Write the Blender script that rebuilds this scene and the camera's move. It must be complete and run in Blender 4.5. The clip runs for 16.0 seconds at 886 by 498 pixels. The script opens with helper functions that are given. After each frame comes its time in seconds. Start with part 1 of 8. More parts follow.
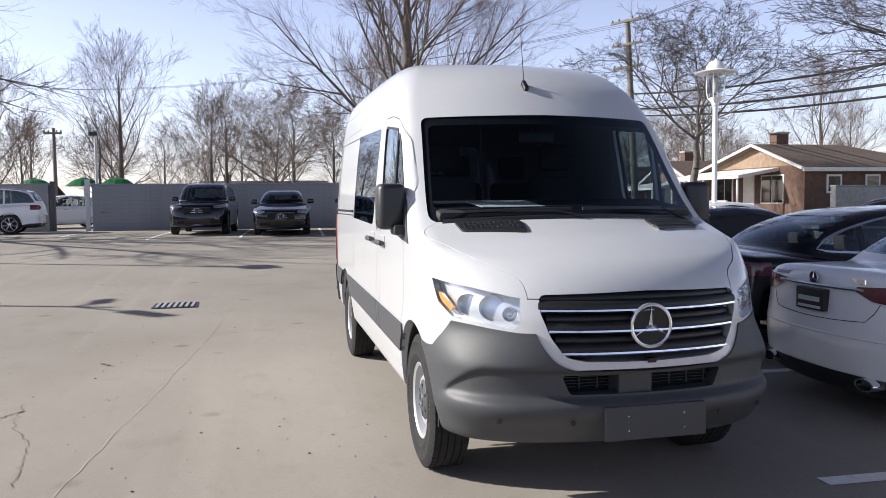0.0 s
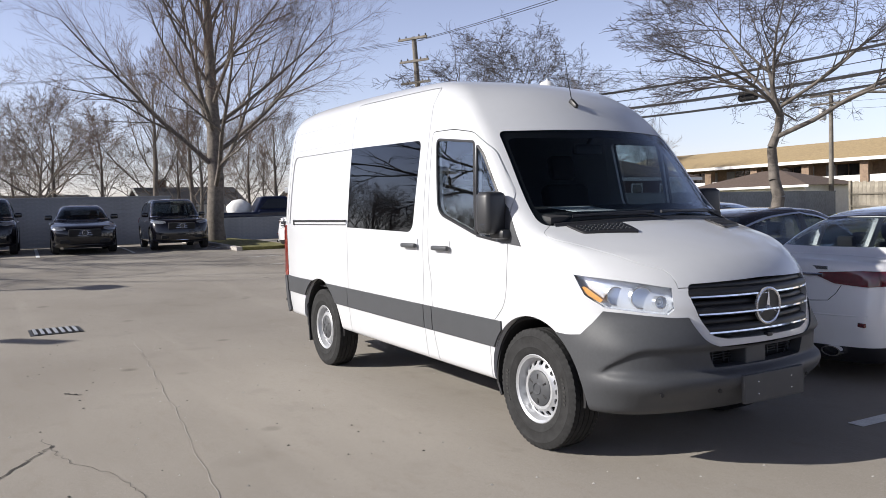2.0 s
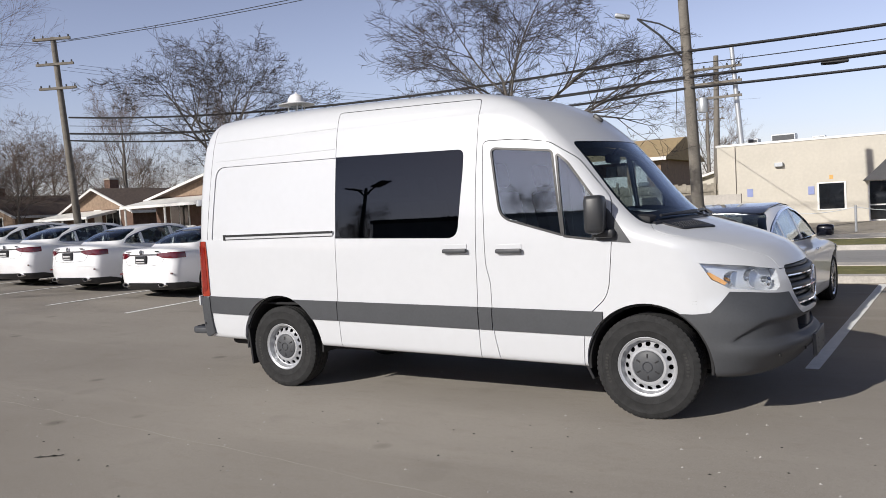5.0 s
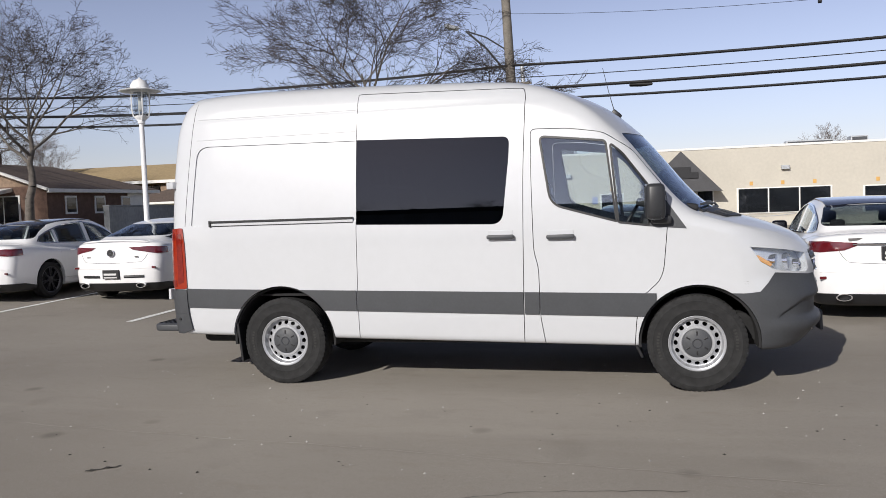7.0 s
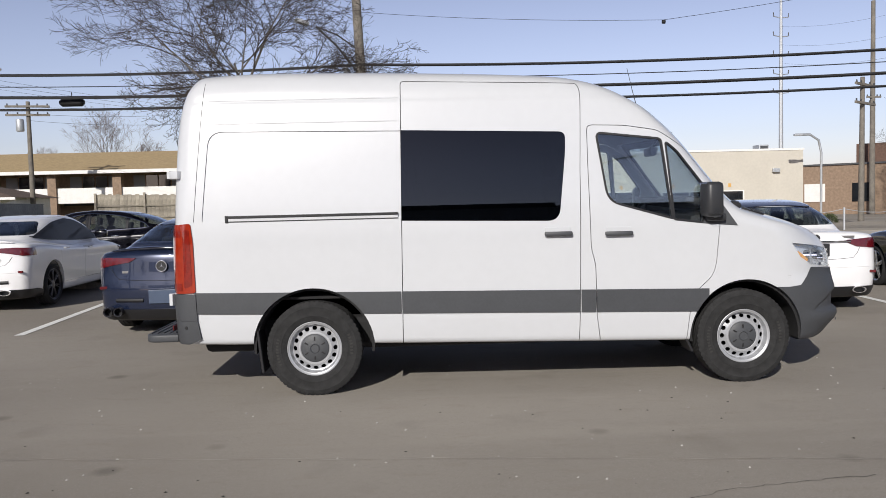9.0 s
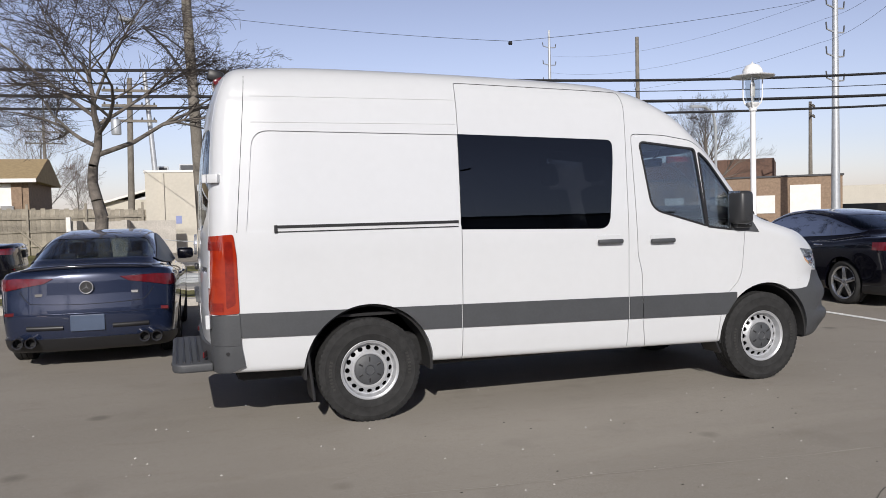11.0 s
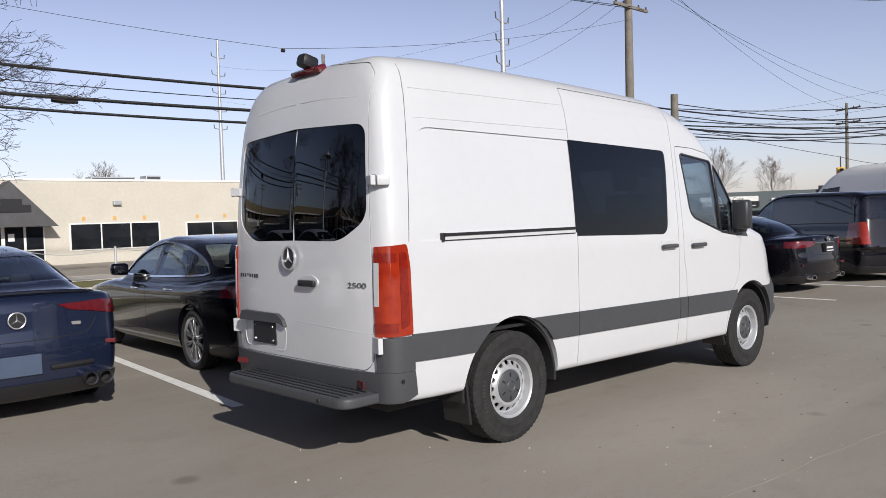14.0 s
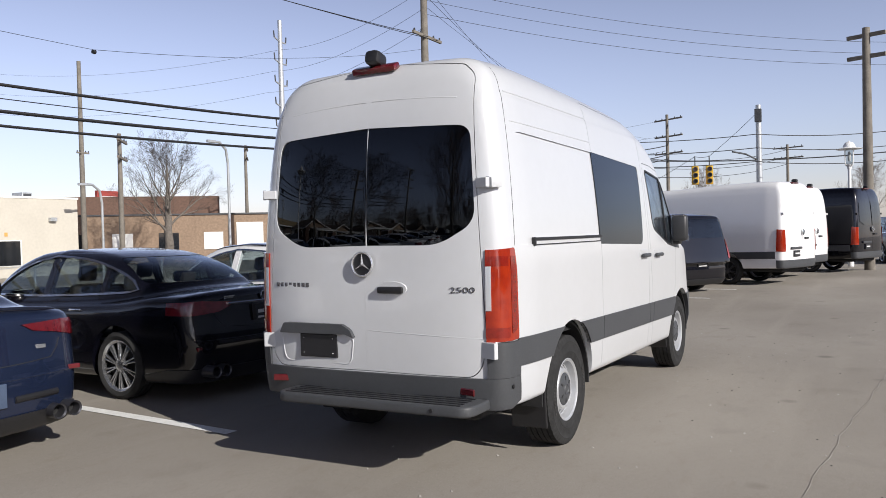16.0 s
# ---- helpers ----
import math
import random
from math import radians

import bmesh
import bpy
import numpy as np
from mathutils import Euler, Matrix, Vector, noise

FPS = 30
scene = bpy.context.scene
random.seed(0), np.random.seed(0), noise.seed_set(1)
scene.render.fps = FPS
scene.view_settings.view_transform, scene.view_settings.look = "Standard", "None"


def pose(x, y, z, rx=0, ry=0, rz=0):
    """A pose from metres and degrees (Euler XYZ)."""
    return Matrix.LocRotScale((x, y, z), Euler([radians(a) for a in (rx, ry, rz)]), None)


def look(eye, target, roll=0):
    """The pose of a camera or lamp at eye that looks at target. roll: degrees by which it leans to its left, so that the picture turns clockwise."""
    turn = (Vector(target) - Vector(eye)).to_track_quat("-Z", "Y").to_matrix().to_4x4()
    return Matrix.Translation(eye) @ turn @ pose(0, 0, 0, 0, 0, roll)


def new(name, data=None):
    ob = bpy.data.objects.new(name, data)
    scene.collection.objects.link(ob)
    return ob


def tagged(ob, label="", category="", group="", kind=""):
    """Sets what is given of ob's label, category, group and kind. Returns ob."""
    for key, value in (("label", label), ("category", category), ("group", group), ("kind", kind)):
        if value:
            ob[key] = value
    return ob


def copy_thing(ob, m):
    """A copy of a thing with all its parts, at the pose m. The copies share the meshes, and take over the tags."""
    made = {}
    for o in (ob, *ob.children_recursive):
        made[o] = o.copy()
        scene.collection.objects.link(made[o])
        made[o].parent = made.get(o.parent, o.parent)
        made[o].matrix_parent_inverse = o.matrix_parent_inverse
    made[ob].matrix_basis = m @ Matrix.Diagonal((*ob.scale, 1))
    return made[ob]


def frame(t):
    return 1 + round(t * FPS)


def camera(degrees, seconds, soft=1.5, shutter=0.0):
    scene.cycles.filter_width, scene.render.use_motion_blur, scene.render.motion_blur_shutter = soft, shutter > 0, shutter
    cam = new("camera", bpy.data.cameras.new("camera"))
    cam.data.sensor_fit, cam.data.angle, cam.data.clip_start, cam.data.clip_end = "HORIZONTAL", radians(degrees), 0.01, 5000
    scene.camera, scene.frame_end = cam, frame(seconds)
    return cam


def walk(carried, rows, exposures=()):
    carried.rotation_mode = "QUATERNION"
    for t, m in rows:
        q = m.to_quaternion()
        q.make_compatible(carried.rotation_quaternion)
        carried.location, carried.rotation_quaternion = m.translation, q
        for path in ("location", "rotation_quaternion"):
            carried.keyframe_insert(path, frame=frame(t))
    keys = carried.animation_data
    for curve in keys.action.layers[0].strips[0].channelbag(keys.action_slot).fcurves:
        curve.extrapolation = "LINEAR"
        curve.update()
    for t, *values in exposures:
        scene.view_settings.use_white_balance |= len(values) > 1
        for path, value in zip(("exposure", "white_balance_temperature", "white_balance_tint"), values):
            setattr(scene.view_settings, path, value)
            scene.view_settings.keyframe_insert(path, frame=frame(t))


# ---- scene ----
cam = camera(57.9, 16.0, soft=0.85)
PATH = [
    (0, (8.243, -1.85, 1.574), (6.299, -1.396, 1.456), -0.6),
    (0.5, (8.16, -2.394, 1.573), (6.259, -1.783, 1.463), -0.9),
    (1, (8.159, -2.986, 1.575), (6.311, -2.229, 1.467), -1.3),
    (1.5, (8.033, -3.531, 1.57), (6.245, -2.641, 1.466), -1.5),
    (2, (7.768, -4.057, 1.583), (6.049, -3.039, 1.483), -1.6),
    (2.5, (7.474, -4.551, 1.617), (5.84, -3.402, 1.521), -1.7),
    (3, (7.091, -5.0, 1.627), (5.555, -3.722, 1.535), -1.9),
    (3.5, (6.739, -5.492, 1.625), (5.312, -4.093, 1.535), -2.2),
    (4, (6.343, -5.919, 1.615), (5.037, -4.406, 1.525), -2.6),
    (4.5, (5.909, -6.336, 1.626), (4.73, -4.723, 1.534), -3.0),
    (5, (5.433, -6.719, 1.661), (4.392, -5.014, 1.558), -3.2),
    (7.5, (2.592, -7.647, 1.572), (2.249, -5.679, 1.463), -1.8),
    (8, (2.011, -7.648, 1.575), (1.803, -5.661, 1.463), -1.7),
    (8.5, (1.444, -7.65, 1.59), (1.373, -5.654, 1.473), -1.6),
    (9, (0.885, -7.516, 1.581), (0.949, -5.52, 1.463), -1.4),
    (9.5, (0.328, -7.415, 1.571), (0.533, -5.428, 1.46), -1.2),
    (10, (-0.212, -7.242, 1.566), (0.137, -5.275, 1.461), -1.2),
    (12.5, (-2.929, -5.932, 1.599), (-1.912, -4.212, 1.509), -1.9),
    (13, (-3.403, -5.57, 1.614), (-2.262, -3.93, 1.517), -1.9),
    (13.5, (-3.844, -5.174, 1.603), (-2.584, -3.623, 1.514), -1.9),
    (14, (-4.199, -4.712, 1.606), (-2.828, -3.259, 1.528), -1.8),
    (14.5, (-4.594, -4.294, 1.613), (-3.118, -2.945, 1.55), -1.7),
    (15, (-4.924, -3.83, 1.59), (-3.349, -2.599, 1.538), -1.6),
    (15.5, (-5.27, -3.402, 1.564), (-3.601, -2.301, 1.519), -1.5),
    (16, (-5.499, -2.932, 1.54), (-3.744, -1.972, 1.504), -1.5),
]
walk(cam, [(t, look(eye, target, roll)) for t, eye, target, roll in PATH],
     exposures=[(0, 0.86), (2, 0.60), (3.5, 0.34), (5, 0.14), (7.5, -0.02), (9, -0.02), (12.5, 0.03), (14.5, 0.14), (16, 0.28)])

# ---- world and sun ----
SUN = Vector((-0.64, -1.80, 1.0)).normalized()
world = bpy.data.worlds.new("sky")
scene.world = world
world.use_nodes = True
sky = world.node_tree.nodes.new("ShaderNodeTexSky")
sky.sky_type, sky.sun_disc = "NISHITA", False
sky.sun_elevation = math.asin(SUN.z)
sky.sun_rotation = math.atan2(SUN.x, SUN.y)
sky.air_density, sky.dust_density, sky.ozone_density = 1.0, 0.6, 2.0
# thin haze: paler and brighter towards the horizon, deeper overhead
wn, wl = world.node_tree.nodes, world.node_tree.links
haze = wn.new("ShaderNodeHueSaturation")
haze.inputs["Saturation"].default_value = 0.70
wl.new(sky.outputs[0], haze.inputs["Color"])
where, split, depth_of = wn.new("ShaderNodeTexCoord"), wn.new("ShaderNodeSeparateXYZ"), wn.new("ShaderNodeValToRGB")
wl.new(where.outputs["Generated"], split.inputs[0])
wl.new(split.outputs[2], depth_of.inputs[0])
depth_of.color_ramp.interpolation = "B_SPLINE"
stops = depth_of.color_ramp.elements
stops[0].position, stops[0].color = 0.0, (0.86, 0.805, 0.93, 1)
stops[1].position, stops[1].color = 0.88, (0.11, 0.105, 0.125, 1)
mid = stops.new(0.22)
mid.color = (0.93, 0.867, 1.0, 1)
upper = stops.new(0.48)
upper.color = (0.46, 0.43, 0.50, 1)
tone = wn.new("ShaderNodeMix")
tone.data_type, tone.blend_type = "RGBA", "MULTIPLY"
tone.inputs[0].default_value = 1.0
wl.new(haze.outputs[0], tone.inputs[6])
wl.new(depth_of.outputs[0], tone.inputs[7])
wl.new(tone.outputs[2], wn["Background"].inputs[0])
wn["Background"].inputs[1].default_value = 0.128
sun = new("sun", bpy.data.lights.new("sun", "SUN"))
sun.data.energy, sun.data.angle, sun.data.color = 4.3, radians(0.53), (1.0, 0.955, 0.89)
sun.matrix_world = look(SUN * 50, (0, 0, 0))


# ---- materials ----
def material(name, color, rough=0.5, metal=0.0, var=0.0, scale=8.0, bump=0.0, bump_scale=60.0, coat=0.0, spec=0.5, tint=None, rand=0.0):
    """A procedural surface: base colour, mottled at two scales, with fine relief."""
    m = bpy.data.materials.new(name)
    m.use_nodes = True
    n, l = m.node_tree.nodes, m.node_tree.links
    b = n["Principled BSDF"]
    b.inputs["Base Color"].default_value = (*color, 1)
    b.inputs["Roughness"].default_value = rough
    b.inputs["Metallic"].default_value = metal
    b.inputs["Coat Weight"].default_value = coat
    b.inputs["Coat Roughness"].default_value = 0.03
    b.inputs["Specular IOR Level"].default_value = spec
    if var or bump or rand:
        tc = n.new("ShaderNodeTexCoord")
    if var or rand:
        a, c = n.new("ShaderNodeTexNoise"), n.new("ShaderNodeTexNoise")
        a.inputs["Scale"].default_value, a.inputs["Detail"].default_value = scale, 4
        c.inputs["Scale"].default_value, c.inputs["Detail"].default_value = scale * 9, 3
        l.new(tc.outputs["Object"], a.inputs["Vector"])
        l.new(tc.outputs["Object"], c.inputs["Vector"])
        add = n.new("ShaderNodeMath")
        add.operation = "ADD"
        l.new(a.outputs["Fac"], add.inputs[0])
        l.new(c.outputs["Fac"], add.inputs[1])
        r = n.new("ShaderNodeMapRange")
        r.inputs[1].default_value, r.inputs[2].default_value = 0.7, 1.3
        l.new(add.outputs[0], r.inputs[0])
        mix = n.new("ShaderNodeMix")
        mix.data_type = "RGBA"
        dark = tint or tuple(max(0, v * (1 - var)) for v in color)
        light = tuple(min(1, v * (1 + var)) for v in color)
        mix.inputs[6].default_value, mix.inputs[7].default_value = (*dark, 1), (*light, 1)
        l.new(r.outputs[0], mix.inputs[0])
        out = mix.outputs[2]
        if rand:
            info, hsv, rr = n.new("ShaderNodeObjectInfo"), n.new("ShaderNodeHueSaturation"), n.new("ShaderNodeMapRange")
            rr.inputs[3].default_value, rr.inputs[4].default_value = 1 - rand, 1 + rand
            l.new(info.outputs["Random"], rr.inputs[0])
            l.new(rr.outputs[0], hsv.inputs["Value"])
            l.new(out, hsv.inputs["Color"])
            out = hsv.outputs[0]
        l.new(out, b.inputs["Base Color"])
    if bump:
        t, bn = n.new("ShaderNodeTexNoise"), n.new("ShaderNodeBump")
        t.inputs["Scale"].default_value, t.inputs["Detail"].default_value = bump_scale, 5
        bn.inputs["Strength"].default_value, bn.inputs["Distance"].default_value = bump, 0.01
        l.new(tc.outputs["Object"], t.inputs["Vector"])
        l.new(t.outputs["Fac"], bn.inputs["Height"])
        l.new(bn.outputs[0], b.inputs["Normal"])
    return m


def glass(name, color, rough=0.0, face=0.03):
    """A thin tinted pane: part mirror by Fresnel, part clear."""
    m = bpy.data.materials.new(name)
    m.use_nodes = True
    n, l = m.node_tree.nodes, m.node_tree.links
    n.remove(n["Principled BSDF"])
    t, g, f, mix = n.new("ShaderNodeBsdfTransparent"), n.new("ShaderNodeBsdfGlossy"), n.new("ShaderNodeLayerWeight"), n.new("ShaderNodeMixShader")
    t.inputs[0].default_value = (*color, 1)
    g.inputs["Roughness"].default_value = rough
    g.inputs[0].default_value = (0.86, 0.92, 1, 1)
    f.inputs[0].default_value = 0.5
    power, gain = n.new("ShaderNodeMath"), n.new("ShaderNodeMath")
    power.operation, gain.operation = "POWER", "MULTIPLY_ADD"
    power.inputs[1].default_value, gain.inputs[1].default_value, gain.inputs[2].default_value = 4.5, 0.9, face
    l.new(f.outputs["Facing"], power.inputs[0])
    l.new(power.outputs[0], gain.inputs[0])
    l.new(gain.outputs[0], mix.inputs[0])
    l.new(t.outputs[0], mix.inputs[1])
    l.new(g.outputs[0], mix.inputs[2])
    l.new(mix.outputs[0], n["Material Output"].inputs[0])
    return m


WHITE = material("white_paint", (0.572, 0.585, 0.606), 0.32, coat=0.7, var=0.015, scale=1.5)
CLAD = material("grey_plastic", (0.055, 0.058, 0.064), 0.52, var=0.08, scale=6, bump=0.12, bump_scale=500)
MIRROR_BLACK = material("mirror_plastic", (0.030, 0.031, 0.034), 0.42, var=0.08, scale=8)
BLACK_PLASTIC = material("black_plastic", (0.014, 0.014, 0.016), 0.45, var=0.1, scale=10)
MATT_BLACK = material("underbody_black", (0.012, 0.012, 0.013), 0.85, var=0.2, scale=6)
RUBBER = material("tyre_rubber", (0.024, 0.024, 0.0245), 0.85, spec=0.3, var=0.35, scale=20, bump=0.15, bump_scale=200)
SIDEWALL = material("raised_rubber", (0.035, 0.034, 0.033), 0.7, spec=0.3, var=0.2, scale=20)
STEEL_RIM = material("silver_steel", (0.46, 0.47, 0.49), 0.38, metal=0.4, var=0.06, scale=15)
CHROME = material("chrome", (0.82, 0.83, 0.85), 0.08, metal=1.0)
SATIN = material("satin_alloy", (0.55, 0.56, 0.58), 0.25, metal=0.9)
DARK_ALLOY = material("dark_alloy", (0.08, 0.08, 0.09), 0.3, metal=0.7)
TINT = glass("privacy_glass", (0.13, 0.135, 0.16), 0.0, 0.045)
CLEAR = glass("clear_glass", (0.88, 0.92, 0.92), 0.0, 0.10)
SCREEN = glass("windscreen_glass", (0.60, 0.66, 0.70), 0.0, 0.026)
LENS = glass("lamp_lens", (0.96, 0.97, 0.98), 0.03)
BADGE_DARK = material("badge_dark_chrome", (0.20, 0.20, 0.21), 0.25, metal=0.8)
BADGE = material("badge_silver", (0.72, 0.73, 0.76), 0.22, metal=0.75)
MID_RED = material("mid_red_lens", (0.20, 0.012, 0.006), 0.10, coat=1.0, var=0.3, scale=30)
RED_LENS = material("red_lens", (0.26, 0.022, 0.005), 0.08, coat=1.0, var=0.3, scale=1.6, tint=(0.22, 0.012, 0.005))
DARK_RED = material("dark_red_lens", (0.11, 0.006, 0.010), 0.12, coat=0.8, var=0.3, scale=25)
AMBER = material("amber_lens", (0.70, 0.36, 0.12), 0.2, coat=0.5, var=0.1, scale=40)
REFLECTOR = material("lamp_reflector", (0.82, 0.84, 0.87), 0.28, metal=0.6)
SEAT = material("black_fabric", (0.02, 0.02, 0.022), 0.9, var=0.3, scale=30, bump=0.2)
DASH = material("dashboard_black", (0.018, 0.018, 0.02), 0.7, var=0.15, scale=20)
TRIM_GREY = material("headliner_grey", (0.30, 0.30, 0.30), 0.9, var=0.05, scale=20)
PAPER = material("white_paper", (0.8, 0.8, 0.78), 0.8, var=0.05, scale=12)


# ---- building blocks ----
def link(name, mesh, mat=None, parent=None, label="", smooth=0.0):
    ob = new(name, mesh)
    if mat is not None:
        mesh.materials.clear()
        mesh.materials.append(mat)
    if smooth:
        mesh.polygons.foreach_set("use_smooth", [True] * len(mesh.polygons))
        mesh.set_sharp_from_angle(angle=radians(smooth))
    if parent is not None:
        ob.parent = parent
    if label:
        ob["label"] = label
    return ob


def part(name, bm, mat, parent=None, label="", smooth=0.0):
    """Link a bmesh as one mesh object under a thing or a part."""
    mesh = bpy.data.meshes.new(name)
    bm.normal_update()
    bm.to_mesh(mesh)
    bm.free()
    return link(name, mesh, mat, parent, label, smooth)


def thing(name, m, label, category, group="", kind=""):
    ob = new(name)
    ob.empty_display_size = 0.2
    ob.matrix_basis = m
    return tagged(ob, label, category, group, kind)


def box(x0, x1, y0, y1, z0, z1, bevel=0.0, bm=None):
    """A box between two corners, its edges rounded."""
    b = bmesh.new()
    bmesh.ops.create_cube(b, size=1)
    bmesh.ops.scale(b, vec=(x1 - x0, y1 - y0, z1 - z0), verts=b.verts)
    bmesh.ops.translate(b, vec=((x0 + x1) / 2, (y0 + y1) / 2, (z0 + z1) / 2), verts=b.verts)
    if bevel:
        bmesh.ops.bevel(b, geom=list(b.edges), offset=bevel, segments=2, affect="EDGES", profile=0.5)
    return merge(bm, b)


def merge(bm, b):
    if bm is None:
        return b
    mesh = bpy.data.meshes.new("tmp")
    b.to_mesh(mesh)
    b.free()
    bm.from_mesh(mesh)
    bpy.data.meshes.remove(mesh)
    return bm


def moved(bm, m):
    bmesh.ops.transform(bm, matrix=m, verts=bm.verts)
    return bm


def lathe(profile, n=48, axis="y", bm=None):
    """Turn a profile of (radius, height) round an axis; closed where a radius is 0."""
    b = bmesh.new()
    rings = []
    for r, h in profile:
        if r < 1e-6:
            rings.append([b.verts.new((0, h, 0))])
        else:
            rings.append([b.verts.new((r * math.cos(2 * math.pi * i / n), h, r * math.sin(2 * math.pi * i / n))) for i in range(n)])
    for p, q in zip(rings, rings[1:]):
        for i in range(n):
            j = (i + 1) % n
            if len(p) == 1 and len(q) > 1:
                b.faces.new((p[0], q[j], q[i]))
            elif len(q) == 1 and len(p) > 1:
                b.faces.new((p[i], p[j], q[0]))
            elif len(p) > 1:
                b.faces.new((p[i], p[j], q[j], q[i]))
    if axis == "z":
        bmesh.ops.rotate(b, cent=(0, 0, 0), matrix=Matrix.Rotation(radians(90), 3, "X"), verts=b.verts)
    if axis == "x":
        bmesh.ops.rotate(b, cent=(0, 0, 0), matrix=Matrix.Rotation(radians(-90), 3, "Z"), verts=b.verts)
    bmesh.ops.recalc_face_normals(b, faces=b.faces)
    return merge(bm, b)


def tube(points, radii, n=6, bm=None, closed=False):
    """A round bar along a line of points."""
    b = bmesh.new() if bm is None else bm
    pts = [Vector(p) for p in points]
    if not hasattr(radii, "__len__"):
        radii = [radii] * len(pts)
    rings, up = [], None
    for i, p in enumerate(pts):
        if closed:
            d = pts[(i + 1) % len(pts)] - pts[i - 1]
        else:
            d = pts[min(i + 1, len(pts) - 1)] - pts[max(i - 1, 0)]
        d.normalize()
        if up is None:
            up = d.orthogonal().normalized()
        up = (up - d * up.dot(d)).normalized()
        side = d.cross(up)
        rings.append([b.verts.new(p + radii[i] * (math.cos(2 * math.pi * k / n) * up + math.sin(2 * math.pi * k / n) * side)) for k in range(n)])
    pairs = list(zip(rings, rings[1:]))
    if closed:
        pairs.append((rings[-1], rings[0]))
    for p, q in pairs:
        for k in range(n):
            b.faces.new((p[k], p[(k + 1) % n], q[(k + 1) % n], q[k]))
    if not closed:
        b.faces.new(rings[0][::-1])
        b.faces.new(rings[-1])
    return b


def prism(points, way, near, far, bm=None):
    """A polygon of 3D points pushed along a way, from near to far."""
    b = bmesh.new()
    w = Vector(way).normalized()
    p = [b.verts.new(Vector(q) + w * near) for q in points]
    q = [b.verts.new(Vector(q) + w * far) for q in points]
    n = len(points)
    b.faces.new(p)
    b.faces.new(q[::-1])
    for i in range(n):
        b.faces.new((p[i], q[i], q[(i + 1) % n], p[(i + 1) % n]))
    bmesh.ops.recalc_face_normals(b, faces=b.faces)
    return merge(bm, b)


def rounded(points, r, n=4):
    """A flat outline (2D) with its corners rounded; r is one radius or one for each corner."""
    out, m = [], len(points)
    for i, c in enumerate(points):
        c, a, b = Vector(c), Vector(points[i - 1]), Vector(points[(i + 1) % m])
        rad = r[i] if hasattr(r, "__len__") else r
        rad = min(rad, (a - c).length * 0.48, (b - c).length * 0.48)
        if rad < 1e-4:
            out.append(tuple(c))
            continue
        p, q = c + (a - c).normalized() * rad, c + (b - c).normalized() * rad
        for k in range(n + 1):
            t = k / n
            out.append(tuple((1 - t) ** 2 * p + 2 * t * (1 - t) * c + t * t * q))
    return out


def grown(points, d):
    """A flat outline pushed outwards by d."""
    c = sum((Vector(p) for p in points), Vector((0, 0))) / len(points)
    area = sum(points[i - 1][0] * points[i][1] - points[i][0] * points[i - 1][1] for i in range(len(points)))
    sgn, out, m = (1 if area > 0 else -1), [], len(points)
    for i in range(m):
        a, b, e = Vector(points[i - 1]), Vector(points[i]), Vector(points[(i + 1) % m])
        u, v = (b - a), (e - b)
        nn = Vector((0, 0))
        for w in (u, v):
            if w.length > 1e-6:
                nn += Vector((w.y, -w.x)).normalized()
        out.append(tuple(b + sgn * d * nn.normalized()) if nn.length > 1e-6 else tuple(b))
    return out


def solid_mesh(bm):
    mesh = bpy.data.meshes.new("solid")
    bm.to_mesh(mesh)
    bm.free()
    return mesh


def boolean(mesh, *steps):
    """mesh with each (operation, mesh) applied in turn; the result is a new mesh."""
    obs = [new("solid", mesh)]
    for op, other in steps:
        o = new("solid", other)
        obs.append(o)
        mod = obs[0].modifiers.new("cut", "BOOLEAN")
        mod.operation, mod.object, mod.solver = op, o, "MANIFOLD"
    dg = bpy.context.evaluated_depsgraph_get()
    dg.update()
    out = bpy.data.meshes.new_from_object(obs[0].evaluated_get(dg), depsgraph=dg)
    for o in obs:
        bpy.data.objects.remove(o)
    return out


def joined(*meshes):
    b = bmesh.new()
    for m in meshes:
        b.from_mesh(m)
    return solid_mesh(b)


# ---- smooth bodies from formulas ----
def curve(xs, ys):
    """A smooth monotone curve through a few points."""
    xs, ys = np.array(xs, float), np.array(ys, float)
    d = np.diff(ys) / np.diff(xs)
    m = np.concatenate(([d[0]], np.where(d[1:] * d[:-1] > 0, 2 * d[1:] * d[:-1] / np.where(np.abs(d[1:] + d[:-1]) < 1e-9, 1, d[1:] + d[:-1]), 0), [d[-1]]))

    g = np.linspace(xs[0], xs[-1], 3000)
    i = np.clip(np.searchsorted(xs, g) - 1, 0, len(xs) - 2)
    h = xs[i + 1] - xs[i]
    t = (g - xs[i]) / h
    v = ys[i] * (2 * t**3 - 3 * t**2 + 1) + m[i] * h * (t**3 - 2 * t**2 + t) + ys[i + 1] * (3 * t**2 - 2 * t**3) + m[i + 1] * h * (t**3 - t**2)
    return lambda x: np.interp(x, g, v)


def smax(a, b, k):
    h = np.maximum(k - np.abs(a - b), 0) / k
    return np.maximum(a, b) + h * h * k / 4


def smin(a, b, k):
    return -smax(-a, -b, k)


def step01(a, b, x):
    t = np.clip((x - a) / (b - a), 0, 1)
    return t * t * (3 - 2 * t)


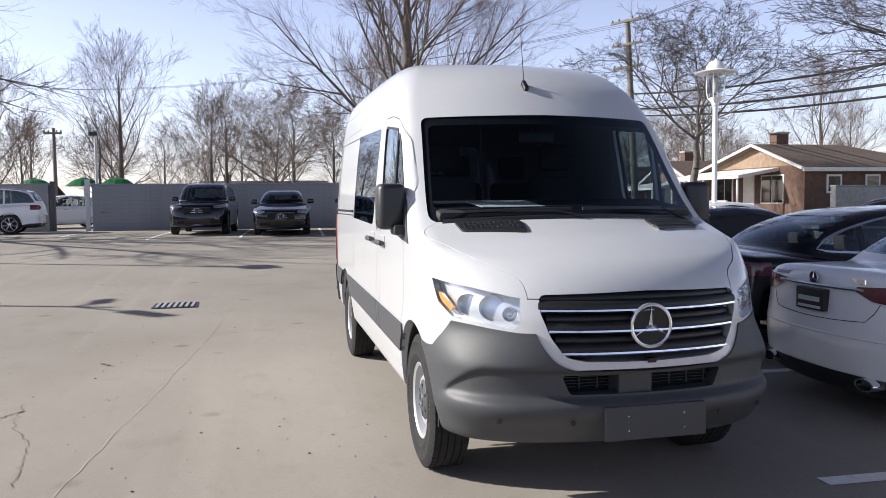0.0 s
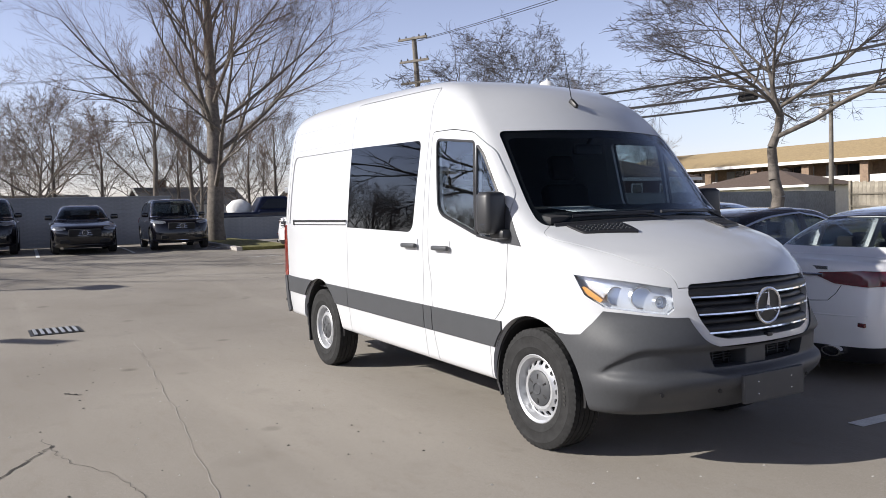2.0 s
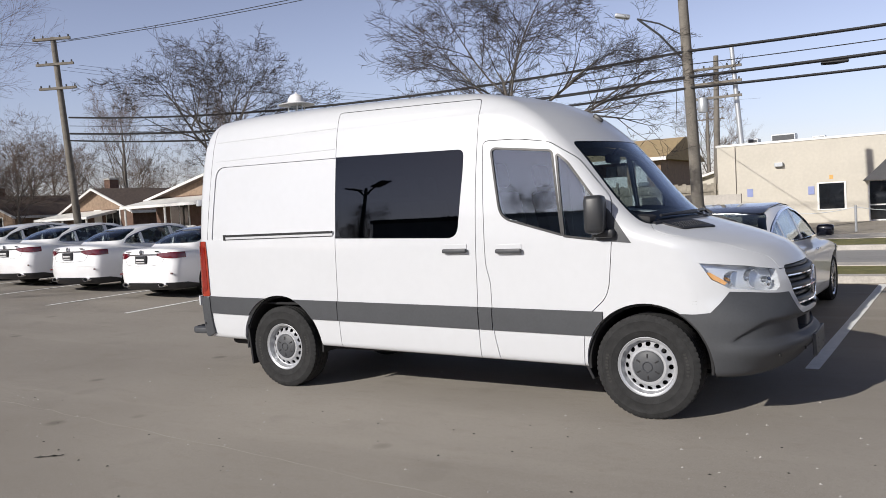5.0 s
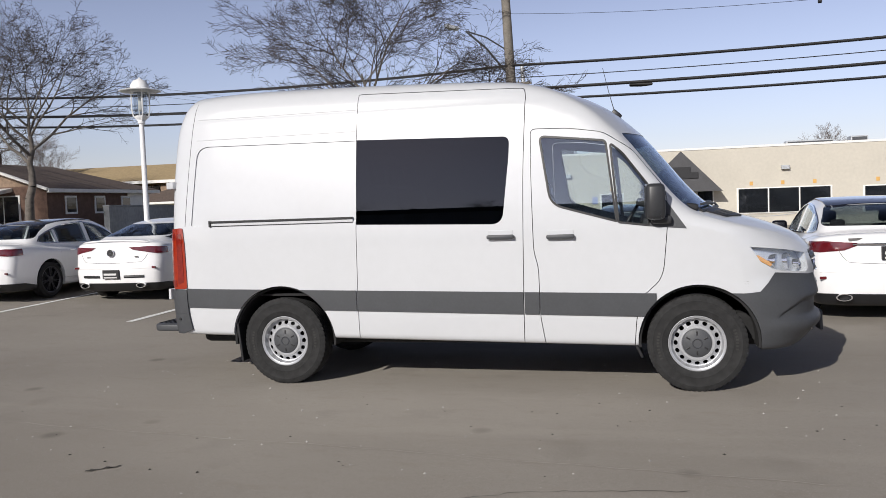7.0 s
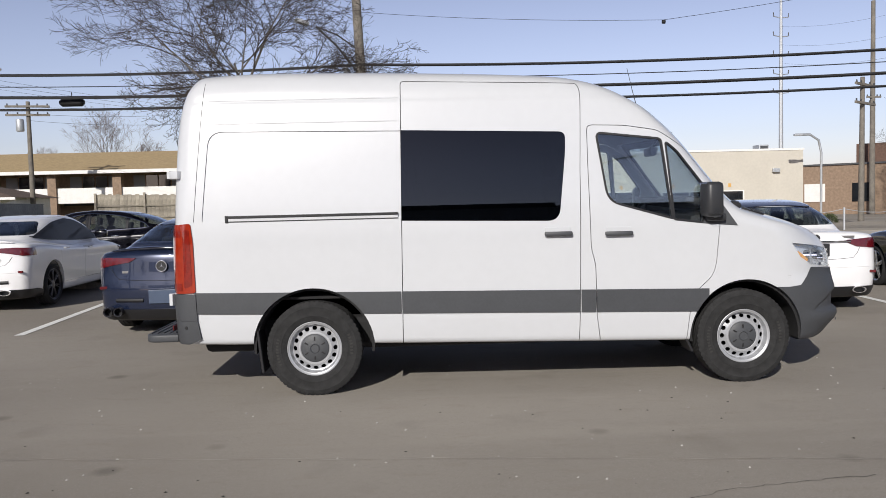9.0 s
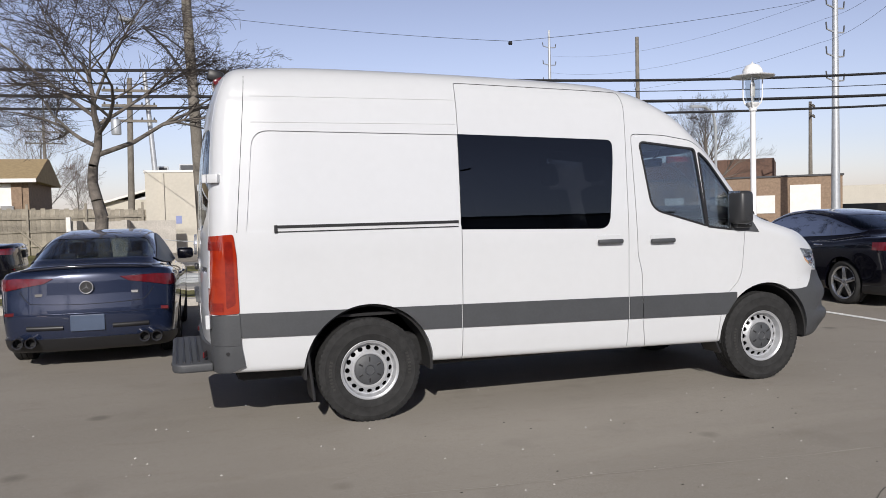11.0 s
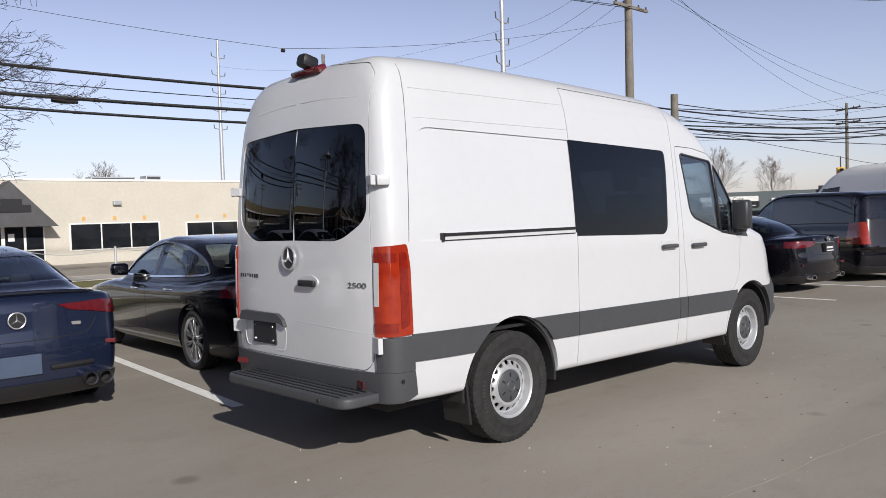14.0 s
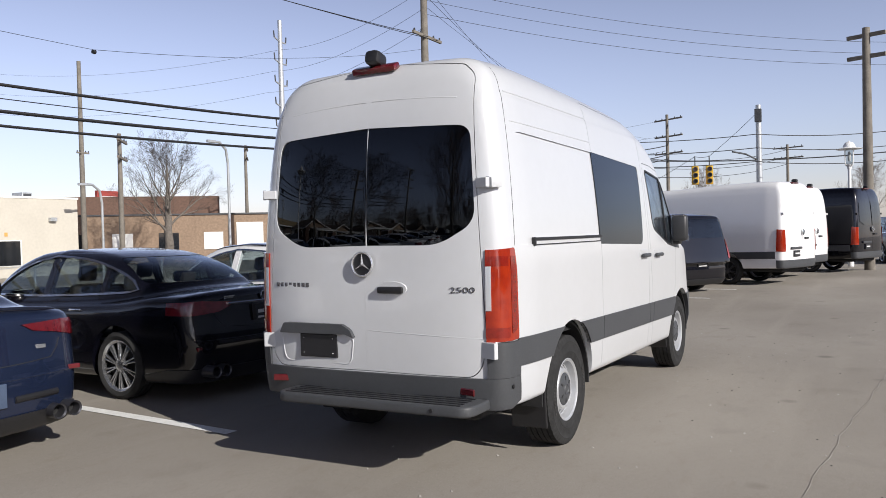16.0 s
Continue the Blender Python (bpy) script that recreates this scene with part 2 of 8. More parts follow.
def surface(f, lo, hi, step):
    """The mesh on which a formula is zero, inside where it is negative."""
    whole = f
    m0, m1 = [l + 1.3 * step for l in lo], [h - 1.3 * step for h in hi]
    f = lambda x, y, z: np.maximum.reduce([whole(x, y, z), m0[0] - x, x - m1[0], m0[1] - y, y - m1[1], m0[2] - z, z - m1[2]])
    n = [int(math.ceil((h - l) / step)) + 1 for l, h in zip(lo, hi)]
    ax = [l + step * np.arange(k) for l, k in zip(lo, n)]
    val = f(*np.meshgrid(*ax, indexing="ij"))
    inside = val < 0
    total, count = np.zeros((n[0] - 1, n[1] - 1, n[2] - 1, 3)), np.zeros((n[0] - 1, n[1] - 1, n[2] - 1))
    corner = [(i, j, k) for i in (0, 1) for j in (0, 1) for k in (0, 1)]
    part_of = lambda a, c: a[c[0]:c[0] + n[0] - 1, c[1]:c[1] + n[1] - 1, c[2]:c[2] + n[2] - 1]
    for p in corner:
        for axis in range(3):
            if p[axis]:
                continue
            q = tuple(1 if d == axis else p[d] for d in range(3))
            a, b = part_of(val, p), part_of(val, q)
            cross = (a < 0) != (b < 0)
            t = np.where(cross, a / np.where(cross, a - b, 1), 0)
            count += cross
            for d in range(3):
                total[..., d] += np.where(cross, p[d] + (t if d == axis else 0), 0)
    used = count > 0
    ids = np.full(used.shape, -1)
    ids[used] = np.arange(used.sum())
    cell = np.argwhere(used)
    pts = (cell + total[used] / count[used][:, None]) * step + np.array(lo)
    faces = []
    for axis in range(3):
        u, v = (axis + 1) % 3, (axis + 2) % 3
        a = np.take(inside, np.arange(n[axis] - 1), axis)
        b = np.take(inside, np.arange(1, n[axis]), axis)
        e = np.argwhere(a != b)
        e = e[(e[:, u] > 0) & (e[:, v] > 0) & (e[:, u] < n[u] - 1) & (e[:, v] < n[v] - 1)]
        quad = []
        for du, dv in ((-1, -1), (0, -1), (0, 0), (-1, 0)):
            c = e.copy()
            c[:, u] += du
            c[:, v] += dv
            quad.append(ids[c[:, 0], c[:, 1], c[:, 2]])
        quad = np.stack(quad, 1)
        flip = ~a[e[:, 0], e[:, 1], e[:, 2]]
        quad[flip] = quad[flip][:, ::-1]
        faces.append(quad)
    faces = np.concatenate(faces)
    e = 0.004
    for _ in range(3):
        v = f(pts[:, 0], pts[:, 1], pts[:, 2])
        g = np.stack([f(pts[:, 0] + e * (d == 0), pts[:, 1] + e * (d == 1), pts[:, 2] + e * (d == 2)) - f(pts[:, 0] - e * (d == 0), pts[:, 1] - e * (d == 1), pts[:, 2] - e * (d == 2)) for d in range(3)], 1) / (2 * e)
        s = np.clip(v / np.maximum((g * g).sum(1), 0.2), -step * 0.3, step * 0.3)
        pts = pts - g * s[:, None]
    mesh = bpy.data.meshes.new("surface")
    mesh.from_pydata(pts.tolist(), [], faces.tolist())
    return mesh


van_top = curve([-1.3, -1.12, -0.9, -0.3, 0.5, 1.5, 2.1, 2.4, 2.65, 2.93, 3.2, 3.83, 3.97, 4.25, 4.5, 4.64, 4.85],
                [2.60, 2.65, 2.69, 2.715, 2.705, 2.675, 2.64, 2.595, 2.525, 2.39, 2.165, 1.485, 1.435, 1.345, 1.235, 1.14, 0.9])
van_half = curve([0.3, 0.45, 0.62, 0.87, 1.3, 1.5, 1.85, 2.18, 2.42, 2.6, 2.8], [0.93, 0.955, 0.975, 0.985, 0.985, 0.975, 0.945, 0.905, 0.865, 0.83, 0.78])
van_nose = curve([0.3, 0.40, 0.5, 0.62, 0.75, 0.95, 1.1, 1.25], [4.46, 4.56, 4.625, 4.645, 4.652, 4.655, 4.63, 4.57])
van_tail = curve([0.4, 0.6, 1.0, 1.5, 2.0, 2.3, 2.5, 2.7], [-1.14, -1.16, -1.175, -1.16, -1.125, -1.09, -1.04, -0.95])


def nose_bow(u, z):
    """How far the nose falls back at u, a share of the half width: blunt below, rounder round the lamps."""
    up = step01(0.72, 0.95, z)
    return (0.255 + 0.025 * up) * u * u + 0.336 * up * u**4 + 0.276 * (1 - up) * u**8


def van_body(x, y, z):
    u = np.minimum(np.abs(y) / 0.985, 1.1)
    bow = 0.27 * step01(2.0, 2.7, x)
    xs = x + bow * u * u
    t, e = van_top(xs), 0.02
    slope = (van_top(xs + e) - van_top(xs - e)) / (2 * e)
    top = (z - t + 0.035 * u * u) / np.sqrt(1 + slope * slope)
    half = van_half(z) - 0.03 * step01(-0.6, -1.15, x) - 0.02 * step01(3.6, 4.3, x)
    side = np.abs(y) - half
    # gutter line of the roof
    side = side + 0.007 * step01(2.41, 2.445, z)
    front = (x - van_nose(z) + nose_bow(u, z)) * 0.88
    rear = van_tail(z) + 0.10 * u**4 - x
    f = smax(side, top, 0.22 - 0.13 * step01(2.2, 2.9, x))
    f = smax(f, front, 0.12)
    f = smax(f, rear, 0.10)
    return smax(f, 0.43 - 0.02 * x - z, 0.05)


# ---- the van ----
def side_prism(outline, sign, near=0.3, far=1.3):
    """An outline in (x, z) pushed outwards through one side."""
    return solid_mesh(prism([(x, 0, z) for x, z in outline], (0, sign, 0), near, far))


def end_prism(outline, x0, x1):
    """An outline in (y, z) pushed along the length."""
    return solid_mesh(prism([(0, y, z) for y, z in outline], (1, 0, 0), x0, x1))


def plan_prism(outline, z0, z1):
    return solid_mesh(prism([(x, y, 0) for x, y in outline], (0, 0, 1), z0, z1))


def mirrored(outline):
    return [(-a, b) for a, b in outline][::-1]


def tyre(r, width, rim, name_parent, grooves=4, blocks=60, fine=2):
    """A tyre lying round the y axis, its tread cut by grooves and blocks."""
    h = width / 2
    prof = [(rim - 0.012, h * 0.78), (rim + 0.004, h * 0.88), (rim + 0.02, h * 0.95), (rim + 0.045, h * 0.985), (rim + 0.05, h * 1.01), (rim + 0.056, h * 0.99), ((r + rim) / 2, h), (r - 0.052, h * 0.985), (r - 0.046, h * 1.005), (r - 0.04, h * 0.975), (r - 0.035, h * 0.97), (r - 0.012, h * 0.88)]
    tread, w = [], h * 0.86
    for i in range(grooves + 1):
        a = w - 2 * w * i / (grooves + 1)
        b = w - 2 * w * (i + 1) / (grooves + 1)
        tread += [(r, a - 0.004), (r, b + 0.004)]
        if i < grooves:
            tread += [(r - 0.009, b + 0.002), (r - 0.009, b - 0.002)]
    prof = prof + tread + [(a, -b) for a, b in prof[::-1]]
    bm = lathe(prof + [(rim - 0.012, -h * 0.78), (rim - 0.012, h * 0.78)], blocks * fine)
    bm.normal_update()
    # shoulder lugs, parted by narrow cuts
    step = 2 * math.pi / (blocks * fine)
    for v in bm.verts:
        rad = math.hypot(v.co.x, v.co.z)
        if abs(v.co.y) > h * 0.66 and rad > r - 0.02 and int(round(math.atan2(v.co.z, v.co.x) / step)) % fine == 1:
            k = (rad - (0.011 if fine == 2 else 0.008)) / rad
            v.co.x, v.co.z = v.co.x * k, v.co.z * k
    ty = part("tyre", bm, RUBBER, name_parent, "black rubber tyre with deep tread", 40)
    for a0, n in ((1.2, 7), (4.3, 9)):
        for k in range(n):
            bar = box(-0.007, 0.007, -h - 0.0025, h + 0.0025, r - 0.098, r - 0.076)
            part("lettering", moved(bar, Matrix.Rotation(a0 + 0.085 * k, 4, "Y")), SIDEWALL, ty)
    return ty


def steel_wheel(parent, m, side):
    """A silver steel wheel with sixteen oval holes and a dark centre cap; side: -1 faces -y."""
    w = new("wheel")
    w.parent, w.matrix_basis = parent, m
    tyre(0.393, 0.235, 0.225, w, 4, 58, 4)
    s = side
    disc = lathe([(0.0, s * 0.060), (0.09, s * 0.060), (0.112, s * 0.070), (0.122, s * 0.080), (0.138, s * 0.079), (0.148, s * 0.069), (0.184, s * 0.044), (0.191, s * 0.046), (0.197, s * 0.070), (0.205, s * 0.094), (0.215, s * 0.098), (0.222, s * 0.104), (0.228, s * 0.100),
                  (0.226, s * 0.080), (0.212, s * 0.075), (0.208, s * 0.01), (0.185, s * 0.034), (0.15, s * 0.054), (0.12, s * 0.062), (0.09, s * 0.044), (0.0, s * 0.044)], 64)
    holes = bmesh.new()
    for k in range(16):
        b = lathe([(0, -0.2), (0.0165, -0.2), (0.0165, 0.2), (0, 0.2)], 16)
        bmesh.ops.scale(b, vec=(1.22, 1, 1.0), verts=b.verts)
        moved(b, Matrix.Rotation(2 * math.pi * k / 16, 4, "Y") @ Matrix.Translation((0, 0, 0.166)))
        merge(holes, b)
    rim = boolean(solid_mesh(disc), ("DIFFERENCE", solid_mesh(holes)))
    link("rim", rim, STEEL_RIM, w, "silver steel rim with oval holes", 35)
    cap = lathe([(0.0, s * 0.094), (0.030, s * 0.094), (0.036, s * 0.100), (0.042, s * 0.094), (0.06, s * 0.091), (0.106, s * 0.086), (0.116, s * 0.079), (0.116, s * 0.05), (0, s * 0.05)], 40)
    cap_ob = part("hub_cap", cap, CLAD, w, "dark grey plastic hub cap", 35)
    for k in range(6):
        a = 2 * math.pi * k / 6
        b = box(-0.006, 0.006, -0.006, 0.006, -0.017, 0.017, 0.002)
        moved(b, Matrix.Rotation(a, 4, "Y") @ Matrix.Translation((0, s * 0.086, 0.080)))
        part("slot", b, BLACK_PLASTIC, w)
    drum = lathe([(0, s * -0.02), (0.19, s * -0.02), (0.19, s * -0.11), (0, s * -0.11)], 32)
    part("brake_drum", drum, MATT_BLACK, w)
    return w


def emblem(parent, m, r, depth=0.02):
    """A round badge: a bright ring, a dark disc and three bars."""
    e = part("badge", lathe([(0, 0.0), (r * 0.97, 0.0), (r * 0.97, depth * 0.4), (0, depth * 0.4)], 40, "x"), BLACK_PLASTIC, parent, "dark round badge with a bright ring", 30)
    e.matrix_basis = m
    part("ring", lathe([(r * 0.86, 0), (r, 0), (r, depth * 0.8), (r * 0.93, depth), (r * 0.86, depth * 0.8), (r * 0.86, 0)], 48, "x"), BADGE, e, "", 40)
    for k in range(3):
        b = bmesh.new()
        q = [b.verts.new(p) for p in ((0, -r * 0.11, -r * 0.06), (depth * 0.9, 0, 0), (0, r * 0.11, -r * 0.06), (depth * 0.4, 0, r * 0.9))]
        b.faces.new((q[0], q[1], q[3]))
        b.faces.new((q[1], q[2], q[3]))
        b.faces.new((q[0], q[3], q[2]))
        b.faces.new((q[0], q[2], q[1]))
        moved(b, Matrix.Translation((depth * 0.4, 0, 0)) @ Matrix.Rotation(2 * math.pi * k / 3, 4, "X"))
        part("bar", b, BADGE, e)
    return e


def seat(parent, m, fabric=None, width=0.46):
    s = new("seat")
    s.parent, s.matrix_basis = parent, m
    fabric = fabric or SEAT
    part("cushion", box(-0.25, 0.27, -width / 2, width / 2, 0.0, 0.16, 0.05), fabric, s, smooth=40)
    part("backrest", moved(box(-0.07, 0.07, -width / 2, width / 2, 0.0, 0.66, 0.05), Matrix.Translation((-0.24, 0, 0.1)) @ Matrix.Rotation(-0.22, 4, "Y")), fabric, s, smooth=40)
    part("headrest", moved(box(-0.05, 0.05, -0.13, 0.13, 0.70, 0.92, 0.045), Matrix.Translation((-0.25, 0, 0.1)) @ Matrix.Rotation(-0.2, 4, "Y")), fabric, s, smooth=40)
    return s


def text_mesh(body, size, depth=0.003):
    c = bpy.data.curves.new("text", "FONT")
    c.body, c.size, c.extrude, c.align_x, c.align_y = body, size, depth, "CENTER", "CENTER"
    c.offset = -0.012 * size
    o = new("text", c)
    dg = bpy.context.evaluated_depsgraph_get()
    dg.update()
    mesh = bpy.data.meshes.new_from_object(o.evaluated_get(dg), depsgraph=dg)
    bpy.data.objects.remove(o)
    return mesh


def ribbon(points, width, depth):
    """A thin strip standing on a line of points, across the y axis."""
    return tube(points, width / 2, 4)


def on_side(x, z, sign, proud=0.0):
    """The point of the van's flank at (x, z)."""
    y = np.linspace(0.5, 1.05, 500)
    k = int(np.argmax(van_body(np.full(500, x), y, np.full(500, z)) > 0))
    return (x, sign * (y[k] + proud), z)


def van_rear(y, z):
    """Where the rear face stands at (y, z)."""
    x = np.linspace(-1.3, -0.8, 400)
    return float(x[int(np.argmax(van_body(x, np.full(400, y), np.full(400, z)) < 0))])


def build_van():
    van = thing("cargo_van", pose(0, 0.02, 0), "white high-roof cargo van with grey plastic bumpers, parked across the bays", "van")
    lo, hi = (-1.4, -1.15, 0.2), (4.9, 1.15, 2.85)
    outer = surface(van_body, lo, hi, 0.024)
    cavity = surface(lambda x, y, z: np.maximum(np.maximum(van_body(x, y, z) + 0.045, 0.80 - z), x - 3.62), lo, hi, 0.04)
    skin = lambda grow: surface(lambda x, y, z: van_body(x, y, z) - grow, lo, hi, 0.03)
    proud, glass_out, glass_in = skin(0.012), surface(lambda x, y, z: van_body(x, y, z) + 0.003, lo, hi, 0.024), surface(lambda x, y, z: van_body(x, y, z) + 0.009, lo, hi, 0.03)
    under = surface(lambda x, y, z: van_body(x, y, z) + 0.02, lo, hi, 0.03)
    belt = boolean(proud, ("DIFFERENCE", under))
    thin15 = boolean(skin(0.0155), ("DIFFERENCE", proud))
    pane = boolean(glass_out, ("DIFFERENCE", glass_in))
    bulge = lambda deep: surface(lambda x, y, z: van_body(x, y, z) + deep + 0.011 * (((np.abs(y) - 0.40) / 0.40) ** 2 + ((z - 1.86) / 0.38) ** 2), (-1.4, -1.0, 1.3), (-0.6, 1.0, 2.4), 0.02)
    rear_pane = boolean(bulge(-0.006), ("DIFFERENCE", bulge(0.001)))
    seal_skin = boolean(skin(0.004), ("DIFFERENCE", under))
    arches = bmesh.new()
    for x, r in ((0.015, 0.50), (3.625, 0.475)):
        for s in (-1, 1):
            b = lathe([(0, 0.58), (r, 0.58), (r, 1.3), (0, 1.3)], 56)
            merge(arches, moved(b, pose(x, 0, 0.40) @ Matrix.Diagonal((1, s, 1, 1))))
    bmesh.ops.recalc_face_normals(arches, faces=arches.faces)
    arches = solid_mesh(arches)
    shell = boolean(outer, ("DIFFERENCE", cavity), ("DIFFERENCE", arches))

    # outlines in (x, z) and (y, z)
    front_door = rounded([(2.306, 2.19), (2.62, 2.18), (2.90, 2.135), (3.13, 1.985), (3.385, 1.66), (3.41, 1.47), (3.365, 1.0), (3.33, 0.905), (3.18, 0.77), (3.145, 0.60), (3.12, 0.30), (2.405, 0.30), (2.358, 0.625), (2.352, 1.03), (2.316, 1.17), (2.305, 1.82)], 0.05, 3)
    slide_door = rounded([(0.775, 2.59), (2.255, 2.55), (2.272, 2.48), (2.245, 1.82), (2.225, 0.60), (2.218, 0.33), (0.745, 0.33)], 0.03, 3)
    slide_glass = rounded([(0.772, 2.176), (2.13, 2.136), (2.125, 1.98), (2.06, 1.40), (0.765, 1.433)], [0.005, 0.06, 0.1, 0.10, 0.005], 6)
    drop_glass = rounded([(2.385, 2.12), (2.92, 2.058), (2.997, 1.402), (2.47, 1.555)], [0.05, 0.03, 0.005, 0.10], 6)
    fixed_glass = rounded([(2.962, 2.03), (3.05, 1.955), (3.27, 1.655), (3.25, 1.362), (3.016, 1.392)], [0.02, 0.03, 0.02, 0.01, 0.01], 4)
    sail = [(3.275, 1.66), (3.375, 1.575), (3.545, 1.325), (3.24, 1.352)]
    rear_door = rounded([(0.004, 2.70), (-0.66, 2.62), (-0.750, 2.54), (-0.848, 0.90), (-0.815, 0.72), (-0.75, 0.655), (0.004, 0.662)], [0, 0.02, 0.05, 0.05, 0.05, 0.05, 0], 4)
    rear_glass = rounded([(-0.004, 2.25), (-0.742, 2.215), (-0.782, 1.61), (-0.54, 1.474), (-0.004, 1.48)], [0, 0.09, 0.10, 0.10, 0], 6)
    wind = rounded([(-0.80, 2.125), (0.0, 2.135), (0.80, 2.125), (0.872, 1.450), (0.0, 1.492), (-0.872, 1.450)], [0.05, 0, 0.05, 0.06, 0, 0.06], 5)
    hood = rounded([(3.50, 0.0), (3.615, -0.76), (3.70, -0.93), (3.83, -0.925), (4.10, -0.82), (4.30, -0.70), (4.43, -0.575), (4.70, -0.55), (4.70, 0.55), (4.43, 0.575), (4.30, 0.70), (4.10, 0.82), (3.83, 0.925), (3.70, 0.93), (3.615, 0.76)], 0.05, 3)

    tailcut = end_prism(rear_door, -1.4, -0.6)
    tailcut2 = end_prism(mirrored(rear_door), -1.4, -0.6)
    hood_cut = plan_prism(hood, 1.085, 1.7)
    screen_cut = end_prism(wind, 2.55, 4.2)
    doors = {-1: side_prism(front_door, -1), 1: side_prism(front_door, 1)}
    slide = side_prism(slide_door, -1)
    body = boolean(shell, ("DIFFERENCE", screen_cut), ("DIFFERENCE", doors[-1]), ("DIFFERENCE", doors[1]), ("DIFFERENCE", slide), ("DIFFERENCE", tailcut), ("DIFFERENCE", tailcut2), ("DIFFERENCE", hood_cut))
    # the grille's opening and the lamps' beds
    grille_open = rounded([(-0.515, 1.108), (0.025, 1.122), (0.565, 1.108), (0.572, 1.03), (0.525, 0.90), (0.46, 0.805), (0.36, 0.782), (0.025, 0.776), (-0.31, 0.782), (-0.41, 0.805), (-0.475, 0.90), (-0.522, 1.03)], 0.03, 3)
    surround = rounded([(-0.585, 1.15), (0.635, 1.15), (0.615, 0.98), (0.575, 0.87), (0.51, 0.775), (0.40, 0.735), (0.025, 0.726), (-0.35, 0.735), (-0.46, 0.775), (-0.525, 0.87), (-0.565, 0.98)], 0.05, 4)
    grille_cut = end_prism(grille_open, 4.25, 5.0)
    lamp = [(4.00, -0.93, 1.165), (4.25, -0.75, 1.132), (4.457, -0.585, 1.090), (4.485, -0.592, 0.965), (4.470, -0.63, 0.937), (4.36, -0.75, 0.952), (4.20, -0.87, 0.975), (4.085, -0.92, 1.045)]
    lamp_way = Vector((0.74, -0.67, 0.0))
    lamps = {}
    for s in (-1, 1):
        lamps[s] = solid_mesh(prism([(x, -s * y, z) for x, y, z in lamp], (lamp_way.x, -s * lamp_way.y, 0), -0.16, 0.4))
    body = boolean(body, ("DIFFERENCE", grille_cut), ("DIFFERENCE", lamps[-1]), ("DIFFERENCE", lamps[1]))
    # the body stops short behind the bumper, but keeps the painted frame round the grille
    behind = boolean(solid_mesh(prism([(x, 0, z) for x, z in ((3.90, 0.798), (4.09, 0.805), (4.16, 0.875), (4.215, 0.945), (4.5, 0.912), (5.0, 0.912), (5.0, 0.2), (3.90, 0.2))], (0, 1, 0), -1.2, 1.2)), ("DIFFERENCE", surface(lambda x, y, z: van_body(x, y, z) + 0.07, (3.6, -1.15, 0.1), (4.9, 1.15, 1.3), 0.03)), ("DIFFERENCE", end_prism(grown(surround, 0.004), 4.1, 5.1)))
    intake = rounded([(-0.42, 0.712), (0.45, 0.712), (0.41, 0.615), (-0.38, 0.615)], 0.02, 3)
    body = boolean(body, ("DIFFERENCE", behind), ("DIFFERENCE", end_prism(grown(intake, 0.03), 4.3, 5.0)))
    # pressed panel behind the sliding door
    press = rounded([(-0.862, 1.462), (-0.795, 2.195), (0.80, 2.172), (0.80, 1.462)], [0.02, 0.12, 0, 0], 6)
    body = boolean(body, ("DIFFERENCE", boolean(side_prism(press, -1), ("DIFFERENCE", surface(lambda x, y, z: van_body(x, y, z) + 0.011, lo, hi, 0.024)))))
    link("body", body, WHITE, van, smooth=32)
    link("hood", boolean(shell, ("INTERSECT", plan_prism(grown(hood, -0.004), 1.09, 1.7)), ("DIFFERENCE", screen_cut), ("DIFFERENCE", grille_cut), ("DIFFERENCE", lamps[-1]), ("DIFFERENCE", lamps[1])), WHITE, van, "white sheet metal hood", 32)

    # doors with their panes
    for s in (-1, 1):
        door = link("front_door", boolean(shell, ("INTERSECT", side_prism(grown(front_door, -0.006), s)), ("DIFFERENCE", side_prism(drop_glass, s)), ("DIFFERENCE", side_prism(fixed_glass, s)), ("DIFFERENCE", screen_cut)), WHITE, van, "white front door", 32)
        for o in (drop_glass, fixed_glass):
            p = link("window", boolean(pane, ("INTERSECT", side_prism(grown(o, 0.002), s)), ("DIFFERENCE", screen_cut)), CLEAR, door, "lightly tinted side window", 32)
            p.visible_shadow = False
            seal = boolean(seal_skin, ("INTERSECT", side_prism(grown(o, 0.011), s)), ("DIFFERENCE", side_prism(grown(o, -0.006), s)), ("DIFFERENCE", screen_cut))
            link("window_seal", seal, BLACK_PLASTIC, door, "black rubber seal", 32)
        link("sail_panel", boolean(seal_skin, ("INTERSECT", side_prism(sail, s))), CLAD, door, "black plastic triangle", 32)
        h = new("door_handle")
        h.parent = door
        x, y, z = on_side(2.545, 1.29, s)
        h.matrix_basis = pose(x, y, z)
        part("recess", moved(box(-0.105, 0.105, -0.004, 0.004, -0.035, 0.05, 0.003), pose(0, 0, 0)), WHITE, h)
        part("grip", moved(box(-0.115, 0.115, -0.018, 0.018, -0.022, 0.014, 0.012), pose(0, s * 0.028, 0)), CLAD, h, "dark grey grip", 40)
        # mirror
        arm = part("mirror", moved(box(-0.078, 0.07, -0.086, 0.086, -0.135, 0.150, 0.036), pose(3.305, s * 1.05, 1.54) @ Matrix.Rotation(s * -0.12, 4, "Z")), MIRROR_BLACK, door, "black plastic door mirror", 50)
        part("mirror_foot", moved(box(-0.07, 0.09, -0.13, 0.05, -0.03, 0.035, 0.02), pose(3.34, s * 1.00, 1.40) @ Matrix.Diagonal((1, s, 1, 1))), MIRROR_BLACK, arm, "", 40)
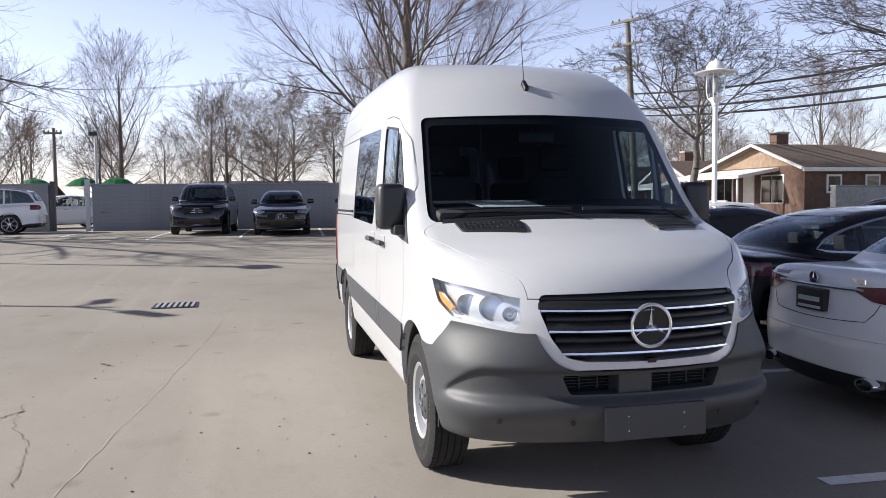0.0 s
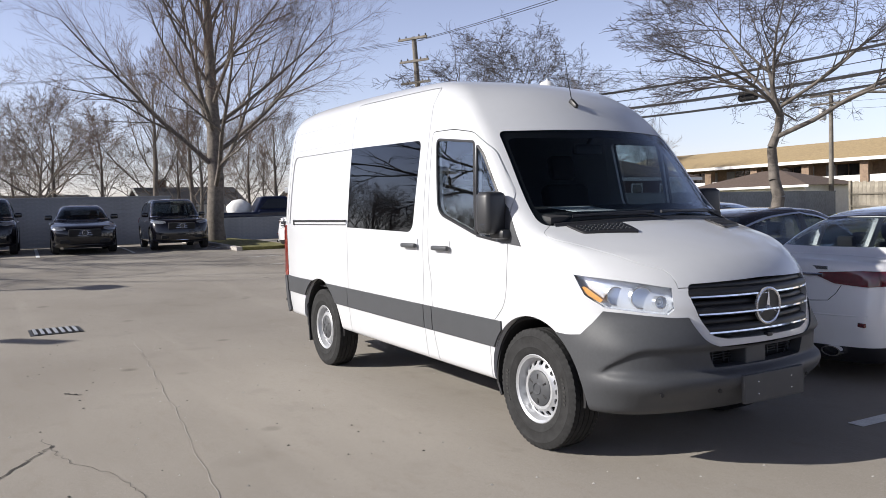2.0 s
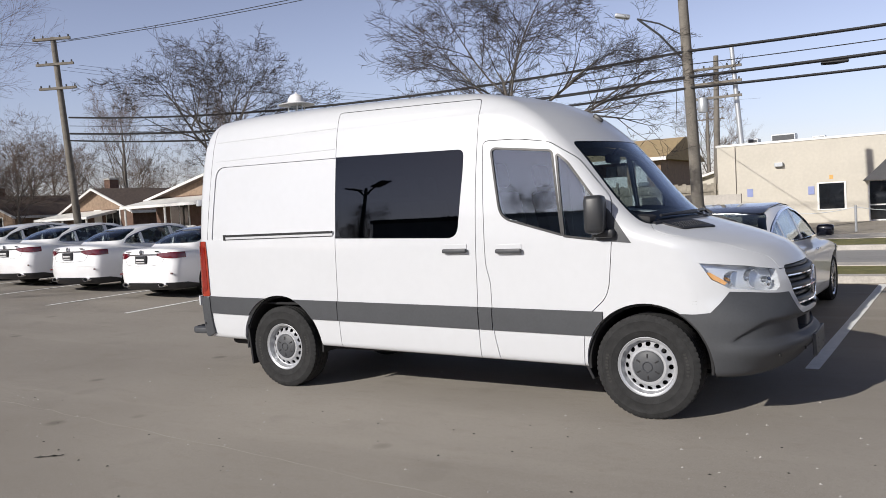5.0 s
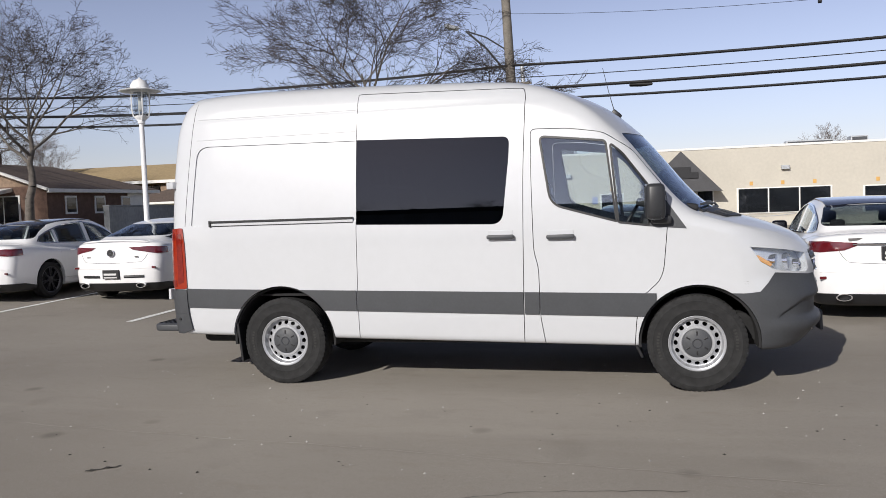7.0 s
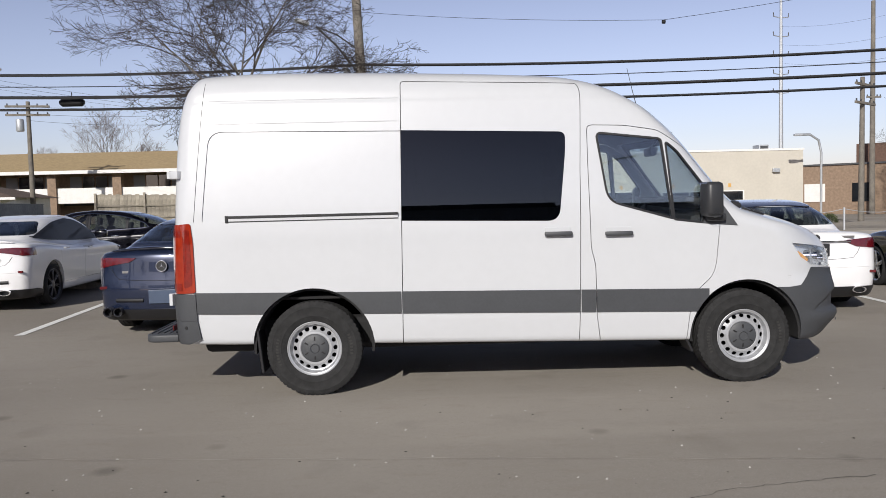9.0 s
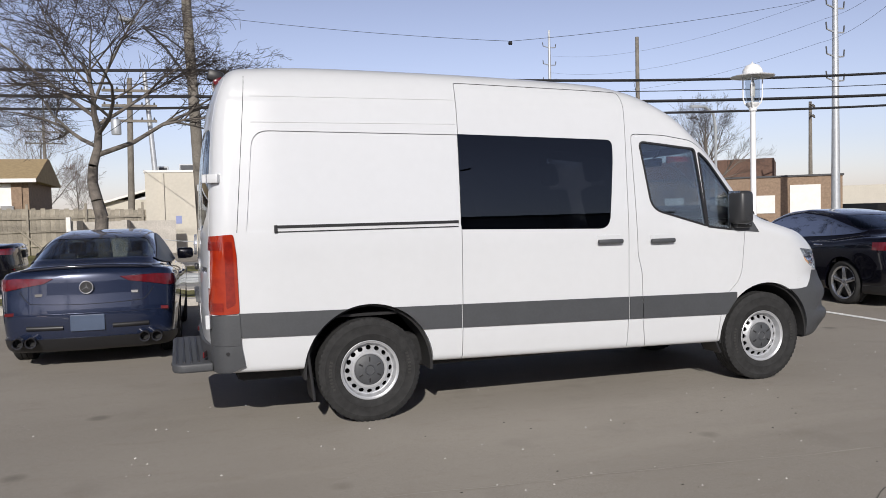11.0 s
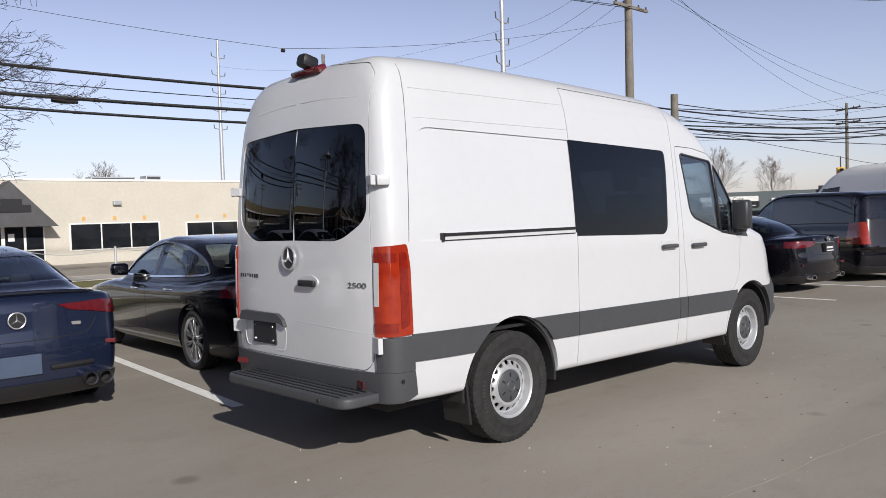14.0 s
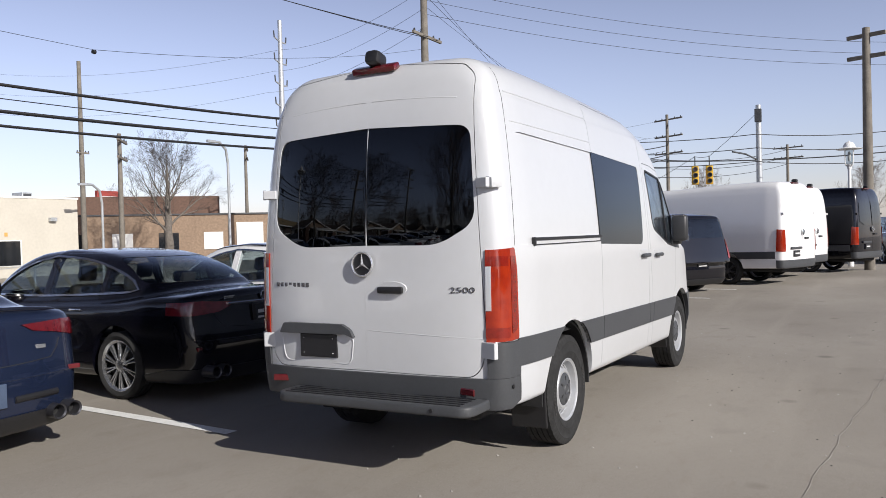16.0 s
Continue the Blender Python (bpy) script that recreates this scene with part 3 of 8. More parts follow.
        part("mirror_glass", moved(box(-0.004, 0.004, -0.066, 0.066, -0.10, 0.14, 0.003), pose(3.238, s * 1.047, 1.55) @ Matrix.Rotation(s * -0.12, 4, "Z")), CHROME, arm)
        part("turn_signal", moved(box(-0.02, 0.05, -0.012, 0.012, -0.04, 0.04, 0.01), pose(3.30, s * 1.128, 1.44)), LENS, arm)
    sd = link("sliding_door", boolean(shell, ("INTERSECT", side_prism(grown(slide_door, -0.006), -1)), ("DIFFERENCE", side_prism(slide_glass, -1))), WHITE, van, "white sliding side door", 32)
    w = link("window", boolean(pane, ("INTERSECT", side_prism(grown(slide_glass, 0.002), -1))), TINT, sd, "dark privacy glass", 32)
    h = new("door_handle")
    h.parent = sd
    h.matrix_basis = pose(*on_side(2.045, 1.30, -1))
    part("recess", box(-0.105, 0.105, -0.004, 0.004, -0.035, 0.05, 0.003), WHITE, h)
    part("grip", moved(box(-0.115, 0.115, -0.018, 0.018, -0.022, 0.014, 0.012), pose(0, -0.028, 0)), CLAD, h, "dark grey grip", 40)
    # sliding rail
    y = on_side(0.0, 1.485, -1)[1]
    rail = part("slide_rail", box(-0.655, 0.735, y - 0.006, y + 0.02, 1.455, 1.505, 0.004), WHITE, van, "white sliding door rail with black edges")
    part("rail_lip", box(-0.655, 0.735, y - 0.010, y + 0.0, 1.455, 1.462, 0.002), BLACK_PLASTIC, rail)
    part("rail_end", box(-0.668, -0.645, y - 0.016, y + 0.01, 1.452, 1.508, 0.003), BLACK_PLASTIC, rail)
    part("rail_lip", box(-0.655, 0.735, y - 0.016, y + 0.0, 1.486, 1.506, 0.003), BLACK_PLASTIC, rail)
    for s in (-1, 1):
        part("corner_seam", tube([on_side(-0.828 - 0.0865 * (2.622 - z), z, s, -0.0012) for z in np.linspace(1.462, 2.60, 24)], 0.0028, 6), CLAD, van, "thin dark panel seam", 60)
        for z in (2.448, 2.255):
            part("roof_crease", tube([on_side(x, z, s, -0.003) for x in np.linspace(-0.80, 0.755, 16)], 0.0055, 8), WHITE, van, "pressed line in the sheet metal", 60)
        o = rear_door if s < 0 else mirrored(rear_door)
        og = rear_glass if s < 0 else mirrored(rear_glass)
        oc = [(a + (0.02 if a > -0.01 else 0), b) for a, b in rear_glass]
        oc = oc if s < 0 else mirrored(oc)
        d = link("rear_door", boolean(shell, ("INTERSECT", end_prism(grown(o, -0.006), -1.4, -0.6)), ("DIFFERENCE", end_prism(oc, -1.4, -0.6))), WHITE, van, "white rear door", 32)
        if s < 0:
            part("glass_edge", tube([(van_rear(0.0, z) + 0.012, 0, z) for z in np.linspace(1.475, 2.255, 12)], 0.003, 6), WHITE, d, "", 60)
        link("window", boolean(rear_pane, ("INTERSECT", end_prism(og, -1.4, -0.6))), TINT, d, "dark privacy glass", 32)
        for z in (1.85, 0.83):
            big = 1.25 if z < 1 else 0.75
            hinge = part("hinge", moved(box(-0.02, 0.02 + 0.055 * big, -0.045, 0.014, -0.042 * big, 0.042 * big, 0.006), pose(-1.08, s * 0.872, z) @ Matrix.Rotation(s * 0.5, 4, "Z")), WHITE, d, "white painted hinge", 40)
            part("hinge_pin", tube([(-1.118, s * 0.873, z - 0.034), (-1.118, s * 0.873, z + 0.034)], 0.011, 8), SATIN, hinge)
            part("hinge_strap", moved(box(-0.016, 0.016, -0.075 * big, 0.05 * big, -0.04 * big, 0.04 * big, 0.005), pose(-1.118, s * 0.832, z) @ Matrix.Rotation(s * 0.35, 4, "Z")), WHITE, hinge)
        part("press_line", tube([(van_rear(0.02 + 0.078 * k, 2.425 - 0.03 * (k / 8) ** 2) + 0.001, s * (0.02 + 0.078 * k), 2.425 - 0.03 * (k / 8) ** 2) for k in range(9)], 0.004, 6), WHITE, d, "", 60)
        if s < 0:
            part("press_line", tube([(van_rear(0.02 + 0.1 * k, 0.93) + 0.001, s * (0.02 + 0.1 * k), 0.93 - 0.004 * k) for k in range(9)], 0.0035, 6), WHITE, d, "", 60)
            hd = part("handle_dish", moved(lathe([(0, -0.004), (0.115, -0.004), (0.11, 0.004), (0, 0.002)], 32, "x"), pose(-1.176, -0.205, 1.203) @ Matrix.Diagonal((-1, 1, 0.42, 1))), WHITE, d, "", 40)
            part("handle", moved(box(-0.03, 0.0, -0.095, 0.095, -0.022, 0.022, 0.012), pose(-1.18, -0.205, 1.195)), BLACK_PLASTIC, hd, "black rear door handle", 40)
            t = text_mesh("2500", 0.062)
            to = link("model_number", t, BADGE_DARK, d, "chrome lettering 2500")
            to.matrix_basis = pose(-1.150, -0.70, 1.195, 90, 0, -81.5)
            to.scale = (1.35, 0.8, 1)
        else:
            b = bmesh.new()
            for k in range(8):
                merge(b, moved(box(-0.003, 0.003, -0.013, 0.013, -0.014, 0.014), pose(0, -0.14 + 0.04 * k, 0.0)))
            mb = part("name_badge", b, BADGE_DARK, d, "chrome name badge as plain bars")
            mb.matrix_basis = pose(-1.153, 0.615, 1.222, 0, 0, -6.2)
            pr = link("plate_light", end_prism(rounded([(0.70, 0.895), (0.665, 0.965), (0.18, 0.965), (0.115, 0.93), (0.085, 0.875), (0.15, 0.90)], 0.015, 3), -1.204, -1.155), CLAD, d, "grey plastic plate lamp cover", 40)
            bay = rounded([(0.10, 0.885), (0.13, 0.70), (0.70, 0.70), (0.735, 0.91)], 0.05, 5)
            part("plate_bay", tube([(van_rear(y, z) + 0.001, y, z) for y, z in bay], 0.0055, 8, None, True), WHITE, d, "pressed edge round the plate", 60)
            part("plate_holder", box(-1.178, -1.160, 0.235, 0.545, 0.735, 0.895, 0.008), BLACK_PLASTIC, d, "empty black number plate holder")
            for yy, zz in ((0.27, 0.765), (0.51, 0.765), (0.27, 0.865), (0.51, 0.865)):
                part("screw", moved(lathe([(0, 0), (0.006, 0), (0.004, 0.004), (0, 0.004)], 8, "x"), pose(-1.179, yy, zz, 0, 0, 180)), SATIN, d)
    emblem(van, pose(-1.183, 0.005, 1.36, 0, 0, 180) @ pose(0, 0, 0, 0, -2), 0.083)

    # grey plastic: flank strips, bumpers
    ring = boolean(belt, ("DIFFERENCE", arches))
    strip = lambda a, b: [(a, 0.868 - 0.018 * a), (b, 0.868 - 0.018 * b), (b, 0.69 - 0.022 * b), (a, 0.69 - 0.022 * a)]
    for s in (-1, 1):
        for a, b in ((-0.935, 0.741), (0.749, 2.222), (2.232, 2.352), (2.362, 3.30)):
            link("side_strip", boolean(ring, ("INTERSECT", side_prism(strip(a, b), s, 0.7))), CLAD, van, "grey plastic rub strip", 32)
    side_bumper = [(3.80, 0.805), (3.98, 0.800), (4.09, 0.812), (4.155, 0.88), (4.21, 0.955), (4.32, 0.945), (4.5, 0.92), (5.0, 0.92), (5.0, 0.2), (3.80, 0.2)]
    bumper_f = lambda x, y, z: van_body(x, y, z) - 0.010 - step01(4.0, 4.35, x) * (0.030 * np.exp(-(((z - 0.530) / 0.060) ** 2)) - 0.030 * step01(0.562, 0.612, z) * step01(0.0, 0.052, 0.760 - 0.13 * np.clip((np.abs(y) - 0.76) / 0.17, 0, 1) ** 2 - z) * step01(0.960, 0.895, np.abs(y)))
    bump = surface(bumper_f, (3.6, -1.15, 0.2), (4.9, 1.15, 1.3), 0.0125)
    deep = surface(lambda x, y, z: van_body(x, y, z) + 0.09, (3.6, -1.15, 0.2), (4.9, 1.15, 1.3), 0.03)
    fb = boolean(bump, ("INTERSECT", solid_mesh(prism([(x, 0, z) for x, z in side_bumper], (0, 1, 0), -1.2, 1.2))), ("DIFFERENCE", deep), ("DIFFERENCE", end_prism(surround, 4.1, 5.0)), ("DIFFERENCE", end_prism(intake, 4.3, 5.0)), ("DIFFERENCE", arches), ("DIFFERENCE", lamps[-1]), ("DIFFERENCE", lamps[1]))
    bumper = link("front_bumper", fb, CLAD, van, "grey unpainted plastic front bumper", 32)
    part("intake_back", box(4.42, 4.45, -0.46, 0.46, 0.56, 0.74), MATT_BLACK, bumper)
    for k in range(5):
        part("intake_bar", box(4.485, 4.50, -0.42, 0.42, 0.632 + 0.016 * k, 0.636 + 0.016 * k), CLAD, bumper)
    for k in range(9):
        part("intake_rib", box(4.49, 4.505, -0.402 + 0.1 * k, -0.396 + 0.1 * k, 0.62, 0.71), CLAD, bumper)
    part("intake_post", box(4.47, 4.61, -0.13, 0.05, 0.60, 0.73, 0.01), CLAD, bumper)
    pb = part("plate_bracket", moved(box(-0.014, 0.014, -0.272, 0.272, -0.084, 0.084, 0.006), pose(4.672, 0.035, 0.480, 0, -2)), CLAD, bumper, "blank grey number plate bracket")
    for yy, zz in ((-0.15, 0.045), (0.15, 0.045), (-0.15, -0.045), (0.15, -0.045)):
        part("screw", moved(lathe([(0, 0), (0.006, 0), (0.004, 0.004), (0, 0.004)], 8, "x"), pose(4.6855 - 0.035 * zz, yy + 0.035, 0.480 + 0.8 * zz)), SATIN, pb)
    for yy, xx in ((0.72, 4.510), (-0.72, 4.510), (0.42, 4.626), (-0.38, 4.632)):
        part("parking_sensor", moved(lathe([(0, 0), (0.013, 0), (0.012, 0.006), (0, 0.006)], 12, "x"), pose(xx - 0.005, yy, 0.485, 0, 0, math.degrees(math.atan2(yy, 1.5)))), BLACK_PLASTIC, bumper)
    # grille
    part("grille_back", box(4.26, 4.38, -0.56, 0.60, 0.74, 1.13), MATT_BLACK, van)
    nose = lambda y, z: float(van_nose(z)) - float(nose_bow(abs(y) / 0.985, z))
    for z, half in ((1.036, 0.540), (0.935, 0.505), (0.826, 0.455)):
        slat = part("grille_slat", tube([(nose(y, z) - 0.035, y, z + 0.012) for y in np.linspace(0.025 - half, 0.025 + half, 13)], 0.032, 8), BLACK_PLASTIC, van, "black grille slat", 50)
        part("chrome_strip", tube([(nose(y, z) - 0.004, y, z - 0.004) for y in np.linspace(0.025 - half, 0.025 + half, 13)], 0.009, 6), CHROME, slat, "bright chrome strip", 50)
    for z, half in ((1.085, 0.52), (0.985, 0.50), (0.880, 0.46)):
        part("grille_slat", tube([(nose(y, z) - 0.060, y, z) for y in np.linspace(0.025 - half, 0.025 + half, 13)], 0.025, 8), BLACK_PLASTIC, van, "", 50)
    emblem(van, pose(4.640, 0.022, 0.953, 0, 1, 0), 0.112, 0.018)
    part("front_camera", box(4.628, 4.662, 0.002, 0.048, 0.768, 0.792, 0.005), BLACK_PLASTIC, van)
    # headlamps
    nose_lo, nose_hi = (3.7, -1.1, 0.8), (4.8, 1.1, 1.4)
    bed = surface(lambda x, y, z: van_body(x, y, z) + 0.075, nose_lo, nose_hi, 0.03)
    marker = boolean(surface(lambda x, y, z: van_body(x, y, z) + 0.02, nose_lo, nose_hi, 0.03), ("DIFFERENCE", surface(lambda x, y, z: van_body(x, y, z) + 0.05, nose_lo, nose_hi, 0.03)))
    for s in (-1, 1):
        hl = link("headlamp", boolean(pane, ("INTERSECT", lamps[s])), LENS, van, "clear headlamp with chrome reflectors", 32)
        hl.visible_shadow = False
        bowl = boolean(bed, ("INTERSECT", lamps[s]))
        link("lamp_bed", bowl, REFLECTOR, hl, "", 30)
        for (x, y, z), r in (((4.285, 0.685, 1.030), 0.062), ((4.175, 0.785, 1.040), 0.052), ((4.375, 0.62, 1.005), 0.034)):
            bulb = lathe([(0, 0.0), (r * 0.55, 0.0), (r, 0.06), (r * 1.08, 0.06), (r * 1.08, -0.02), (0, -0.02)], 24, "x")
            part("projector", moved(bulb, pose(x, s * y, z, 0, 0, s * 20)), CHROME, hl, "chrome bowl", 40)
            part("bulb_lens", moved(lathe([(0, 0.03), (r * 0.5, 0.015), (r * 0.55, 0), (0, 0)], 20, "x"), pose(x + 0.012, s * y, z, 0, 0, s * 20)), REFLECTOR, hl, "", 50)
        amber = boolean(marker, ("INTERSECT", solid_mesh(prism([(x, s * y, z) for x, y, z in ((4.06, 0.925, 1.09), (4.08, 0.912, 1.095), (4.175, 0.855, 1.02), (4.16, 0.865, 1.002), (4.10, 0.91, 1.045))], (lamp_way.x, s * 0.67, 0), -0.2, 0.3))))
        link("turn_signal", amber, AMBER, hl, "amber side marker", 30)
    for s in (-1, 1):
        vent = [(3.70, s * 0.745), (3.845, s * 0.39), (3.925, s * 0.385), (4.03, s * 0.40), (3.87, s * 0.735)]
        vent = rounded(vent, 0.03, 3)
        vp = link("hood_vent", boolean(belt, ("INTERSECT", plan_prism(vent, 1.2, 1.6))), BLACK_PLASTIC, van, "black slotted plastic hood vent", 30)
        for i in range(5):
            for k in range(11):
                a = (i + 0.5) / 5
                q = (k + 0.5) / 11
                y = 0.715 - 0.31 * q
                x = 3.735 + 0.115 * q + 0.135 * a
                zz = np.linspace(1.2, 1.5, 300)
                z = zz[int(np.argmax(van_body(np.full(300, x), np.full(300, y), zz) > 0))]
                if i:
                    part("slat", moved(box(-0.0035, 0.0035, -0.0125, 0.0125, -0.002, 0.005), pose(x, s * y, z + 0.013)), CLAD, vp)
    skin = surface(lambda x, y, z: van_body(x, y, z) - 0.0008, (3.9, -1.1, 0.7), (4.1, -0.8, 1.1), 0.012)
    stk = link("fender_sticker", boolean(skin, ("INTERSECT", side_prism([(3.965, 0.955), (4.005, 0.955), (4.005, 0.815), (3.965, 0.815)], -1))), WHITE, van, "small white paper sticker with grey bars")
    for k in range(4):
        a, b = on_side(3.969, 0.835 + 0.02 * k, -1, -0.0015), on_side(4.001, 0.835 + 0.02 * k, -1, -0.0015)
        part("sticker_print", tube([a, b], 0.0022, 6), TRIM_GREY, stk)
    # rear lamps, bumper and step
    lampside = rounded([(-1.25, 1.43), (-0.955, 1.452), (-0.938, 1.30), (-0.93, 0.885), (-1.25, 0.875)], 0.02, 3)
    for s in (-1, 1):
        tl = link("tail_lamp", boolean(belt, ("INTERSECT", side_prism(lampside, s, 0.846, 1.2))), RED_LENS, van, "orange red tail lamp with a clear strip", 32)
        link("reverse_lens", boolean(thin15, ("INTERSECT", side_prism([(-1.25, 1.34), (-1.112, 1.34), (-1.106, 1.07), (-1.25, 1.07)], s, 0.848, 0.880))), REFLECTOR, tl, "clear reversing lens", 32)
        link("tail_strip", boolean(thin15, ("INTERSECT", side_prism(rounded([(-1.02, 1.40), (-0.965, 1.40), (-0.955, 0.95), (-1.02, 0.92)], 0.02), s, 0.846, 1.2))), MID_RED, tl, "", 32)
        for z0, z1 in ((0.905, 0.965), (1.34, 1.40)):
            link("lamp_block", boolean(thin15, ("INTERSECT", side_prism([(-1.25, z1), (-1.04, z1), (-1.04, z0), (-1.25, z0)], s, 0.846, 1.2))), MID_RED, tl, "", 32)
    rb_out = surface(lambda x, y, z: van_body(x, y, z) - 0.022, (-1.5, -1.2, 0.2), (0, 1.2, 1.2), 0.02)
    low = solid_mesh(prism([(x, 0, z) for x, z in ((-1.6, 0.655), (-0.925, 0.655), (-0.90, 0.50), (-1.0, 0.46), (-1.6, 0.46))], (0, 1, 0), -1.2, 1.2))
    rb = boolean(rb_out, ("INTERSECT", low), ("DIFFERENCE", under))
    rbo = link("rear_bumper", rb, CLAD, van, "grey plastic rear bumper", 32)
    for s in (-1, 1):
        link("bumper_corner", boolean(rb_out, ("INTERSECT", side_prism([(-1.6, 0.875), (-0.93, 0.875), (-0.925, 0.657), (-1.6, 0.657)], s, 0.85)), ("DIFFERENCE", under)), CLAD, rbo, "", 32)
        part("reflector", moved(box(-0.006, 0.006, -0.085, 0.085, -0.022, 0.022, 0.006), pose(-1.160, s * 0.70, 0.575) @ Matrix.Rotation(s * 0.28, 4, "Z")), DARK_RED, rbo, "dark red reflector")
        part("parking_sensor", moved(lathe([(0, 0), (0.014, 0), (0.012, 0.006), (0, 0.006)], 12, "y"), pose(-1.02, s * 0.968, 0.60, 0, 0, 0 if s > 0 else 180)), BLACK_PLASTIC, rbo)
    plan = rounded([(-1.402, -0.855), (-1.402, 0.595), (-1.12, 0.595), (-1.12, -0.855)], [0.11, 0.11, 0.01, 0.01], 6)
    stb = prism([(x, y, 0) for x, y in plan], (0, 0, 1), 0.466, 0.532)
    bmesh.ops.bevel(stb, geom=[e for e in stb.edges if abs(e.verts[0].co.z - e.verts[1].co.z) < 1e-5], offset=0.016, segments=3, affect="EDGES", profile=0.5)
    st = part("rear_step", stb, CLAD, van, "black ribbed plastic step", 40)
    part("step_bolt", moved(lathe([(0, 0), (0.014, 0), (0.012, 0.006), (0, 0.006)], 12, "x"), pose(-1.402, -0.60, 0.498, 0, 0, 180)), BLACK_PLASTIC, st)
    for k in range(5):
        part("tread_rib", box(-1.375 + 0.05 * k, -1.360 + 0.05 * k, -0.78, 0.52, 0.530, 0.538, 0.002), BLACK_PLASTIC, st)
    for yy in (-0.55, 0.5):
        part("step_bracket", box(-1.2, -0.9, yy - 0.03, yy + 0.03, 0.42, 0.50, 0.005), MATT_BLACK, st)
    # third brake lamp and camera on the roof's rear edge
    tb = part("brake_lamp", moved(box(-0.03, 0.05, -0.17, 0.17, -0.022, 0.022, 0.012), pose(-0.985, 0.0, 2.655, 0, -25)), DARK_RED, van, "dark red high brake lamp", 40)
    cam_b = box(-0.075, 0.06, -0.055, 0.055, -0.03, 0.065, 0.03)
    part("camera_housing", moved(cam_b, pose(-0.985, -0.01, 2.70, 0, 15)), BLACK_PLASTIC, tb, "black camera housing", 40)
    # antenna
    an = part("antenna", moved(box(-0.05, 0.05, -0.018, 0.018, -0.02, 0.035, 0.015), pose(2.99, -0.06, 2.345, 0, 42)), BLACK_PLASTIC, van, "black roof antenna", 40)
    part("whip", tube([(2.98, -0.06, 2.37), (2.93, -0.055, 2.56), (2.88, -0.05, 2.78)], [0.004, 0.003, 0.002], 6), BLACK_PLASTIC, an)
    # screen, wipers and frit
    ws = link("windscreen", boolean(pane, ("INTERSECT", end_prism(grown(wind, 0.002), 2.5, 4.3))), SCREEN, van, "tinted laminated windscreen", 32)
    ws.visible_shadow = False
    inner_pane = boolean(surface(lambda x, y, z: van_body(x, y, z) + 0.011, lo, hi, 0.03), ("DIFFERENCE", surface(lambda x, y, z: van_body(x, y, z) + 0.016, lo, hi, 0.03)))
    frit = boolean(inner_pane, ("INTERSECT", end_prism(wind, 2.5, 4.3)), ("DIFFERENCE", end_prism(rounded([(-0.765, 2.07), (0.765, 2.07), (0.825, 1.525), (0, 1.545), (-0.825, 1.525)], 0.05), 2.4, 4.4)))
    link("frit_band", frit, BLACK_PLASTIC, ws, "black screen border", 32)
    zz = np.linspace(1.3, 2.3, 600)
    top_at = lambda x, y: float(zz[int(np.argmax(van_body(np.full(600, x), np.full(600, y), zz) > 0))])
    for y0, y1 in ((-0.66, -0.05), (0.02, 0.68)):
        xs = lambda y: 3.80 - 0.27 * (y / 0.985) ** 2
        pts = [(xs(y), y, top_at(xs(y), y) + 0.022) for y in np.linspace(y0, y1, 8)]
        wp = part("wiper", tube(pts, 0.011, 6), BLACK_PLASTIC, van, "black windscreen wiper", 50)
        part("wiper_arm", tube([pts[1], (xs(y1) + 0.03, y1 - 0.1, top_at(xs(y1) + 0.03, y1 - 0.1) + 0.03), (xs(y1) + 0.07, y1 + 0.05, top_at(xs(y1) + 0.07, y1 + 0.05) + 0.01)], 0.009, 6), BLACK_PLASTIC, wp)
    cowl = [(3.80 - 0.27 * (y / 0.985) ** 2 + 0.045, y) for y in np.linspace(-0.80, 0.80, 17)]
    part("cowl", tube([(x, y, top_at(x, y) - 0.004) for x, y in cowl], 0.02, 6), BLACK_PLASTIC, van, "black plastic cowl", 50)
    # cabin
    part("dashboard", box(3.18, 3.66, -0.84, 0.84, 0.82, 1.44, 0.08), DASH, van, "black dashboard", 40)
    part("dash_top", moved(box(-0.25, 0.25, -0.82, 0.82, -0.02, 0.05, 0.03), pose(3.40, 0, 1.500, 0, 8)), DASH, van, "", 40)
    wheel_rim = bmesh.new()
    tube([(0, 0.19 * math.cos(a), 0.19 * math.sin(a)) for a in np.linspace(0, 2 * math.pi, 28, endpoint=False)], 0.016, 8, wheel_rim, True)
    sw = part("steering_wheel", moved(wheel_rim, pose(3.07, 0.42, 1.36, 0, 32)), BLACK_PLASTIC, van, "black steering wheel", 50)
    part("hub", moved(box(-0.03, 0.03, -0.15, 0.15, -0.04, 0.05, 0.02), pose(3.08, 0.42, 1.36, 0, 32)), BLACK_PLASTIC, sw, "", 40)
    for y in (-0.45, 0.45):
        seat(van, pose(2.62, y, 1.02))
    for y in (-0.55, 0.0, 0.55):
        seat(van, pose(1.25, y, 1.0))
    part("load_floor", box(-1.05, 3.2, -0.88, 0.88, 0.80, 0.82), MATT_BLACK, van)
    rv = part("rear_view_mirror", moved(box(-0.03, 0.03, -0.13, 0.13, -0.04, 0.04, 0.02), pose(3.10, -0.02, 2.00)), BLACK_PLASTIC, van, "black interior mirror", 40)
    part("mirror_stem", tube([(3.10, -0.02, 2.03), (3.17, -0.02, 2.12)], 0.012, 6), BLACK_PLASTIC, rv)
    part("dash_paper", moved(box(-0.13, 0.13, -0.22, 0.22, -0.002, 0.002), pose(3.40, -0.335, 1.556, 0, 8, 10)), PAPER, van, "white paper sheet on the dashboard")
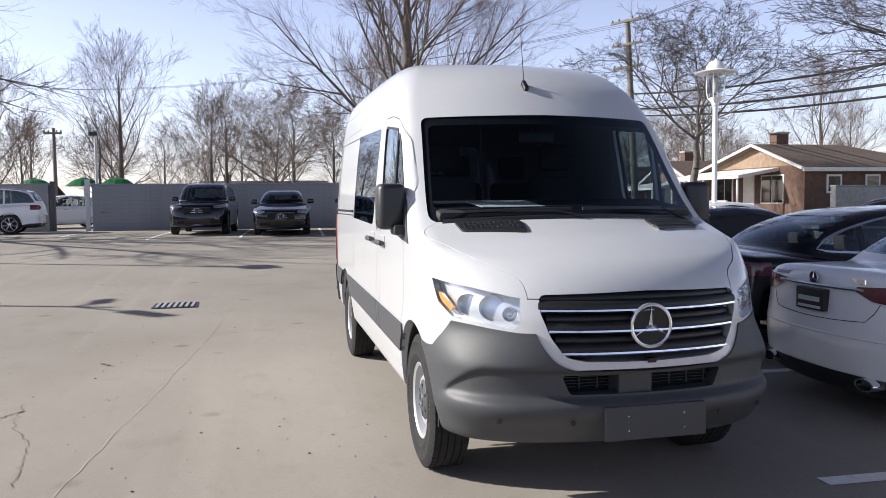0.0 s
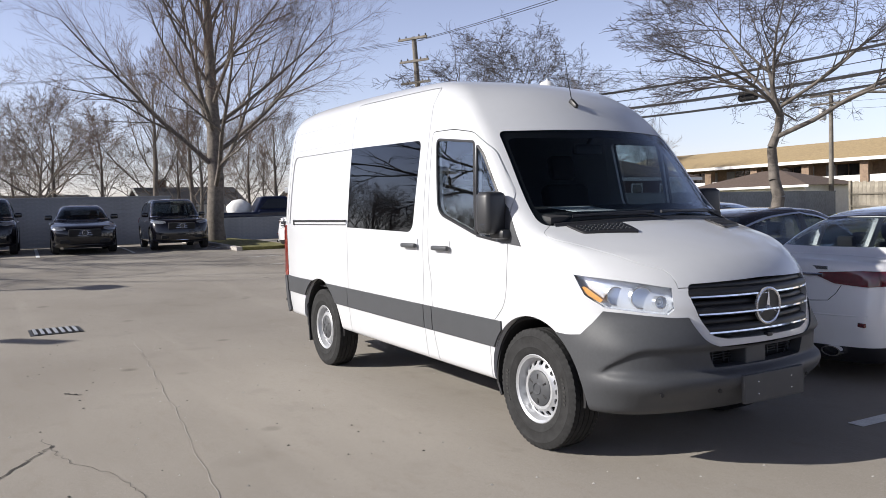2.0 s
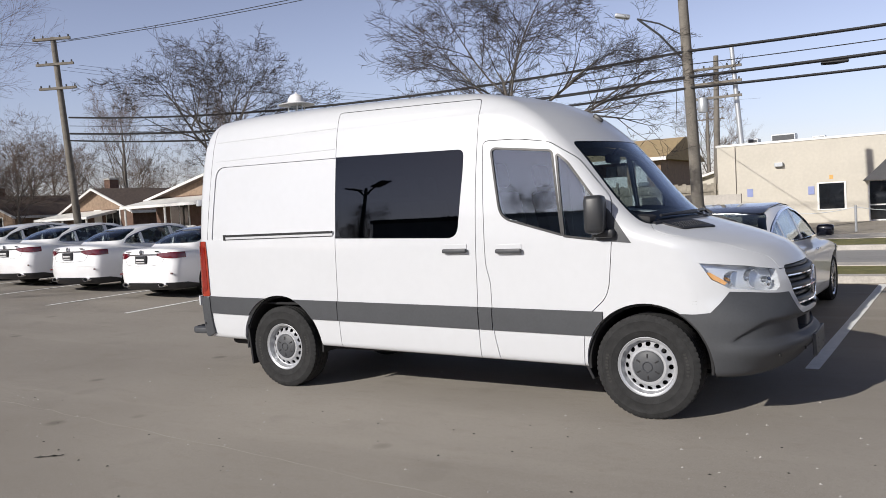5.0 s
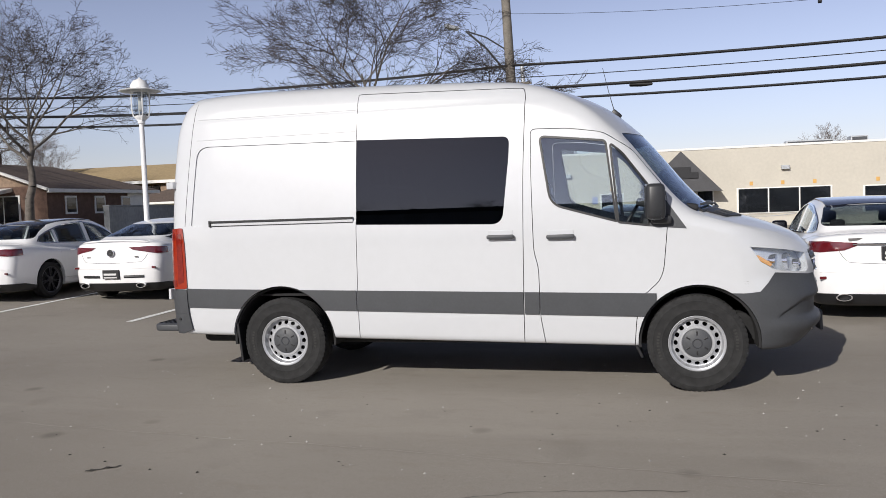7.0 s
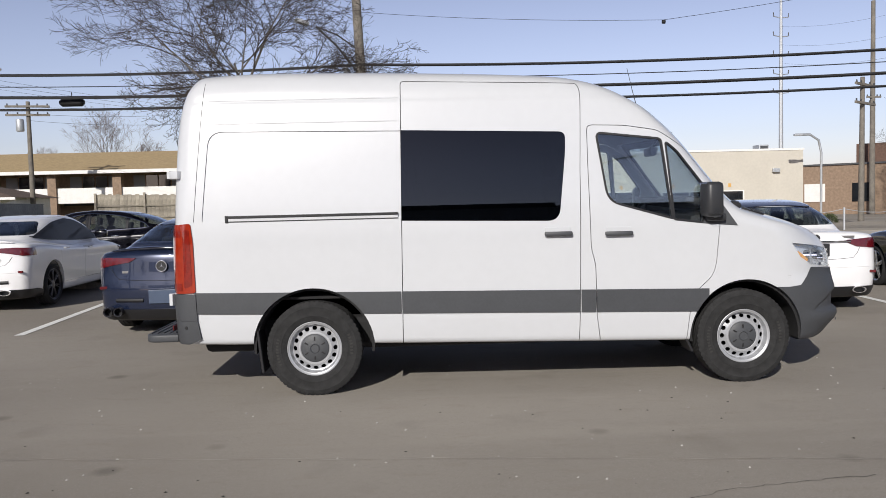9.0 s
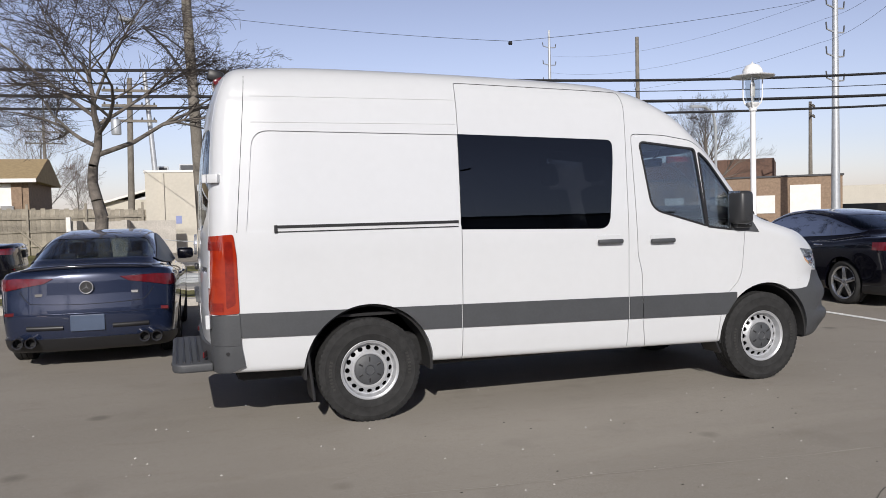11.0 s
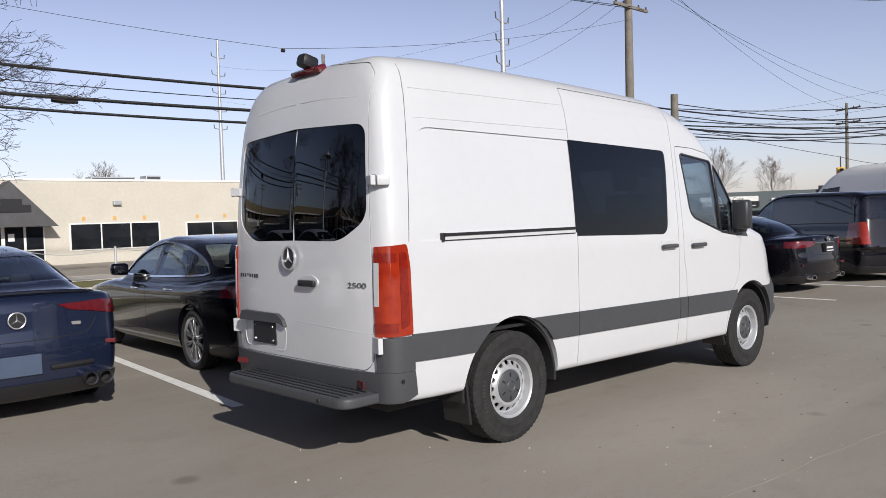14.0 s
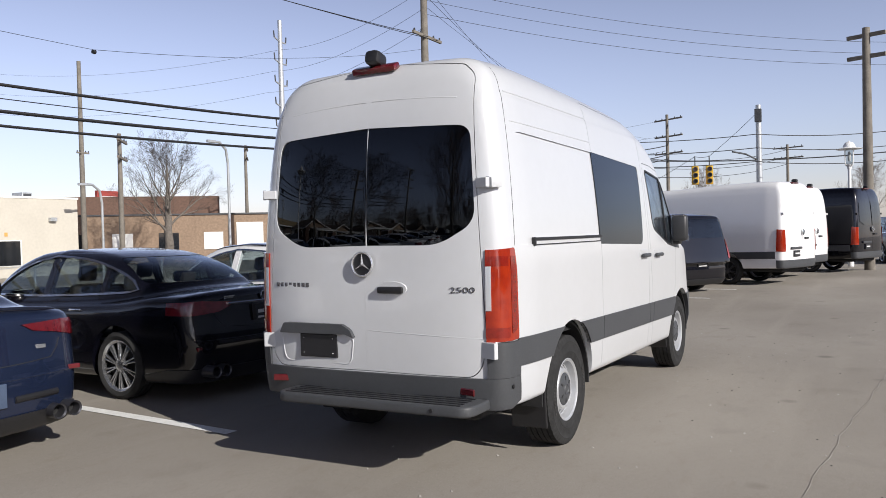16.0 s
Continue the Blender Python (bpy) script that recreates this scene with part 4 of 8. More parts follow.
    # underside, liners and flaps
    part("underbody", box(-0.95, 4.35, -0.70, 0.70, 0.34, 0.62, 0.05), MATT_BLACK, van, "black underbody")
    for s in (-1, 1):
        for x, r in ((0.015, 0.497), (3.625, 0.472)):
            b = lathe([(r, 0.56), (r, 0.935), (r - 0.02, 0.935), (r - 0.02, 0.58), (0.0, 0.58), (0.0, 0.56), (r, 0.56)], 48)
            b2 = moved(b, pose(x, 0, 0.40) @ Matrix.Diagonal((1, s, 1, 1)))
            bmesh.ops.bisect_plane(b2, geom=list(b2.verts) + list(b2.edges) + list(b2.faces), plane_co=(0, 0, 0.36), plane_no=(0, 0, -1), clear_outer=True)
            bmesh.ops.recalc_face_normals(b2, faces=b2.faces)
            part("arch_liner", b2, MATT_BLACK, van, "black arch liner", 40)
        part("mud_flap", moved(box(-0.012, 0.012, -0.13, 0.13, -0.22, 0.22, 0.008), pose(-0.435, s * 0.815, 0.42, 0, -6)), BLACK_PLASTIC, van, "black rubber mud flap")
        part("mud_flap", moved(box(-0.012, 0.012, -0.12, 0.12, -0.10, 0.12, 0.008), pose(3.14, s * 0.80, 0.36, 0, -25)), BLACK_PLASTIC, van, "black rubber mud flap")
        first = steel_wheel(van, pose(0.015, s * 0.835, 0.393), s)
        copy_thing(first, pose(3.61, s * 0.835, 0.393))
    for x in (0.015, 3.61):
        part("axle", tube([(x, -0.75, 0.38), (x, 0.75, 0.38)], 0.06, 10), MATT_BLACK, van)
    return van


van = build_van()


# ---- parked cars ----
PAINT_WHITE = material("car_white", (0.84, 0.84, 0.85), 0.3, coat=0.8, var=0.01, scale=2)
PAINT_BLACK = material("car_black", (0.003, 0.003, 0.006), 0.25, coat=1.0, spec=0.2, var=0.1, scale=2)
PAINT_NAVY = material("car_navy", (0.008, 0.012, 0.032), 0.3, spec=0.12, coat=0.8, var=0.1, scale=2)
PAINT_BLUE = material("car_blue", (0.013, 0.021, 0.052), 0.26, metal=0.35, coat=1.0, var=0.06, scale=300)
PAINT_RED = material("car_red", (0.28, 0.012, 0.02), 0.3, coat=0.9, var=0.05, scale=2)
HEAD_GLASS = material("headlamp_glass", (0.30, 0.32, 0.35), 0.12, metal=0.5, coat=1.0, var=0.6, scale=22)
CAR_GLASS = glass("car_glass", (0.68, 0.72, 0.73), 0.0, 0.05)
ROOF_GLASS = material("black_roof", (0.010, 0.012, 0.022), 0.12, coat=1.0, var=0.05, scale=3)
CABIN = material("dark_cabin", (0.015, 0.015, 0.016), 0.85, var=0.2, scale=15)
PLATE = material("dealer_plate", (0.02, 0.02, 0.022), 0.4, var=0.1, scale=30)
BLANK = material("blank_plate", (0.06, 0.085, 0.14), 0.3, coat=0.6, var=0.1, scale=8)
PLATE_BAR = material("plate_print", (0.6, 0.6, 0.6), 0.5, var=0.05, scale=30)

# length, half width, wheelbase, tyre radius; belt line and roof line as (x, z) from tail to nose; half widths of the cabin at belt and roof
KINDS = {}
KINDS["saloon"] = dict(L=4.92, W=0.925, wb=2.94, fo=0.85, r=0.335, belt=([-2.46, -2.40, -1.9, -1.2, 0.3, 1.15, 2.0, 2.35, 2.46], [0.99, 1.065, 1.07, 1.01, 0.965, 0.975, 0.87, 0.77, 0.66]),
                 roof=([-2.05, -1.78, -1.3, -0.7, -0.1, 0.4, 0.75, 1.30, 1.5], [0.55, 1.07, 1.33, 1.455, 1.488, 1.46, 1.37, 0.985, 0.55]), cab=(0.80, 0.59), glass=(-1.34, 1.13), pillar=-0.02, quarter=-0.94)
KINDS["coupe"] = dict(L=4.69, W=0.915, wb=2.73, fo=0.95, r=0.335, belt=([-2.34, -2.28, -1.8, -1.0, 0.3, 1.1, 1.9, 2.25, 2.34], [0.97, 1.08, 1.095, 1.03, 0.98, 0.985, 0.87, 0.77, 0.62]),
                 roof=([-2.2, -1.95, -1.4, -0.8, -0.1, 0.35, 0.7, 1.25, 1.45], [0.55, 1.075, 1.27, 1.41, 1.465, 1.44, 1.36, 0.99, 0.55]), cab=(0.785, 0.55), glass=(-1.48, 1.08), pillar=-0.05, quarter=-1.1)
KINDS["suv"] = dict(L=4.95, W=0.97, wb=2.95, fo=0.85, r=0.375, belt=([-2.47, -2.42, -1.9, -1.2, 0.3, 1.15, 2.0, 2.38, 2.47], [1.05, 1.16, 1.17, 1.14, 1.10, 1.12, 1.06, 0.98, 0.82]),
                 roof=([-2.6, -2.44, -2.15, -1.6, -0.4, 0.3, 0.65, 1.15, 1.4], [0.5, 1.15, 1.62, 1.74, 1.79, 1.75, 1.64, 1.13, 0.55]), cab=(0.86, 0.68), glass=(-2.12, 0.98), pillar=-0.1, quarter=-1.15)
KINDS["midvan"] = dict(L=5.14, W=0.965, wb=3.2, fo=0.90, r=0.345, belt=([-2.57, -2.54, -2.0, 0.5, 1.5, 2.0, 2.45, 2.57], [1.15, 1.20, 1.20, 1.15, 1.13, 1.05, 0.90, 0.75]),
                 roof=([-2.75, -2.58, -2.42, -1.9, 0.2, 0.75, 1.15, 1.85, 2.1], [0.5, 1.25, 1.82, 1.90, 1.92, 1.88, 1.73, 1.10, 0.55]), cab=(0.91, 0.78), glass=(-2.2, 1.45), pillar=0.55, quarter=-0.9)
TAIL_LAMPS = {"saloon": ((0.42, 0.955), (0.39, 0.93), (0.55, 0.865), (0.80, 0.84), (0.95, 0.85), (0.95, 0.965), (0.75, 0.975)), "coupe": ((0.33, 0.975), (0.42, 0.925), (0.64, 0.890), (0.80, 0.855), (0.95, 0.855), (0.95, 0.965), (0.70, 0.985)),
              "suv": ((0.62, 1.10), (0.60, 1.0), (0.80, 0.93), (0.99, 0.93), (0.99, 1.12)), "midvan": ((0.80, 1.25), (0.80, 0.80), (0.99, 0.80), (0.99, 1.25))}
made = {}


def car_shape(k):
    d = KINDS[k]
    belt, roof, L, W = curve(*d["belt"]), curve(*d["roof"]), d["L"] / 2, d["W"]
    b0, b1 = d["cab"]
    top_z = max(d["roof"][1])
    flank = curve([0.15, 0.3, 0.55, 0.8, 1.0, 1.3], [W - 0.07, W - 0.03, W - 0.012, W, W - 0.02, W - 0.09])
    tail = curve([0.2, 0.35, 0.55, 0.8, 1.0, 1.15], [-L + 0.10, -L + 0.02, -L, -L + 0.03, -L + 0.05, -L + 0.09])
    nose = curve([0.2, 0.35, 0.55, 0.75, 0.95, 1.1], [L - 0.10, L - 0.01, L, L - 0.03, L - 0.12, L - 0.22])
    low = 0.20 if k != "suv" else 0.27
    boxy = k == "midvan"

    def f(x, y, z):
        u = np.minimum(np.abs(y) / W, 1.15)
        side = np.abs(y) - flank(z) + 0.05 * step01(L - 0.9, L, np.abs(x)) * (0.4 if boxy else 1)
        crown = 0.05 * u * u + 0.05 * u**6
        lower = smax(side, (z - belt(x) + crown * 0.9) * 0.97, 0.07)
        lower = smax(lower, (x - nose(z) + 0.28 * u * u + 0.12 * u**8) * 0.9, 0.12)
        lower = smax(lower, (tail(z) + (0.16 if not boxy else 0.05) * u * u + 0.10 * u**8 - x) * 0.92, 0.10)
        bow = np.where(x > 0, 0.32, -0.25 if not boxy else -0.06)
        xs = x + bow * u * u
        e = 0.02
        t = roof(xs)
        slope = (roof(xs + e) - roof(xs - e)) / (2 * e)
        top = (z - t + 0.03 * u * u) / np.sqrt(1 + slope * slope)
        mid = belt(0.0)
        cab = np.abs(y) - (b0 + (b1 - b0) * np.clip((z - mid) / (top_z - mid), -0.3, 1.2)) + 0.06 * step01(0.8, 1.8, np.abs(x)) * (0 if boxy or k == "suv" else 1)
        green = smax(smax(cab * 0.93, top, 0.13 if k != "midvan" else 0.16), 0.7 - z, 0.05)
        f = smin(lower, green, 0.05)
        return smax(f, low - z, 0.05)
    return f, roof, belt, low


def thinned(mesh, ratio):
    """The same surface with fewer faces."""
    o = new("solid", mesh)
    mod = o.modifiers.new("thin", "DECIMATE")
    mod.ratio = ratio
    dg = bpy.context.evaluated_depsgraph_get()
    dg.update()
    out = bpy.data.meshes.new_from_object(o.evaluated_get(dg), depsgraph=dg)
    bpy.data.objects.remove(o)
    return out


def car_meshes(k):
    """The painted shell, doors, panes and lamps of one kind of car, made once."""
    if k in made:
        return made[k]
    d = KINDS[k]
    f, roof, belt, low = car_shape(k)
    L, W, r = d["L"] / 2, d["W"], d["r"]
    xf = L - d["fo"]
    xr = xf - d["wb"]
    lo, hi = (-L - 0.2, -W - 0.15, 0.1), (L + 0.2, W + 0.15, 2.1 if k in ("suv", "midvan") else 1.65)
    st = 0.038
    skin = lambda g, s=st: surface(lambda x, y, z: f(x, y, z) - g, lo, hi, s)
    outer = skin(0)
    cavity = surface(lambda x, y, z: np.maximum(np.maximum(f(x, y, z) + 0.05, 0.52 - z), np.abs(x + 0.25) - (1.55 if k in ("saloon", "coupe") else 2.0)), lo, hi, 0.05)
    pane = boolean(skin(-0.003), ("DIFFERENCE", skin(-0.010)))
    proud, under = skin(0.011), skin(-0.02)
    belt_skin = boolean(proud, ("DIFFERENCE", under))
    arches = bmesh.new()
    for x in (xf, xr):
        for s in (-1, 1):
            b = lathe([(0, W - 0.34), (r + 0.055, W - 0.34), (r + 0.055, W + 0.3), (0, W + 0.3)], 40)
            merge(arches, moved(b, pose(x, 0, r + 0.012) @ Matrix.Diagonal((1, s, 1, 1))))
    bmesh.ops.recalc_face_normals(arches, faces=arches.faces)
    arches = solid_mesh(arches)
    # side glass between the belt and the roof line
    g0, g1 = d["glass"]
    bz = lambda x: float(belt(x)) + 0.035
    tz = lambda x: float(roof(x + (0.26 if x > 0 else -0.2))) - 0.075
    xs = np.linspace(g0, g1, 25)
    top = [(x, max(tz(x), bz(x) + 0.004)) for x in xs]
    area = [(g0 - 0.10, bz(g0) + 0.02)] + top + [(g1 + 0.06, bz(g1) + 0.0)]
    bottom = [(x, bz(x)) for x in xs[::-1]]

    def window(a, b):
        t = [p for p in top if a < p[0] < b]
        zt = lambda x: float(np.interp(x, [p[0] for p in area], [p[1] for p in area]))
        return [(a, bz(a)), (a, max(zt(a), bz(a) + 0.006))] + t + [(b, max(zt(b), bz(b) + 0.006)), (b, bz(b))]
    p, q = d["pillar"], d["quarter"]
    panes = [window(p + 0.05, g1), window(q + 0.03, p - 0.05), window(g0 - 0.06, q - 0.03)]
    if k == "midvan":
        panes = panes[:1]
    outline = [(g0 - 0.10, bz(g0) + 0.02)] + top + [(g1 + 0.06, bz(g1))] + bottom
    hw = d["cab"]
    zt = max(d["roof"][1])
    zb = float(belt(1.2)) + 0.03
    screen = rounded([(-hw[0] + 0.06, zb), (-hw[1] + 0.03, zt - 0.075), (hw[1] - 0.03, zt - 0.075), (hw[0] - 0.06, zb)], 0.06, 4)
    zr = float(belt(-1.9)) + (0.06 if k in ("saloon", "coupe") else 0.10)
    back = rounded([(-hw[0] + 0.12, zr), (-hw[1] + 0.03, zt - 0.10 if k in ("saloon", "coupe") else zt - 0.17), (hw[1] - 0.03, zt - 0.10 if k in ("saloon", "coupe") else zt - 0.17), (hw[0] - 0.12, zr)], 0.07, 4)
    ws, bw = end_prism(screen, 0.25, L), end_prism(back, -L - 0.3, -0.75)
    shell = boolean(outer, ("DIFFERENCE", cavity), ("DIFFERENCE", arches))
    sides = []
    for s in (-1, 1):
        for o in panes:
            sides.append((s, o, side_prism(o, s, 0.3)))
    body = boolean(shell, ("DIFFERENCE", ws), ("DIFFERENCE", bw), *[("DIFFERENCE", m) for _, _, m in sides])
    out = dict(d=d, f=f, body=[], door=[], window=[], chrome=[], lamps=[], roof=roof, belt=belt, xf=xf, xr=xr, low=low)
    # door gaps
    doors = []
    zlow = low + 0.14
    for a, b in ((p, min(g1 + 0.02, xf - r - 0.10)), (max(xr + 0.28, q - 0.1), p)):
        o = rounded([(a + 0.003, zlow), (a + 0.003, zt - 0.04), (b - 0.003, zt - 0.04 if b < g1 - 0.4 else float(roof(b)) - 0.01), (b - 0.003, zlow)], 0.06, 3)
        doors.append(o)
    cuts = [side_prism(o, s, W - 0.45) for o in doors for s in (-1, 1)]
    out["body"] = [boolean(body, *[("DIFFERENCE", c) for c in cuts])]
    for o in doors:
        for s in (-1, 1):
            out["door"].append((s, boolean(body, ("INTERSECT", side_prism(grown(o, -0.004), s, W - 0.45)))))
    for s, o, m in sides:
        out["window"].append((s, boolean(pane, ("INTERSECT", side_prism(grown(o, 0.001), s, 0.3)))))
    out["screen"] = boolean(pane, ("INTERSECT", ws))
    out["back"] = boolean(pane, ("INTERSECT", bw))
    for s in (-1, 1):
        out["chrome"].append(boolean(belt_skin, ("INTERSECT", side_prism(grown(outline, 0.014), s, 0.3)), ("DIFFERENCE", side_prism(grown(outline, -0.006), s, 0.3))))
    roof_plan = rounded([(-1.05 if k != "suv" else -1.9, -hw[1] + 0.05), (0.55, -hw[1] + 0.05), (0.55, hw[1] - 0.05), (-1.05 if k != "suv" else -1.9, hw[1] - 0.05)], 0.1, 4)
    out["roof_panel"] = boolean(belt_skin, ("INTERSECT", plan_prism(roof_plan, zt - 0.3, zt + 0.2)))
    for s in (-1, 1):
        out["lamps"].append((s, boolean(belt_skin, ("INTERSECT", end_prism([(s * y, z) for y, z in TAIL_LAMPS[k]][::s], -L - 0.3, -L + 0.42)))))
        zh = float(belt(L - 0.25)) - 0.13
        head = rounded([(s * 0.50, zh + 0.025), (s * 0.53, zh + 0.085), (s * 0.95, zh + 0.125), (s * 0.95, zh + 0.035), (s * 0.66, zh - 0.012)][::s], 0.02, 3)
        out.setdefault("head", []).append((s, boolean(belt_skin, ("INTERSECT", end_prism(head, L - 0.75, L + 0.3)))))
    # black lower skirt
    out["skirt"] = boolean(belt_skin, ("INTERSECT", solid_mesh(prism([(x, 0, z) for x, z in ((-L - 0.3, 0.1), (-L - 0.3, low + 0.15), (-L + 0.45, low + 0.13), (-L + 0.75, low + 0.07), (-L + 0.75, 0.1))], (0, 1, 0), -1.2, 1.2))), ("DIFFERENCE", arches))
    for key in ("body", "chrome"):
        out[key] = [thinned(m, 0.35) for m in out[key]]
    for key in ("door", "window", "lamps", "head"):
        out[key] = [(s, thinned(m, 0.35)) for s, m in out[key]]
    for key in ("screen", "back", "roof_panel", "skirt"):
        out[key] = thinned(out[key], 0.35)
    made[k] = out
    return out


def alloy_wheel(parent, m, r, style):
    """A tyre and an alloy rim with ten paired spokes; it faces +y."""
    key = ("wheel", r, style)
    w = new("wheel")
    w.parent, w.matrix_basis = parent, m
    if key not in made:
        h = 0.115
        rim = r * 0.765
        tyre_bm = lathe([(rim - 0.01, h * 0.8), (rim + 0.01, h * 0.95), ((r + rim) / 2, h), (r - 0.02, h * 0.9), (r, h * 0.72), (r, h * 0.30), (r - 0.008, h * 0.27), (r - 0.008, h * 0.22), (r, h * 0.19), (r, -h * 0.19), (r - 0.008, -h * 0.22), (r - 0.008, -h * 0.27), (r, -h * 0.30), (r, -h * 0.72), (r - 0.02, -h * 0.9), ((r + rim) / 2, -h), (rim - 0.01, -h * 0.8), (rim - 0.01, h * 0.8)], 48)
        rim_bm = lathe([(rim - 0.028, h * 0.72), (rim - 0.004, h * 0.88), (rim + 0.004, h * 0.86), (rim + 0.002, -h * 0.8), (rim - 0.016, -h * 0.8), (rim - 0.02, h * 0.5), (rim - 0.028, h * 0.72)], 48)
        n = {"five": 5, "multi": 10}.get(style, 7)
        for k in range(n):
            for off in {"five": (0,), "multi": (-0.085, 0.085)}.get(style, (-0.10, 0.10)):
                b = box(-0.0085 if style != "five" else -0.03, 0.0085 if style != "five" else 0.035, h * 0.45, h * 0.78, 0.03, rim - 0.015, 0.006)
                for v in b.verts:
                    if v.co.z < 0.08:
                        v.co.y += 0.0
                        v.co.x *= 0.8
                moved(b, Matrix.Rotation(2 * math.pi * k / n + off, 4, "Y"))
                merge(rim_bm, b)
        lathe([(0, h * 0.82), (0.03, h * 0.82), (0.065, h * 0.74), (0.075, h * 0.4), (0, h * 0.4)], 24, "y", rim_bm)
        disc = lathe([(0, h * 0.2), (rim * 0.82, h * 0.2), (rim * 0.82, 0.0), (0, 0.0)], 32)
        made[key] = (solid_mesh(tyre_bm), solid_mesh(rim_bm), solid_mesh(disc))
    t, ri, di = made[key]
    link("tyre", t, RUBBER if not t.materials else None, w, "", 40)
    metal = {"silver": SATIN, "dark": DARK_ALLOY, "five": SATIN, "multi": SATIN}[style]
    link("rim", ri, metal if not ri.materials else None, w, "silver alloy rim" if style != "dark" else "dark alloy rim", 35)
    link("brake_disc", di, MATT_BLACK if not di.materials else None, w)
    return w


def car(name, kind, m, paint, label, category="car", roof_panel=None, rim="silver", tails=True, plate=True, group="", scale=1.0, chrome=True, exhaust=True, lamp_mat=None):
    g = car_meshes(kind)
    d = g["d"]
    L, W, r = d["L"] / 2, d["W"], d["r"]
    c = thing(name, m @ Matrix.Scale(scale, 4), label, category, group)

    def piece(nm, mesh, mat, parent, lab="", sm=32):
        return link(nm, mesh.copy(), mat, parent, lab, sm)
    piece("body", g["body"][0], paint, c)
    doors = []
    for s, me in g["door"]:
        dr = piece("door", me, paint, c)
        doors.append((s, dr))
    for k, (s, dr) in enumerate(doors):
        a = (g["xf"] + g["xr"]) / 2 + (0.18 if k < 2 else -0.85)
        z = float(g["belt"](a)) - 0.115
        y = np.linspace(0.5, 1.1, 300)
        yy = float(y[int(np.argmax(g["f"](np.full(300, a), y, np.full(300, z)) > 0))])
        part("door_handle", box(a - 0.09, a + 0.09, s * yy - 0.022, s * yy + 0.022, z - 0.013, z + 0.013, 0.01), paint if not chrome else CHROME, dr, "", 40)
    for s, me in g["window"]:
        w = piece("window", me, CAR_GLASS, c, "dark tinted window")
        w.visible_shadow = False
    for nm, me in (("windscreen", g["screen"]), ("rear_window", g["back"])):
        w = piece(nm, me, CAR_GLASS, c, "tinted glass")
        w.visible_shadow = False
    for me in g["chrome"]:
        piece("window_trim", me, CHROME if chrome else BLACK_PLASTIC, c, "chrome window trim" if chrome else "")
    if roof_panel:
        piece("roof_panel", g["roof_panel"], roof_panel, c, "black glass roof")
    for s, me in g["lamps"]:
        lamp_ob = piece("tail_lamp", me, lamp_mat or DARK_RED, c, "dark red tail lamp")
    for s, me in g["head"]:
        piece("headlamp", me, HEAD_GLASS, c, "clear headlamp")
    piece("skirt", g["skirt"], BLACK_PLASTIC, c, "black rear skirt")
    zb = float(g["belt"](-L + 0.2))
    low = g["low"]
    hatch = kind in ("suv", "midvan")
    # rear: plate, badge, strip, reflectors, exhausts
    zp = {"saloon": 0.83, "coupe": 0.50, "suv": 0.85, "midvan": 0.70}[kind]
    if plate:
        xp = -L + (0.02 if kind != "coupe" else 0.0)
        pl = part("number_plate", box(xp - 0.03, xp + 0.06, -0.16, 0.16, zp - 0.08, zp + 0.08, 0.006), PLATE, c, "dark dealer plate with plain bars")
        part("plate_print", box(xp - 0.034, xp - 0.028, -0.12, 0.13, zp - 0.015, zp + 0.02), PLATE_BAR, pl)
        part("plate_print", box(xp - 0.034, xp - 0.028, -0.13, 0.13, zp - 0.065, zp - 0.045), PLATE_BAR, pl)
    else:
        part("number_plate", box(-L - 0.012, -L + 0.06, -0.17, 0.17, zp - 0.085, zp + 0.085, 0.006), BLANK if paint is PAINT_BLUE else PLATE, c, "blank plate panel")
    xb = -L + {"saloon": 0.05, "coupe": 0.03, "suv": 0.06, "midvan": 0.05}[kind]
    zbadge = {"saloon": 0.985, "coupe": 0.875, "suv": 1.08, "midvan": 0.98}[kind]
    emblem(c, pose(xb - 0.02, 0, zbadge, 0, 0, 180), 0.07 if kind == "coupe" else 0.05, 0.012)
    if kind == "saloon":
        part("trunk_strip", tube([(-L + 0.02 + 0.16 * (y / W) ** 2 + 0.06 * abs(y / W) ** 8, y, 0.935) for y in np.linspace(-0.46, 0.46, 9)], 0.012, 6), CHROME if chrome else BLACK_PLASTIC, c, "chrome boot strip", 50)
    gx = np.linspace(-L - 0.05, -L + 0.6, 320)

    def tail_at(y, z):
        """Where the tail's skin stands at (y, z)."""
        return float(gx[int(np.argmax(g["f"](gx, np.full(320, float(y)), np.full(320, float(z))) < 0))])
    if not hatch:
        # boot lid seam, lip and the black pockets of the bumper
        zs, half = (zbadge - 0.18, 0.56) if kind == "coupe" else (0.70, 0.50)
        seam = [(y, zs + 0.02 * (abs(y) / half) ** 2) for y in np.linspace(-half, half, 15)]
        seam = [(-half - 0.10, zs + 0.15), (-half - 0.06, zs + 0.08)] + seam + [(half + 0.06, zs + 0.08), (half + 0.10, zs + 0.15)]
        part("lid_seam", tube([(tail_at(y, z) + 0.001, y, z) for y, z in seam], 0.0042, 6), MATT_BLACK, c, "dark seam of the boot lid", 60)
